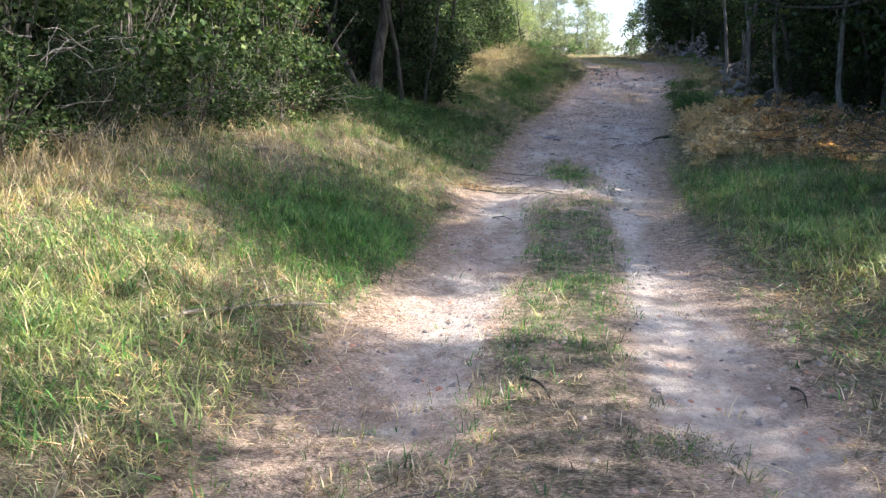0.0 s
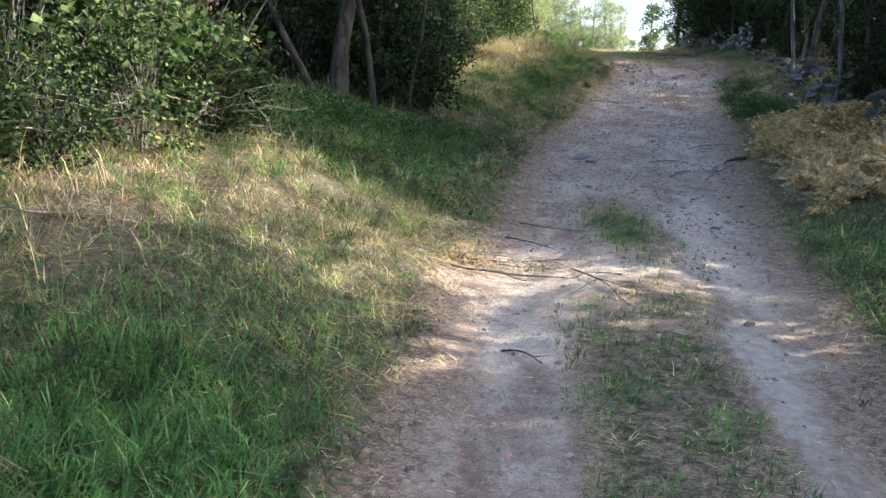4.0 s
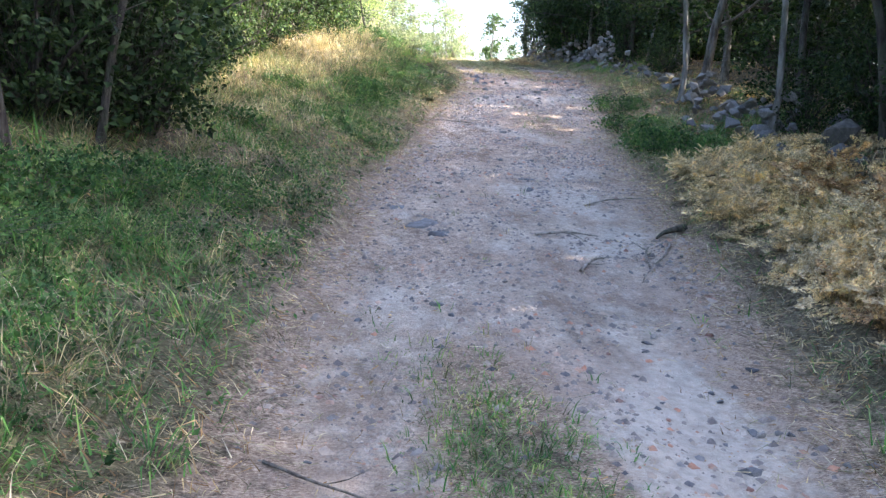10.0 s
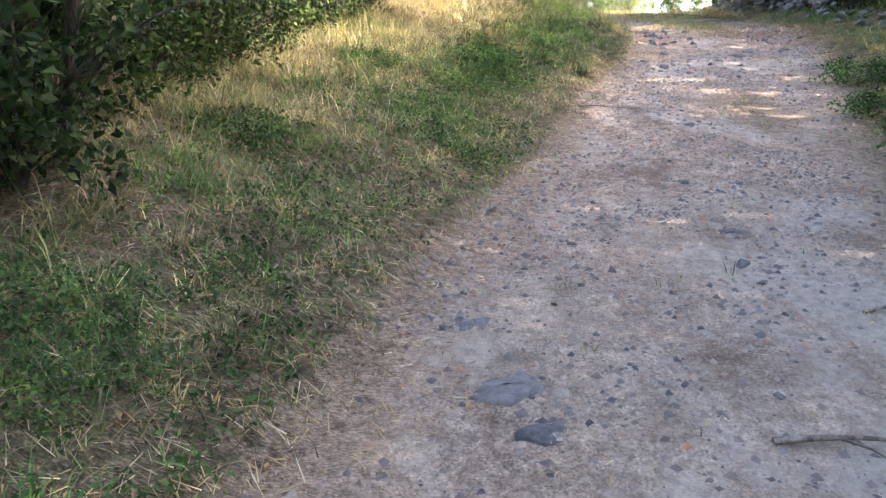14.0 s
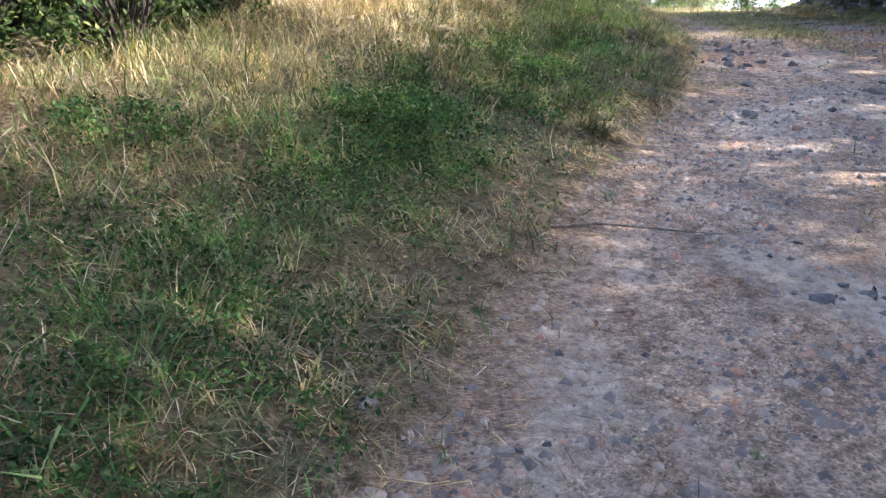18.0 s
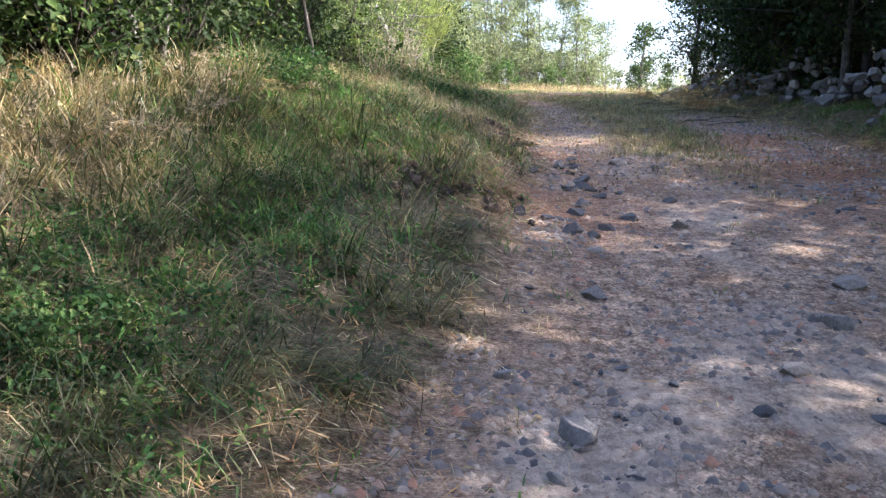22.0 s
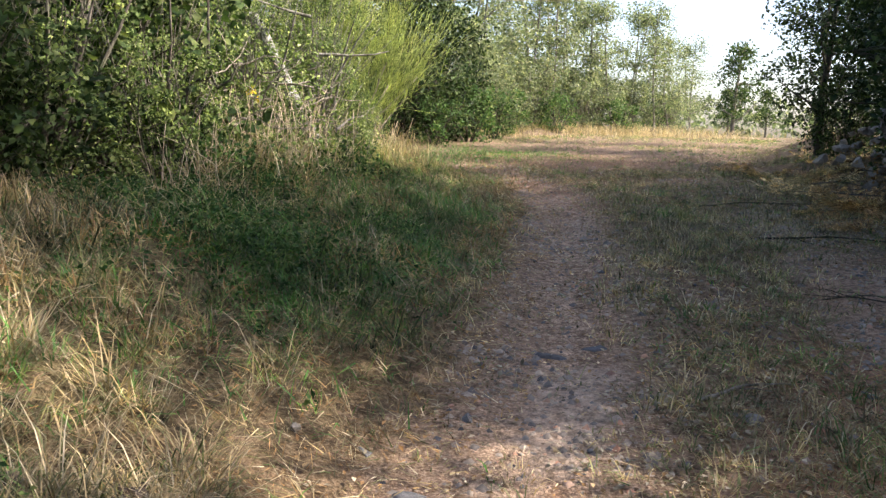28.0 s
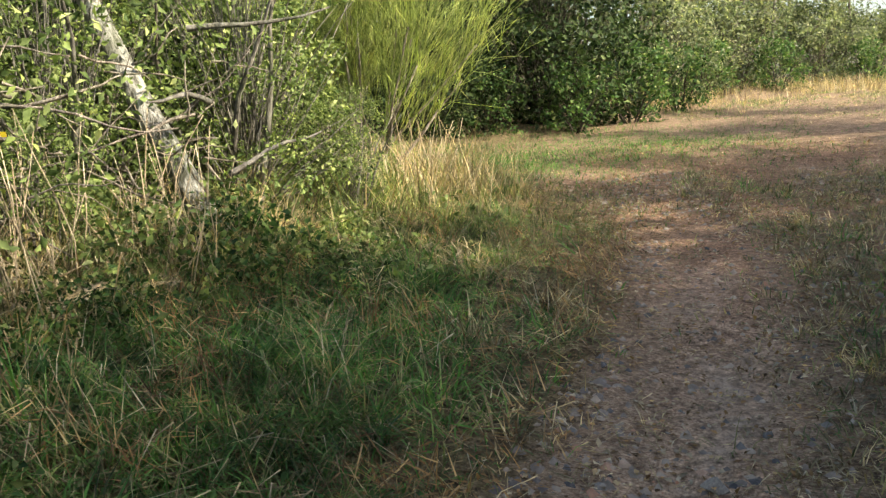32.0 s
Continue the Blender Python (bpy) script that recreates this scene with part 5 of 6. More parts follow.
def stone(x, y, size, me, label, group="loose stones on the track", lift=.1, turn=None):
    ob = tagged(new("stone", me), label, "stone", group)
    z = ground_z(x, y) + size * .5 * lift
    ob.matrix_basis = Matrix.LocRotScale((x, y, z), Euler((srng.normal(0, .12), srng.normal(0, .12), srng.uniform(0, 6.3) if turn is None else turn)), (size * .5,) * 3)
    return ob


for x, y, s in [(2.15, 9.7, .2), (1.73, 9.16, .18), (1.51, 6.29, .1), (1.12, 12.92, .09), (1.43, 12.66, .06), (1.93, 14.71, .2), (2.26, 16.2, .08), (2.67, 16.93, .1), (3.54, 18.25, .3), (3.55, 18.0, .24),
                (3.3, 17.3, .14), (4.98, 19.5, .2), (3.67, 20.11, .24), (4.05, 20.06, .22), (3.88, 19.8, .16), (4.33, 21.3, .12), (2.85, 20.1, .09), (5.1, 19.0, .12), (3.5, 15.4, .2), (3.7, 15.2, .16), (2.95, 13.9, .14),
                (3.4, 13.6, .16), (2.7, 13.2, .1), (4.9, 24.9, .14), (5.12, 25.9, .14), (5.3, 24.6, .12), (4.9, 26.7, .1), (5.6, 29.4, .22), (5.4, 29.2, .26), (5.2, 28.9, .24), (5.45, 29.6, .3), (5.75, 31.3, .1), (5.1, 29.5, .26),
                (5.3, 28.6, .2), (5.0, 28.3, .18), (6.2, 30.6, .12), (5.65, 31.7, .16), (5.3, 30.5, .2), (5.45, 30.9, .18), (7.6, 34.3, .2), (7.8, 34.5, .24), (7.5, 34.6, .16), (8.0, 34.2, .16), (7.2, 29.8, .18), (7.0, 29.2, .14),
                (5.9, 32.9, .14), (6.5, 30.0, .1), (7.76, 41.7, .12), (6.46, 36.56, .16), (6.9, 36.9, .1), (5.2, 33.3, .18), (5.6, 33.7, .2), (4.6, 32.5, .14), (4.9, 27.5, .1), (6.1, 28.3, .12), (2.3, 18.2, .1), (4.9, 28.22, .26), (4.99, 28.11, .28), (5.41, 28.72, .24), (5.31, 28.44, .22), (5.32, 28.17, .24), (5.53, 29.25, .18), (5.81, 28.98, .2), (5.41, 29.92, .2), (5.47, 30.57, .2), (5.02, 29.95, .22), (4.0, 28.38, .18), (4.31, 28.54, .16), (5.53, 30.21, .2), (4.86, 25.33, .17), (7.16, 28.85, .26), (5.67, 26.21, .12), (4.24, 25.42, .14), (4.15, 25.35, .12), (3.97, 25.81, .1), (4.5, 25.99, .12), (7.4, 29.0, .2), (7.3, 28.4, .18)]:
    heap = 27.8 < y < 31.2 and 4.7 < x < 5.9
    x, y = (x + srng.normal(0, .12), y + srng.normal(0, .15)) if heap else (x, y)
    stone(x, y, s * (srng.uniform(.55, .95) if heap else .6), stone_meshes[int(srng.integers(0, 7))], "blue-grey stone bedded in the track", lift=.05 if heap else -.12)
for x, y, s, a in [(2.23, 16.8, .55, .55), (2.3, 16.45, .35, .3), (4.49, 22.33, .42, .1), (4.3, 22.25, .3, 0), (5.2, 29.9, .4, .4), (5.5, 33.0, .3, .2), (6.05, 34.6, .34, .1), (6.3, 34.75, .26, .4), (2.0, 17.4, .4, .4), (3.7, 18.9, .36, .2), (5.44, 30.68, .42, .1), (5.6, 31.24, .3, .3), (5.05, 28.4, .4, .2)]:
    stone(x, y, s, slab_mesh[int(srng.integers(0, 4))], "flat dark slab of bedrock in the track", "slabs in the track", -.05, a)
for x, y, s in [(2.14, 19.76, .09), (2.9, 19.2, .08), (5.6, 26.0, .14), (5.0, 26.9, .16), (4.71, 25.55, .2), (6.32, 27.08, .2), (5.79, 28.29, .17), (5.18, 27.99, .14), (6.9, 33.8, .12), (4.9, 33.3, .08), (6.4, 37.9, .12), (6.6, 37.7, .1), (1.3, 13.6, .05), (7.0, 32.0, .09), (4.6, 31.4, .08), (6.22, 30.56, .15), (5.89, 30.74, .2), (6.02, 26.55, .2), (2.16, 19.36, .13)]:
    stone(x, y, s, pale_meshes[int(srng.integers(0, 4))], "small pale stone on the track")


def strewn(label, count, box, sizes, meshes, seed, cover):
    """Loose stones beyond counting, joined into one mesh."""
    rng = np.random.default_rng(seed)
    x, y = scatter(rng, count, box, cover)
    parts_v, parts_f, start = [], [], 0
    shapes = []
    for me in meshes:
        co = np.empty(len(me.vertices) * 3)
        me.vertices.foreach_get("co", co)
        shapes.append((co.reshape(-1, 3), [(p.vertices[0], p.vertices[k], p.vertices[k + 1]) for p in me.polygons for k in range(1, len(p.vertices) - 1)]))
    size = sizes[0] + (sizes[1] - sizes[0]) * rng.random(len(x)) ** 2.2
    z = land(x, y)
    for i in range(len(x)):
        co, faces = shapes[i % len(shapes)]
        a = rng.uniform(0, 6.3)
        p = co * (size[i] * .5, size[i] * rng.uniform(.35, .5), size[i] * .5)
        parts_v.append(np.stack([x[i] + p[:, 0] * math.cos(a) - p[:, 1] * math.sin(a), y[i] + p[:, 0] * math.sin(a) + p[:, 1] * math.cos(a), z[i] + p[:, 2] + size[i] * .03], 1))
        parts_f += [tuple(start + k for k in f) for f in faces]
        start += len(co)
    return tagged(new("loose_stones", mesh_of("loose_stones", np.concatenate(parts_v), parts_f, meshes[0].materials[0])), label, "stones", kind="stuff")


for x, y, s in [(6.5, 17.3, .55), (7.0, 16.6, .5), (6.3, 18.2, .4), (7.2, 18.4, .6), (6.8, 19.2, .45), (7.6, 17.2, .5), (6.2, 16.2, .35), (7.9, 19.4, .5), (7.4, 15.6, .45), (8.2, 22.6, .4)]:
    stone(x, y, s, boulder_meshes[int(srng.integers(0, 4))], "large dark rough boulder among dead leaves", "boulders in the wood", .2)


red_meshes = [stone_mesh(334 + i, RED_STONE, 12, .6) for i in range(3)]
for x0, x1, y0, y1, n, lo, hi in [(2.6, 3.5, 12.5, 14.3, 26, .04, .11), (2.3, 3.3, 18.3, 21.2, 26, .04, .1), (6.5, 7.9, 26.4, 30.2, 34, .04, .14), (4.3, 6.6, 24.2, 28.0, 24, .05, .13)]:
    for i in range(n):
        red = i % 6 == 5
        stone(srng.uniform(x0, x1), srng.uniform(y0, y1), lo + (hi - lo) * srng.random() ** 2, red_meshes[i % 3] if red else stone_meshes[i % 7] if i % 4 else pale_meshes[i % 4],
              "reddish broken stone on the track" if red else "small loose stone on the track", lift=.0)


def gravel(label, count, region, sizes, seed, mat):
    """Countless pebbles in one mesh."""
    rng = np.random.default_rng(seed)
    y = rng.uniform(region[0], region[1], count)
    x = LEFT(y) - .1 + rng.uniform(0, 1, count) * (RIGHT(y) - LEFT(y) + .2)
    keep = rng.random(count) < np.interp(y, [0, 10, 15, 22, 32, 36, 44], [.3, .3, .45, 1, 1, 1, .7]) * (1 - .8 * strip_grass(x, y)) * (.22 + .78 * (bumps(x, y, .8, 4) > .0))
    x, y = x[keep], y[keep]
    n = len(x)
    base = np.array([(1, 0, 0), (.1, .85, 0), (-.9, .2, 0), (-.2, -.9, 0), (.1, .05, .62)])
    tri = np.array([(0, 1, 4), (1, 2, 4), (2, 3, 4), (3, 0, 4)])
    s = sizes[0] + (sizes[1] - sizes[0]) * rng.random(n) ** 3.0
    a = rng.uniform(0, 6.3, n)
    jit = base[None] * (1 + rng.normal(0, .2, (n, 5, 3)))
    px = jit[..., 0] * np.cos(a)[:, None] - jit[..., 1] * np.sin(a)[:, None]
    py = jit[..., 0] * np.sin(a)[:, None] + jit[..., 1] * np.cos(a)[:, None]
    v = np.stack([x[:, None] + px * s[:, None], y[:, None] + py * s[:, None], land(x, y)[:, None] - .004 + jit[..., 2] * s[:, None]], -1)
    f = (np.arange(n)[:, None, None] * 5 + tri).reshape(-1, 3)
    return tagged(new("gravel", mesh_of("gravel", v.reshape(-1, 3), f, mat)), label, "gravel", kind="stuff")


gravel("grey and reddish gravel strewn over the track", 110000, (2, 44), (.006, .036), 8, GRAVEL)


gravel("fine grit strewn over the sandy track", 60000, (8.5, 22), (.004, .014), 12, GRAVEL)


gravel("grey, pale and reddish pebbles bedded in the track", 18000, (12.5, 43), (.012, .042), 14, GRAVEL)


gravel("dark and reddish stones strewn over the track", 16000, (11, 42), (.010, .034), 13, DARK_GRAVEL)


# heap of dark earth and clods at the left edge
clods = [stone_mesh(350 + i, SOIL, 20, .75) for i in range(4)]
def earth_mound(x0, y0, count, rx, ry, label):
    mound = root("earth_mound", x0, y0, label, "earth heap")
    for i in range(count):
        x, y = srng.normal(0, rx), srng.normal(0, ry)
        s = .016 + .06 * srng.random() ** 2
        ob = part_of("clod", clods[i % 4], mound)
        ob.matrix_basis = Matrix.LocRotScale((x, y, ground_z(x0 + x, y0 + y) - ground_z(x0, y0) + s * .1), Euler((srng.normal(0, .5), srng.normal(0, .5), srng.uniform(0, 6.3))), (s, s, s))


earth_mound(4.78, 31.95, 130, .22, .3, "heap of dark crumbly earth at the edge of the track")
earth_mound(4.0, 28.25, 40, .14, .16, "small heap of dark turned earth in the grass")
earth_mound(4.5, 28.4, 40, .16, .14, "small heap of dark turned earth in the grass")


# ---- ruined dry stone wall on the right ----
WALL_LINE = lut([(18.5, 7.0), (20.8, 7.35), (26, 8.7), (31, 9.9), (36.6, 10.6), (42.8, 10.75)])
wall = tagged(new("dry_stone_wall"), "ruined dry stone wall of rough grey blocks", "wall", kind="structure")
# first eight carry shade in their colour, last eight the upper stretch's sunlight
wall_meshes = [stone_mesh(340 + i, WALLSTONE_SHADED if i < 8 else PALE_STONE, 14, .6) for i in range(16)]
wrng = np.random.default_rng(6)
for lo, hi, count, tall in ((19.0, 24.0, 70, .55), (24.0, 33.0, 40, .25), (33.0, 43.5, 190, .95)):
    for i in range(count):
        y = wrng.uniform(lo, hi)
        layer = wrng.random() ** 1.3
        x = WALL_LINE(y) + wrng.normal(0, .22 * (1.25 - layer))
        s = wrng.uniform(.08, .165) * (1.1 - .3 * layer)
        z = ground_z(x, y) + layer * tall * (.75 + .3 * math.sin(y * 1.7)) + s * .2
        ob = part_of("stone", wall_meshes[i % 8 + (8 if lo > 30 else 0)], wall)
        ob.matrix_basis = Matrix.LocRotScale((x, y, z), Euler((wrng.normal(0, .3), wrng.normal(0, .3), wrng.uniform(0, 6.3))), (s, s, s))


# ---- grasses ----
def blades(name, label, x, y, length, width, mat, seed, lean=.55, up=0.0, way=None):
    """Bent blades, five points and three triangles each."""
    rng = np.random.default_rng(seed)
    n = len(x)
    a = rng.uniform(0, 6.3, n) if way is None else way + rng.normal(0, .5, n)
    ln = length * rng.uniform(.45, 1.35, n)
    b = lean * rng.uniform(.5, 1.5, n)
    dx, dy = np.cos(a), np.sin(a)
    w = width * rng.uniform(.6, 1.5, n)
    sx, sy = -dy * w / 2, dx * w / 2
    z = land(x, y) - .01 + up
    def at(f, k):
        reach = ln * f * np.sin(b * (.35 + .65 * f))
        return np.stack([x + dx * reach + sx * k, y + dy * reach + sy * k, z + np.maximum(ln * f * np.cos(b * (.35 + .65 * f)), .012 * f)], -1)
    v = np.stack([at(0, 1), at(0, -1), at(.55, .8), at(.55, -.8), at(1.0, 0)], 1)
    f = (np.arange(n)[:, None, None] * 5 + np.array([(0, 1, 3), (0, 3, 2), (2, 3, 4)])).reshape(-1, 3)
    return tagged(new(name, mesh_of(name, v.reshape(-1, 3), f, mat)), label, "grass", kind="stuff")


def tufts(name, label, x, y, length, width, mat, seed, lean, per, radius):
    """Blades that grow in tufts and lean away from each tuft's heart."""
    rng = np.random.default_rng(seed)
    length, radius = np.broadcast_to(length, x.shape), np.broadcast_to(radius, x.shape)
    x, y, length, radius = (np.repeat(v, per) for v in (x, y, length, radius))
    a, r = rng.uniform(0, 6.3, len(x)), np.sqrt(rng.random(len(x)))
    return blades(name, label, x + np.cos(a) * r * radius, y + np.sin(a) * r * radius, length * (1.15 - .4 * r), width, mat, seed + 1, lean * .5 + lean * .7 * r, 0.0, a)


def needles(name, label, x, y, length, width, mat, seed, lift=.02):
    """Bits of straw lying about, one thin triangle each."""
    rng = np.random.default_rng(seed)
    n = len(x)
    a, ln = rng.uniform(0, 6.3, n), length * rng.uniform(.4, 1.4, n)
    tx, ty = x + np.cos(a) * ln, y + np.sin(a) * ln
    sx, sy = -np.sin(a) * width / 2, np.cos(a) * width / 2
    z0, z1 = land(x, y) + rng.uniform(.002, lift, n), land(tx, ty) + rng.uniform(.002, lift * 1.6, n)
    v = np.stack([np.stack([x + sx, y + sy, z0], -1), np.stack([x - sx, y - sy, z0 + width * .5], -1), np.stack([tx, ty, z1], -1)], 1)
    return tagged(new(name, mesh_of(name, v.reshape(-1, 3), np.arange(3 * n).reshape(-1, 3), mat)), label, "straw", kind="stuff")


def ground_leaves(name, label, category, x, y, size, mat, seed, per=5, spread=.05, flat=.85, up=.02):
    rng = np.random.default_rng(seed)
    v, f = leaves(rng, np.stack([x, y, land(x, y) + up], 1), spread, per, size, flat, .6)
    v[:, 2] = np.maximum(v[:, 2], land(v[:, 0], v[:, 1]) + .004)
    return tagged(new(name, mesh_of(name, v, f, mat)), label, category, kind="stuff")


def scatter(rng, count, box, weight):
    x, y = rng.uniform(box[0], box[2], count), rng.uniform(box[1], box[3], count)
    keep = rng.random(count) < weight(x, y)
    return x[keep], y[keep]


def verge(x, y):
    left, right = LEFT(y) - x, x - RIGHT(y)
    near = np.clip(np.maximum(left, right) / .8 + .12, 0, 1)
    gone = np.interp(np.maximum(left, right), [0, 2.8, 4.5, 7], [1, .9, .35, .1])
    return near * gone * (.55 + .45 * np.clip(bumps(x, y, .9, 5) + .5, 0, 1)) * (.12 + .88 * np.clip(bumps(x, y, .42, 6) * 1.9 + .55, 0, 1))


def grassy_side(x, y):
    """Less grass on the reddish right-hand wheel track."""
    return 1 - .9 * in_band(x - LEFT(y), 2.2, 9, .25) * in_band(y, 20, 37.5, 1.2)


def dryness(x, y):
    d = .66 + .55 * bumps(x, y, 1.2, 12) + .6 * bumps(x, y, .4, 17) - .8 * lush_mask(x, y)
    d = d + blot(x, y, -.9, 10.0, 1.1, 1.2) * -.15 + blot(x, y, 1.5, 25.6, 1.2, 1.6) * .7 + blot(x, y, .6, 16.5, 1.5, 3.5) * .3 + blot(x, y, -3.2, 6.4, .7, 1.4) * .7
    off = np.maximum(LEFT(y) - x, x - RIGHT(y))
    d = d + .5 * np.exp(-(off / .6) ** 2) + .55 * (x > RIGHT(y)) * in_band(y, 11.5, 19.5, 1.0)
    return np.clip(d, 0, 1)


def on_track(a, b):
    return in_band(np.minimum(a - LEFT(b), RIGHT(b) - a), 0, 9, .25) * (1 - .8 * strip_grass(a, b)) * (.25 + .75 * (bumps(a, b, .7, 44) > -.1)) * np.interp(b, [11, 20, 24, 42], [.35, .7, 1, .8])


strewn("small dark stones strewn over the track", 900, (.8, 12.0, 10.0, 43.0), (.02, .075), stone_meshes, 901, on_track)
strewn("small pale stones strewn over the track", 900, (.8, 12.0, 10.0, 43.0), (.018, .065), pale_meshes, 902, on_track)
strewn("broken reddish stones on the crumbled earth", 260, (4.2, 24.0, 10.0, 43.0), (.02, .07), red_meshes, 903, lambda a, b: on_track(a, b) * (.1 + rust_mask(a, b)))
strewn("pale stones and grit on the worn earth path", 420, (4.8, 32.0, 8.0, 42.5), (.015, .06), pale_meshes, 904, lambda a, b: in_band(a - LEFT(b), .0, 1.5, .25))


grng = np.random.default_rng(15)
def lay(box, count, seed, wide=1.0):
    """Sow one stretch of the verges with green, olive and dry blades."""
    x, y = scatter(grng, count, box, verge)
    d, r = dryness(x, y), grng.random(len(x))
    u = lush_mask(x, y)
    tall = (.075 + .07 * u + .06 * np.clip(bumps(x, y, .7, 21), 0, 1) + .07 * np.clip(bumps(x, y, .27, 22), 0, 1)) * np.interp(np.maximum(LEFT(y) - x, x - RIGHT(y)), [0, .6, 2], [.55, .9, 1.35]) * grng.uniform(.6, 1.5, len(x))
    for k, (name, text, mat, sel) in enumerate((
            ("green_grass", "fresh green grass on the verges", GRASS_GREEN, r > .42 + .58 * d),
            ("olive_grass", "half-dry olive grass on the verges", GRASS_MIX, (r <= .42 + .58 * d) & (r > .72 * d)),
            ("dry_grass", "straw-coloured dry grass on the verges", GRASS_DRY, r <= .72 * d))):
        tufts(name, text, x[sel], y[sel], tall[sel] * (1.0, 1.5, 1.35)[k], (.0042 if k else .006) * wide, mat, seed + 2 * k, (1.15, 1.45, 1.55)[k], 8, (.045, .06, .08)[k])


lay((-5.0, .8, 5.5, 10.0), 33000, 400)
lay((-3.5, 10.0, 7.0, 20.0), 36000, 410)
lay((-.5, 20.0, 9.0, 32.0), 36000, 420)
lay((1.5, 32.0, 12.0, 46.0), 36000, 430)
lay((0.0, 46.0, 16.0, 64.0), 5000, 440, 2.0)
x, y = scatter(grng, 30000, (3.0, 31.0, 15.0, 58.0), lambda a, b: in_band(np.minimum(a - LEFT(b), RIGHT(b) - a), -.5, 9, .6) * np.clip(.45 + .7 * bumps(a, b, 1.1, 61), 0, 1) * (1 - .85 * in_band(a - LEFT(b), -.1, .85, .3)) * np.interp(b, [31, 36, 58], [.4, 1, 1]) * grassy_side(a, b))
r = grng.random(len(x)) + .5 * blot(x, y, 4.0, 46.5, 4.0, 2.0)
for k, (mat, sel) in enumerate(((GRASS_DRY, r < .32), (GRASS_MIX, (r >= .32) & (r < .75)), (GRASS_GREEN, r >= .75))):
    tufts("sparse_grass", "sparse short grass on the worn clearing", x[sel], y[sel], grng.uniform(.04, .11, sel.sum()), .006, mat, 445 + 2 * k, 1.3, 9, .07)
x, y = scatter(grng, 11000, (5.8, 31.0, 10.2, 44.0), lambda a, b: in_band(a - LEFT(b), .75, 9, .3) * in_band(RIGHT(b) - a, -.3, 9, .4) * np.clip(.5 + .8 * bumps(a, b, .8, 62), .1, 1) * np.interp(b, [31, 35], [.5, 1]) * grassy_side(a, b))
r = grng.random(len(x))
for k, (mat, sel) in enumerate(((GRASS_DRY, r < .65), (GRASS_MIX, r >= .65))):
    tufts("dry_strip_grass", "short dry grass over the middle of the track", x[sel], y[sel], grng.uniform(.05, .13, sel.sum()), .006, mat, 455 + 2 * k, 1.35, 8, .08)
x, y = scatter(grng, 900, (4.8, 33.0, 9.6, 44.0), lambda a, b: in_band(np.minimum(a - LEFT(b), RIGHT(b) - a), .1, 9, .3) * np.clip(.2 + 1.2 * bumps(a, b, .6, 66), 0, 1))
tufts("stray_tufts", "stray dry grass tufts on the worn track", x, y, grng.uniform(.06, .14, len(x)), .005, GRASS_DRY, 646, 1.35, 16, .1)
# larger straw tufts on the strip of the upper track
x, y = scatter(grng, 1500, (5.8, 28.6, 9.0, 42.0), lambda a, b: in_band(a - LEFT(b), 1.0, 2.4, .4) * np.clip(.4 + 1.2 * bumps(a, b, .7, 63), 0, 1))
r = grng.random(len(x))
for k, (mat, sel) in enumerate(((GRASS_DRY, r < .7), (GRASS_MIX, r >= .7))):
    tufts("straw_tufts", "straw-coloured grass tufts between the ruts", x[sel], y[sel], grng.uniform(.09, .19, sel.sum()), .005, mat, 640 + 2 * k, 1.2, 20, .11)
# dead fringe along the edges of the track
for k, (mat, count, ln) in enumerate(((GRASS_DRY, 90000, .12), (LEAF_BROWN, 110000, .09))):
    x, y = scatter(grng, count, (-3.0, 1.0, 9.5, 42.0), lambda a, b: np.exp(-((np.maximum(LEFT(b) - a, a - RIGHT(b)) - .22) / .42) ** 2) * (.35 + .65 * (bumps(a, b, .5, 64) > -.2)))
    needles("dead_fringe", "brown dead grass along the edge of the track", x, y, ln, .005, mat, 650 + k, .035)
# tussocks: long arching blades that hang over each other, with dark hearts
x, y = scatter(grng, 9000, (-4.2, 1.0, 10.5, 45.0), lambda a, b: np.interp(np.maximum(LEFT(b) - a, a - RIGHT(b)), [.25, .8, 2.6, 3.6], [0, .5, .5, 0]) * (bumps(a, b, .62, 71) > .05))
d, r = dryness(x, y), grng.random(len(x))
for k, (mat, sel) in enumerate(((GRASS_DRY, r < .62 * d), (GRASS_MIX, (r >= .62 * d) & (r < .3 + .6 * d)), (GRASS_GREEN, r >= .3 + .6 * d))):
    tufts("grass_tussocks", ("straw-coloured tussocks on the verges", "half-dry tussocks on the verges", "green tussocks on the verges")[k], x[sel], y[sel], grng.uniform(.13, .32, sel.sum()), .0048, mat, 700 + 2 * k, 1.5, 42, .075)
# low broad-leaved herbs and fallen leaves among the grass
x, y = scatter(grng, 17000, (-3.5, 1, 8, 44), lambda a, b: verge(a, b) * np.clip(.25 + lush_mask(a, b), 0, 1) * (bumps(a, b, .45, 51) > -.1))
ground_leaves("low_herbs", "low broad-leaved herbs among the grass", "plants", x, y, .034, LEAF_BRAMBLE, 600, 6, .07, .6, .05)
x, y = scatter(grng, 9000, (-3.0, 1, 11, 46), lambda a, b: in_band(np.minimum(a - LEFT(b), RIGHT(b) - a), -2.2, .5, .6) * (bumps(a, b, .7, 53) > -.2) * np.interp(b, [5, 16, 20], [.4, .6, 1]))
ground_leaves("fallen_leaves", "brown fallen leaves and bark scraps", "leaves", x, y, .032, LEAF_BROWN, 601, 3, .07, .95, .008)

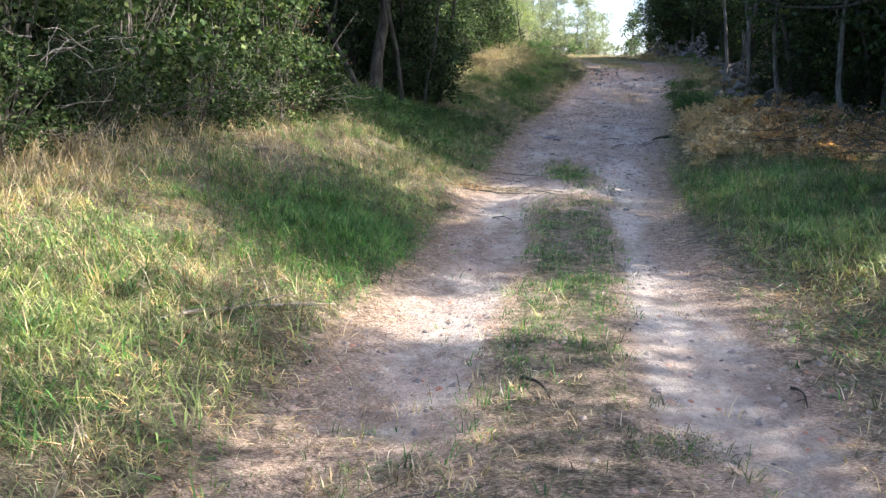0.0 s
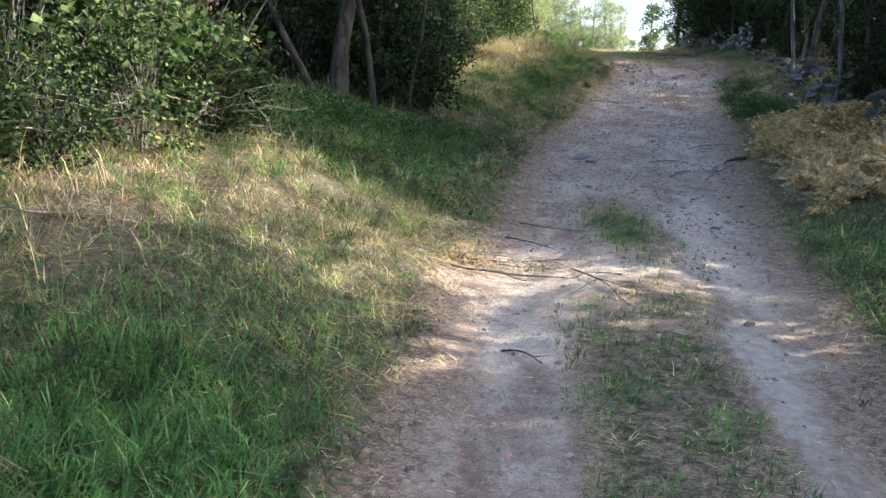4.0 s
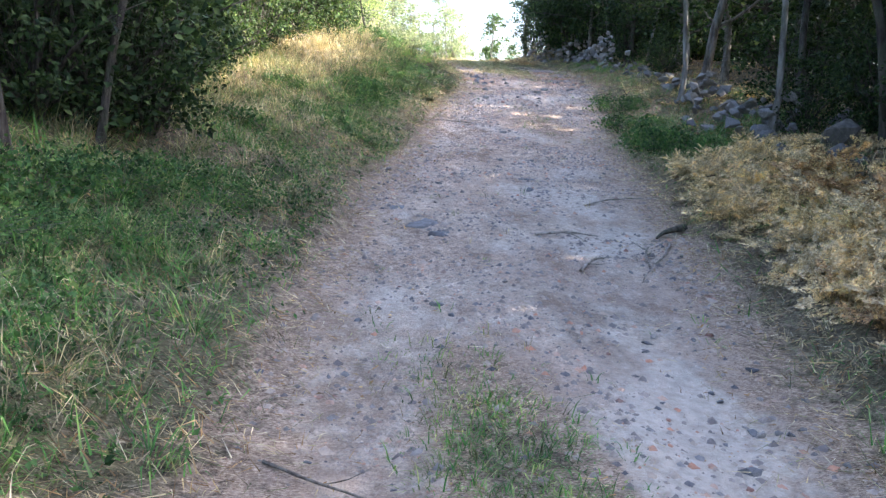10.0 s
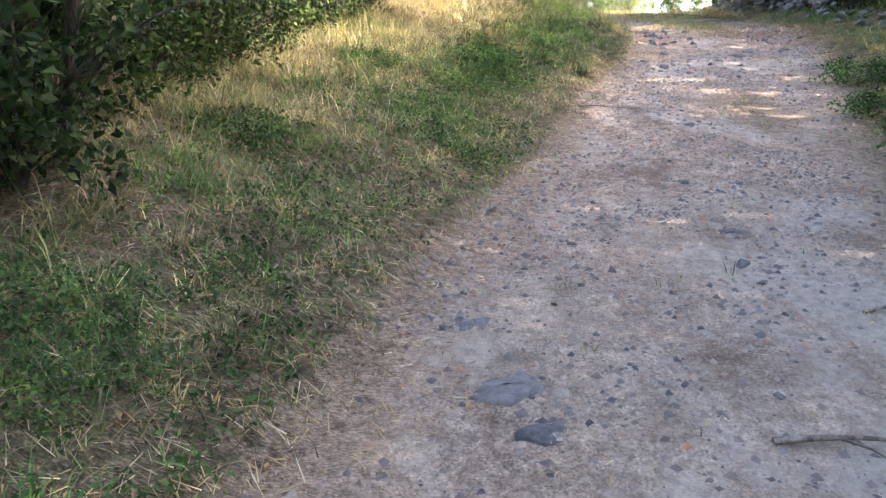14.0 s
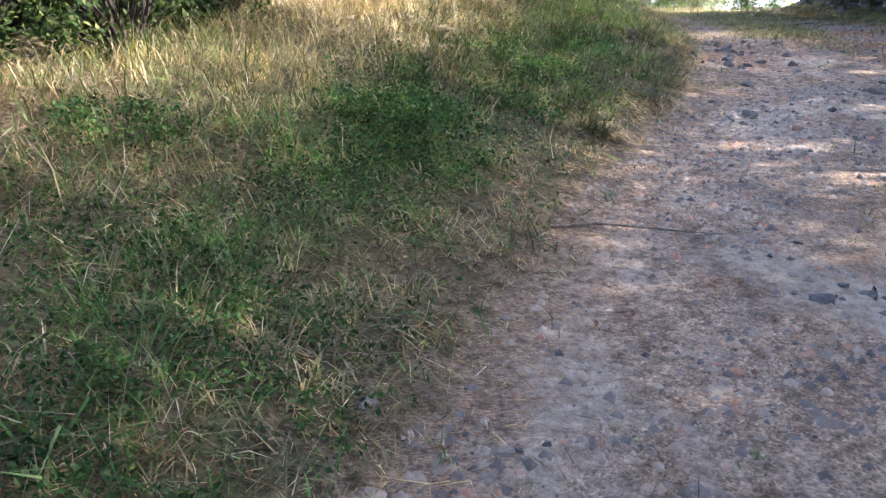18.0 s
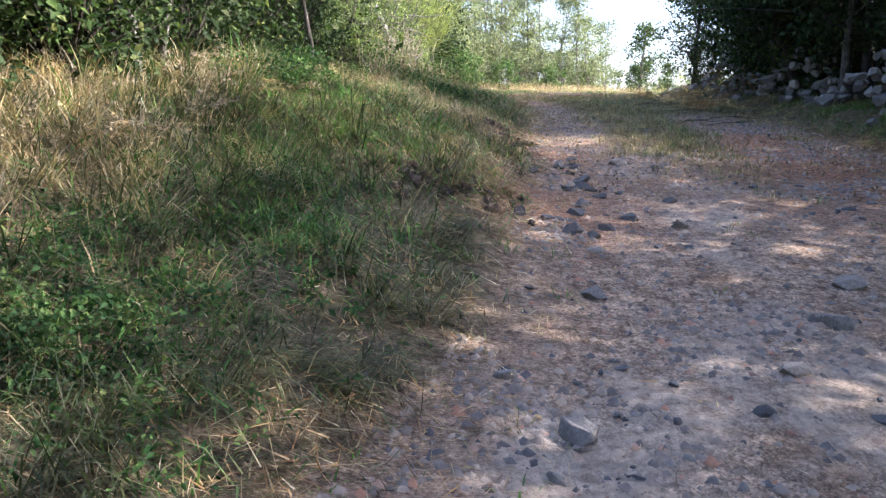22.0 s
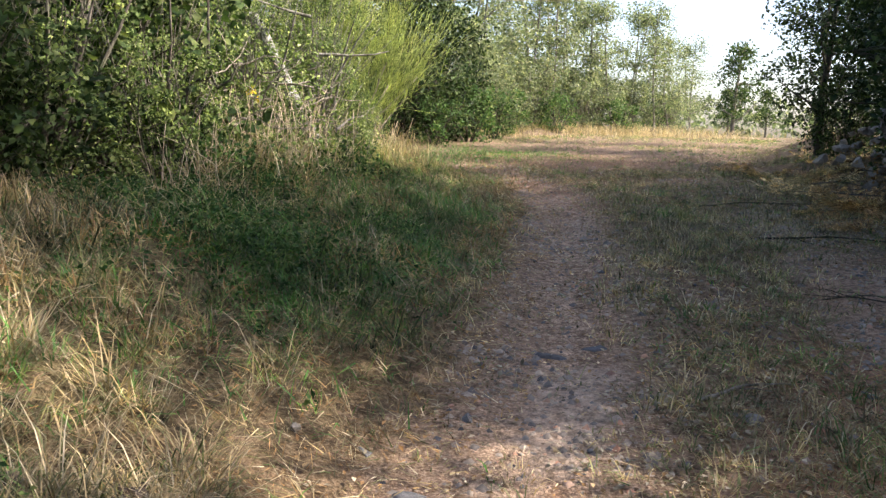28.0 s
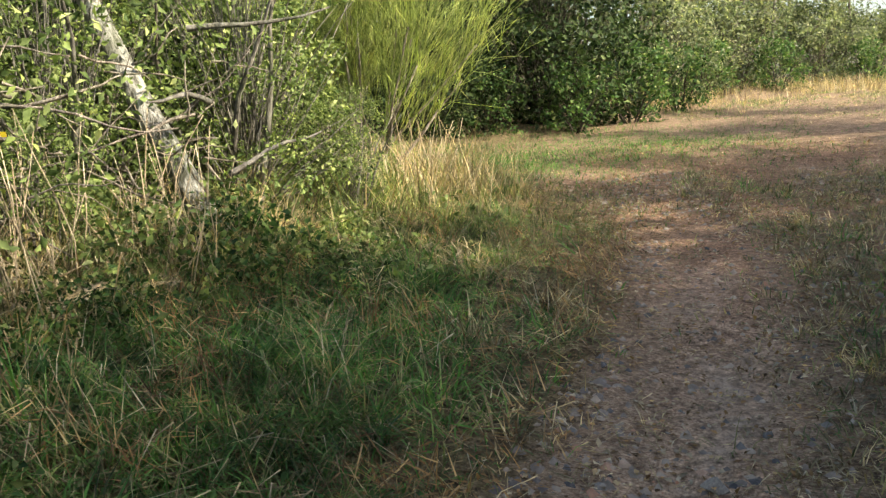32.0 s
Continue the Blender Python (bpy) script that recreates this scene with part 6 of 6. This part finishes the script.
# short turf on the strip between the ruts, and stray tufts on the track
x, y = scatter(grng, 8500, (-.9, .8, 2.6, 14.2), lambda a, b: strip_grass(a, b) * np.clip(bumps(a, b, .3, 18) * 1.4 + .75, .1, 1))
r = grng.random(len(x)) + .4 * bumps(x, y, .6, 32) - .45 * (y < 4.3) + .2
for k, (name, text, mat, sel) in enumerate((("green_turf", "short green turf between the wheel ruts", GRASS_GREEN, r > .5), ("olive_turf", "short olive turf between the wheel ruts", GRASS_MIX, (r > .3) & (r <= .5)),
                                            ("dry_turf", "short dry turf between the wheel ruts", GRASS_DRY, r <= .3))):
    tufts(name, text, x[sel], y[sel], grng.uniform(.05, .13, sel.sum()), .005, mat, 470 + 2 * k, 1.25, 9, .06)
x, y = scatter(grng, 17000, (-1.2, .8, 9.0, 42), lambda a, b: np.maximum(strip_grass(a, b) * (.45 + .55 * np.clip(bumps(a, b, .35, 8) + .6, 0, 1)),
               .12 * in_band(np.minimum(a - LEFT(b), RIGHT(b) - a), .1, 3, .3) * (bumps(a, b, .5, 41) > .1)))
r = grng.random(len(x)) + .35 * bumps(x, y, .8, 31) - .2 * (y > 20) - .3 * (y < 4.3) + .3 * ((y > 4.6) & (y < 13.5))
for k, (name, text, mat, sel) in enumerate((("green_turf", "short green turf between the wheel ruts", GRASS_GREEN, r > .55), ("olive_turf", "short olive turf between the wheel ruts", GRASS_MIX, (r > .25) & (r <= .55)),
                                            ("dry_turf", "short dry turf between the wheel ruts", GRASS_DRY, r <= .25))):
    tufts(name, text, x[sel], y[sel], grng.uniform(.04, .12, sel.sum()), .005, mat, 450 + 2 * k, 1.3, 11, .05)

# straw and dead stalks lying flat on the verges and along the edges of the track
def straw_cover(a, b):
    off = np.maximum(LEFT(b) - a, a - RIGHT(b))
    return np.interp(off, [-.6, -.2, .3, 2.5, 4.5], [0, .35, 1, .7, .1]) * (.4 + .6 * (bumps(a, b, .5, 14) > -.2)) + .35 * strip_grass(a, b) * (off < -.3)


for k, (mat, count, ln, text) in enumerate(((GRASS_DRY, 190000, .10, "pale straw lying over the verges"), (GRASS_MIX, 90000, .12, "greyish dead stalks lying over the verges"), (LEAF_BROWN, 90000, .05, "brown plant scraps lying over the ground"))):
    x, y = scatter(grng, count, (-3.5, .8, 11.0, 45.0), straw_cover)
    needles("straw_litter", text, x, y, ln, .0034 if k < 2 else .006, mat, 460 + k)
x, y = scatter(grng, 60000, (-1.0, 1.0, 10.0, 46.0), lambda a, b: in_band(np.minimum(a - LEFT(b), RIGHT(b) - a), 0, 6, .4) * np.interp(b, [5, 12, 20, 34, 46], [.12, .2, .3, .5, .9]))
needles("straw_litter", "scattered straw on the track", x, y, .06, .004, GRASS_DRY, 466, .008)

# patches of taller leafy weeds
def herb_patch(cx, cy, rx, ry, count, height, size, mat, seed, label):
    rng = np.random.default_rng(seed)
    x, y = rng.normal(cx, rx, count), rng.normal(cy, ry, count)
    ok = (np.maximum(LEFT(y) - x, x - RIGHT(y)) > .12) & (bumps(x, y, .3, seed) > -.35)
    x, y = x[ok], y[ok]
    up = height * rng.random(len(x)) * (.45 + .55 * np.clip(bumps(x, y, .35, seed + 1) + .5, 0, 1))
    v, f = leaves(rng, np.stack([x, y, land(x, y) + up], 1), .05, 5, size, .45, .55)
    v[:, 2] = np.maximum(v[:, 2], land(v[:, 0], v[:, 1]) + .004)
    tagged(new("weed_patch", mesh_of("weed_patch", v, f, mat)), label, "plants", kind="stuff")


WEEDS = "leafy green weeds and bramble shoots on the verge"
for i, (cx, cy, rx, ry, n, hgt, size, mat) in enumerate([
        (2.2, 23.4, .35, .5, 1400, .22, .03, LEAF_WEED), (2.45, 24.5, .3, .4, 1400, .2, .03, LEAF_WEED), (1.9, 20.8, .35, .6, 1300, .16, .028, LEAF_WEED), (1.4, 21.6, .5, .6, 900, .13, .028, LEAF_WEED),
        (3.3, 26.6, .4, .5, 400, .14, .04, LEAF_BRAMBLE), (3.8, 30.6, .4, .6, 550, .14, .034, LEAF_WEED), (4.2, 35.2, .4, .6, 1000, .2, .042, LEAF_WEED), (3.6, 35.8, .4, .5, 800, .2, .042, LEAF_WEED),
        (4.2, 37.6, .5, .8, 450, .12, .045, LEAF_BRAMBLE), (3.5, 37.3, .3, .5, 1000, .25, .045, LEAF_WEED), (-1.5, 13.2, .5, .5, 750, .16, .05, LEAF_BRAMBLE), (-.8, 14.6, .5, .5, 700, .16, .05, LEAF_BRAMBLE),
        (-.3, 13.4, .4, .5, 600, .1, .04, LEAF_BRAMBLE), (.7, 16.4, .4, .9, 900, .14, .034, LEAF_WEED), (1.0, 18.6, .4, .9, 900, .14, .03, LEAF_WEED), (6.2, 20.8, .3, 1.2, 1500, .2, .035, LEAF_WEED), (4.0, 39.6, .4, .7, 900, .2, .05, LEAF_SALLOW), (2.95, 25.5, .3, .4, 1200, .2, .032, LEAF_WEED), (3.4, 38.4, .25, .6, 900, .45, .06, LEAF_SALLOW)]):
    herb_patch(cx, cy, rx, ry, n, hgt, size, mat, 620 + 2 * i, WEEDS)

# matted stalks standing off the ground in the rank growth of the verges
def rank(a, b):
    off = np.maximum(LEFT(b) - a, a - RIGHT(b))
    return np.interp(off, [-.1, .25, 2.2, 3.5], [0, 1, .8, 0]) * np.clip(.55 + 1.1 * bumps(a, b, .38, 24), 0, 1)


for k, (mat, count, ln, wide, text) in enumerate(((GRASS_MIX, 130000, .16, .0042, "olive stalks matted in the verges"), (GRASS_DRY, 70000, .14, .0036, "straw stalks matted in the verges"),
                                                  (LEAF_BROWN, 110000, .11, .007, "brown withered herbs matted in the verges"), (GRASS_GREEN, 45000, .13, .009, "green herbs in the rank verges"))):
    x, y = scatter(grng, count, (-3.4, 1.0, 9.5, 44.0), lambda a, b: rank(a, b) * (np.interp(b, [9, 13], [.4, 1]) if k == 1 else 1))
    needles("matted_growth", text, x, y, ln, wide, mat, 480 + k, (.11, .11, .06, .12)[k])

# brown leaf floor of the wood on the right, and the cut leafy twigs across the rut
x, y = scatter(grng, 16000, (4.5, 8.0, 11.5, 40.0), lambda a, b: in_band(a - RIGHT(b), .9, 5, .5) * np.interp(b, [8, 12, 27, 40], [.6, 1, .7, .5]))
ground_leaves("fallen_leaves", "brown leaf litter on the floor of the wood", "leaves", x, y, .05, LEAF_BROWN, 602, 3, .1, .8, .015)
for k, (mat, text) in enumerate(((LEAF_BROWN, "withered brown leaves on cut twigs across the rut"), (FERN_BEIGE, "dry leaves on cut twigs across the rut"))):
    x, y = grng.normal((.35, .7)[k], .3, 90), grng.normal(11.05, .1, 90)
    ground_leaves("cut_twig_leaves", text, "leaves", x, y, .028, mat, 604 + k, 5, .05, .6, .03)

# tall pale grasses on the bank and at the clearing
def tall_patch(cx, cy, rx, ry, count, height, mat, label, seed, lean=.3):
    rng = np.random.default_rng(seed)
    x, y = rng.normal(cx, rx, count), rng.normal(cy, ry, count)
    ok = LEFT(y) - x > .1
    ok = ok | (x - RIGHT(y) > .1) | (y > 41.5)
    blades("tall_grass", label, x[ok], y[ok], np.full(ok.sum(), height), .006, mat, seed, lean)


PALE = "tall bleached grass standing on the bank"
FARGRASS = "tall bleached grass at the far side of the clearing"
LUSH = "lush green grass beside the track"
for i, (cx, cy, rx, ry, n, hgt) in enumerate([(4.8, 45.6, 1.0, 1.2, 5000, .10), (3.6, 44.2, .6, .8, 2500, .14), (5.0, 42.0, .5, .8, 2500, .10)]):
    tall_patch(cx, cy, rx, ry, n, hgt, (GRASS_GREEN, GRASS_GREEN, GRASS_MIX)[i], "short green grass at the edge of the clearing", 660 + i, 1.1)
tall_patch(1.4, 25.7, .4, .8, 900, .34, GRASS_DRY, PALE, 500, .9)
tall_patch(1.3, 25.4, .5, 1.0, 2200, .28, GRASS_DRY, PALE, 520, 1.0)
tall_patch(.8, 24.2, .4, .8, 900, .3, GRASS_MIX, PALE, 501, .9)
tall_patch(.2, 21.4, .5, 1.2, 1800, .26, GRASS_MIX, PALE, 524, 1.0)
tall_patch(.1, 21.0, .5, 1.2, 1000, .28, GRASS_DRY, PALE, 525, 1.0)
tall_patch(1.9, 27.2, .4, .8, 1800, .3, GRASS_DRY, PALE, 515, .9)
tall_patch(-3.2, 6.8, .4, 1.2, 2600, .34, GRASS_DRY, PALE, 502, .9)
tall_patch(-2.5, 9.2, .4, .7, 700, .3, GRASS_DRY, PALE, 503, .9)
tall_patch(-1.3, 10.2, .6, .5, 1000, .11, GRASS_DRY, "short straw-coloured grass on the bank", 504, 1.1)
tall_patch(-.6, 9.0, .45, .5, 2600, .14, GRASS_LIGHT, "sunlit yellow-green grass beside the track", 518, 1.2)
tall_patch(-.1, 14.6, .6, 1.0, 4500, .13, GRASS_GREEN, LUSH, 519, 1.1)
tall_patch(3.6, 38.2, .22, .7, 1600, .34, GRASS_MIX, PALE, 674, .9)
tall_patch(3.45, 37.6, .22, .5, 1400, .4, GRASS_DRY, PALE, 670, .8)
tall_patch(3.6, 39.0, .22, .5, 900, .42, GRASS_DRY, PALE, 671, .8)
tall_patch(4.3, 30.8, .35, .8, 2200, .16, GRASS_MIX, "half-dry grass beside the earth heap", 672, 1.2)
tall_patch(4.4, 31.0, .35, .9, 1400, .15, GRASS_DRY, "dry grass beside the earth heap", 673, 1.3)
tall_patch(2.6, 35.0, .4, .9, 1600, .26, GRASS_DRY, PALE, 505, .8)
tall_patch(3.9, 41.6, .3, .6, 900, .56, GRASS_DRY, PALE, 506, .8)
tall_patch(4.7, 36.2, .35, 1.1, 6500, .16, GRASS_GREEN, LUSH, 533, 1.4)
tall_patch(4.5, 34.8, .3, .5, 2600, .15, GRASS_GREEN, LUSH, 534, 1.4)
tall_patch(4.5, 40.3, .5, .7, 4500, .13, GRASS_LIGHT, "sunlit yellow-green grass beside the path", 535, 1.4)
tall_patch(4.6, 38.6, .4, .7, 4500, .14, GRASS_GREEN, LUSH, 536, 1.4)
tall_patch(3.5, 41.0, .35, .6, 1800, .4, GRASS_LIGHT, "tall yellow-green grass below the broom", 529, .7)
tall_patch(4.2, 41.0, .4, .8, 2500, .2, GRASS_MIX, "half-dry grass below the broom", 523, 1.0)
tall_patch(3.0, 33.4, .4, .6, 1300, .2, GRASS_DRY, PALE, 516, .9)
tall_patch(3.3, 28.2, .45, .8, 1400, .24, GRASS_GREEN, LUSH, 517, 1.5)
tall_patch(3.2, 28.6, .5, .9, 3000, .26, GRASS_SHADED, "long grey-green grass, darkened for shade, combed down the bank", 521, 1.5)
tall_patch(3.4, 29.4, .5, 1.2, 2400, .24, GRASS_SHADED, "long grey-green grass, darkened for shade, combed down the bank", 526, 1.6)
tall_patch(2.9, 26.0, .5, 1.0, 1600, .22, GRASS_SHADED, "long grey-green grass, darkened for shade, combed down the bank", 527, 1.6)
tall_patch(2.7, 26.0, .5, 1.0, 900, .2, GRASS_GREEN, LUSH, 522, 1.4)
tall_patch(7.8, 57.5, 1.8, 1.2, 2600, .4, GRASS_DRY, FARGRASS, 507, .5)
tall_patch(4.0, 52.8, 1.2, 1.0, 1500, .35, GRASS_DRY, FARGRASS, 508, .5)
tall_patch(11.0, 58.5, 1.6, 1.2, 1800, .38, GRASS_DRY, FARGRASS, 509, .5)
tall_patch(-.9, 7.1, .36, .75, 7000, .19, GRASS_GREEN, LUSH, 510, 1.1)
tall_patch(-2.0, 4.0, .7, .8, 5500, .17, GRASS_LIGHT, "sunlit yellow-green grass beside the track", 511, 1.2)
tall_patch(-2.4, 5.6, .6, .9, 2600, .15, GRASS_LIGHT, "sunlit yellow-green grass beside the track", 528, 1.2)
tall_patch(3.6, 10.0, .5, 1.5, 3600, .17, GRASS_GREEN, LUSH, 512, .9)
# paler blades brighten the right verge, where no sun gets through
tall_patch(3.5, 9.0, .5, 1.6, 3800, .17, GRASS_LIGHT, "yellow-green grass beside the track, paled to look sunlit", 531, 1.0)
tall_patch(4.5, 37.6, .6, 1.6, 7000, .13, GRASS_GREEN, LUSH, 513, 1.45)
tall_patch(1.9, 22.4, .5, 1.2, 3400, .17, GRASS_MIX, "half-dry grass beside the track", 514, 1.4)
tall_patch(3.35, 38.2, .25, .9, 1500, .5, GRASS_DRY, "tall dry stalks at the foot of the bushes", 532, .9)
tall_patch(3.3, 6.2, .35, .9, 3600, .18, GRASS_LIGHT, "yellow-green grass beside the track, paled to look sunlit", 530, 1.1)


# long grass in separate tussocks, combed down the bank or arching over
def combed(label, box, count, length, width, mat, seed, lean, per, radius, way=None, spread=1.1):
    rng = np.random.default_rng(seed)
    x, y = scatter(rng, count, box, lambda a, b: np.clip((np.maximum(LEFT(b) - a, a - RIGHT(b)) - .15) / .3, 0, 1) * (.25 + .75 * (bumps(a, b, .5, seed) > -.1)))
    size = np.repeat(rng.uniform(.6, 1.25, len(x)) * length, per)
    a = rng.uniform(0, 6.3, len(x) * per)
    r = np.sqrt(rng.random(len(x) * per)) * radius
    heading = a if way is None else np.repeat(way + rng.normal(0, .45, len(x)), per) + rng.normal(0, .35 * spread, len(x) * per)
    blades("grass_tussocks", label, np.repeat(x, per) + np.cos(a) * r, np.repeat(y, per) + np.sin(a) * r, size, width, mat, seed + 1, lean, 0.0, heading)


COMBED = "long grass combed down the bank in tussocks"
combed(COMBED, (1.8, 24.6, 5.0, 31.0), 300, .36, .005, GRASS_SHADED, 720, 1.6, 60, .1, -.5)
combed(COMBED, (2.4, 26.6, 5.0, 31.0), 45, .3, .0055, GRASS_GREEN, 722, 1.5, 55, .1, -.5)
combed(COMBED, (1.2, 24.0, 5.0, 31.0), 85, .32, .004, GRASS_DRY, 724, 1.65, 55, .1, -.5)
combed("dry grass tussocks on the sunlit bank", (.4, 25.5, 3.0, 33.5), 170, .34, .0045, GRASS_DRY, 726, 1.15, 50, .09)
ARCHING = "broad green grass blades arching over the verge"
combed(ARCHING, (3.0, 34.6, 5.7, 39.4), 190, .27, .0075, GRASS_GREEN, 728, 1.5, 44, .1)
combed("golden dry grass tussocks on the verge", (2.2, 30.6, 4.8, 34.0), 130, .3, .0042, GRASS_DRY, 738, 1.25, 50, .1)
combed(ARCHING, (3.0, 34.0, 5.2, 37.0), 70, .3, .0075, GRASS_SHADED, 730, 1.5, 40, .1)
combed("half-dry grass arching over the verge", (2.6, 31.5, 5.5, 40.0), 120, .28, .005, GRASS_MIX, 732, 1.45, 40, .1)
combed("half-dry tussocks on the shaded verge", (-2.4, 10.8, 1.2, 18.0), 170, .26, .005, GRASS_MIX, 734, 1.1, 46, .09)
combed("green tussocks on the shaded verge", (-2.4, 10.8, 1.2, 19.0), 120, .24, .006, GRASS_GREEN, 736, 1.1, 40, .09)

combed("dry tussocks among the green verge", (3.0, 34.8, 5.8, 40.5), 70, .28, .004, GRASS_DRY, 740, 1.3, 46, .1)

# withered patches in the last verge, and the olive mat on the grassy side of the path
x, y = scatter(grng, 15000, (2.9, 33.5, 6.0, 40.5), lambda a, b: in_band(LEFT(b) - a, .05, 2.4, .2) * (bumps(a, b, .36, 93) > .18))
needles("withered_grass", "brown withered grass in patches on the verge", x, y, .13, .006, LEAF_BROWN, 790, .14)
x, y = scatter(grng, 8000, (2.9, 33.5, 6.0, 40.5), lambda a, b: in_band(LEFT(b) - a, .0, 2.4, .2) * (bumps(a, b, .4, 94) > .1))
needles("withered_grass", "golden straw lying in patches on the verge", x, y, .16, .0048, GRASS_DRY, 792, .16)
x, y = scatter(grng, 36000, (5.9, 32.0, 10.4, 44.0), lambda a, b: in_band(a - LEFT(b), 1.0, 9, .35) * in_band(RIGHT(b) - a, -.4, 9, .4) * np.clip(.45 + 1.1 * bumps(a, b, .55, 95), .05, 1) * grassy_side(a, b))
r = grng.random(len(x))
for k, (mat, sel) in enumerate(((GRASS_MIX, r < .35), (LEAF_BROWN, (r >= .35) & (r < .8)), (GRASS_GREEN, r >= .8))):
    needles("trodden_grass", ("olive grass trodden over the path's side", "brown grass trodden over the path's side", "green grass trodden over the path's side")[k], x[sel], y[sel], .1, .0052, mat, 794 + k, .06)

# litter and crumbs of the upper track
x, y = scatter(grng, 9000, (4.6, 29.0, 10.0, 46.0), lambda a, b: in_band(np.minimum(a - LEFT(b), RIGHT(b) - a), -.2, 9, .4) * (.25 + .75 * (bumps(a, b, .5, 57) > 0)))
ground_leaves("fallen_leaves", "brown leaf scraps trodden into the upper track", "leaves", x, y, .03, LEAF_BROWN, 606, 3, .08, .9, .008)

# green tuft between the ruts
trng = np.random.default_rng(91)
for k, mat in enumerate((GRASS_GREEN, GRASS_LIGHT)):
    tufts("green_tuft", "vivid green grass tuft between the wheel ruts", trng.normal(1.85, .17, 130), trng.normal(12.6, .6, 130), trng.uniform(.04, .11, 130), .005, mat, 760 + 2 * k, 1.2, 13, .08)

# olive and straw tussocks on the grassy side of the upper track
x, y = scatter(trng, 620, (5.6, 32.5, 10.0, 43.5), lambda a, b: in_band(a - LEFT(b), 1.1, 9, .4) * in_band(RIGHT(b) - a, -.3, 9, .4) * (.2 + .8 * (bumps(a, b, .7, 83) > -.1)) * grassy_side(a, b))
r = trng.random(len(x))
for k, (mat, sel) in enumerate(((GRASS_MIX, r < .45), (GRASS_DRY, (r >= .45) & (r < .8)), (GRASS_GREEN, r >= .8))):
    tufts("grass_tussocks", ("olive tussocks beside the path", "straw-coloured tussocks beside the path", "green tussocks beside the path")[k], x[sel], y[sel], trng.uniform(.09, .2, sel.sum()), .0048, mat, 770 + 2 * k, 1.35, 46, .11)
x, y = scatter(trng, 5200, (4.6, 30.0, 9.0, 43.0), lambda a, b: in_band(a - LEFT(b), -.1, 1.6, .4) * (.3 + .7 * (bumps(a, b, .45, 85) > -.1)))
ground_leaves("dry_leaves", "pale dry leaf scraps on the earth path", "leaves", x, y, .035, FERN_BEIGE, 780, 2, .06, .85, .01)
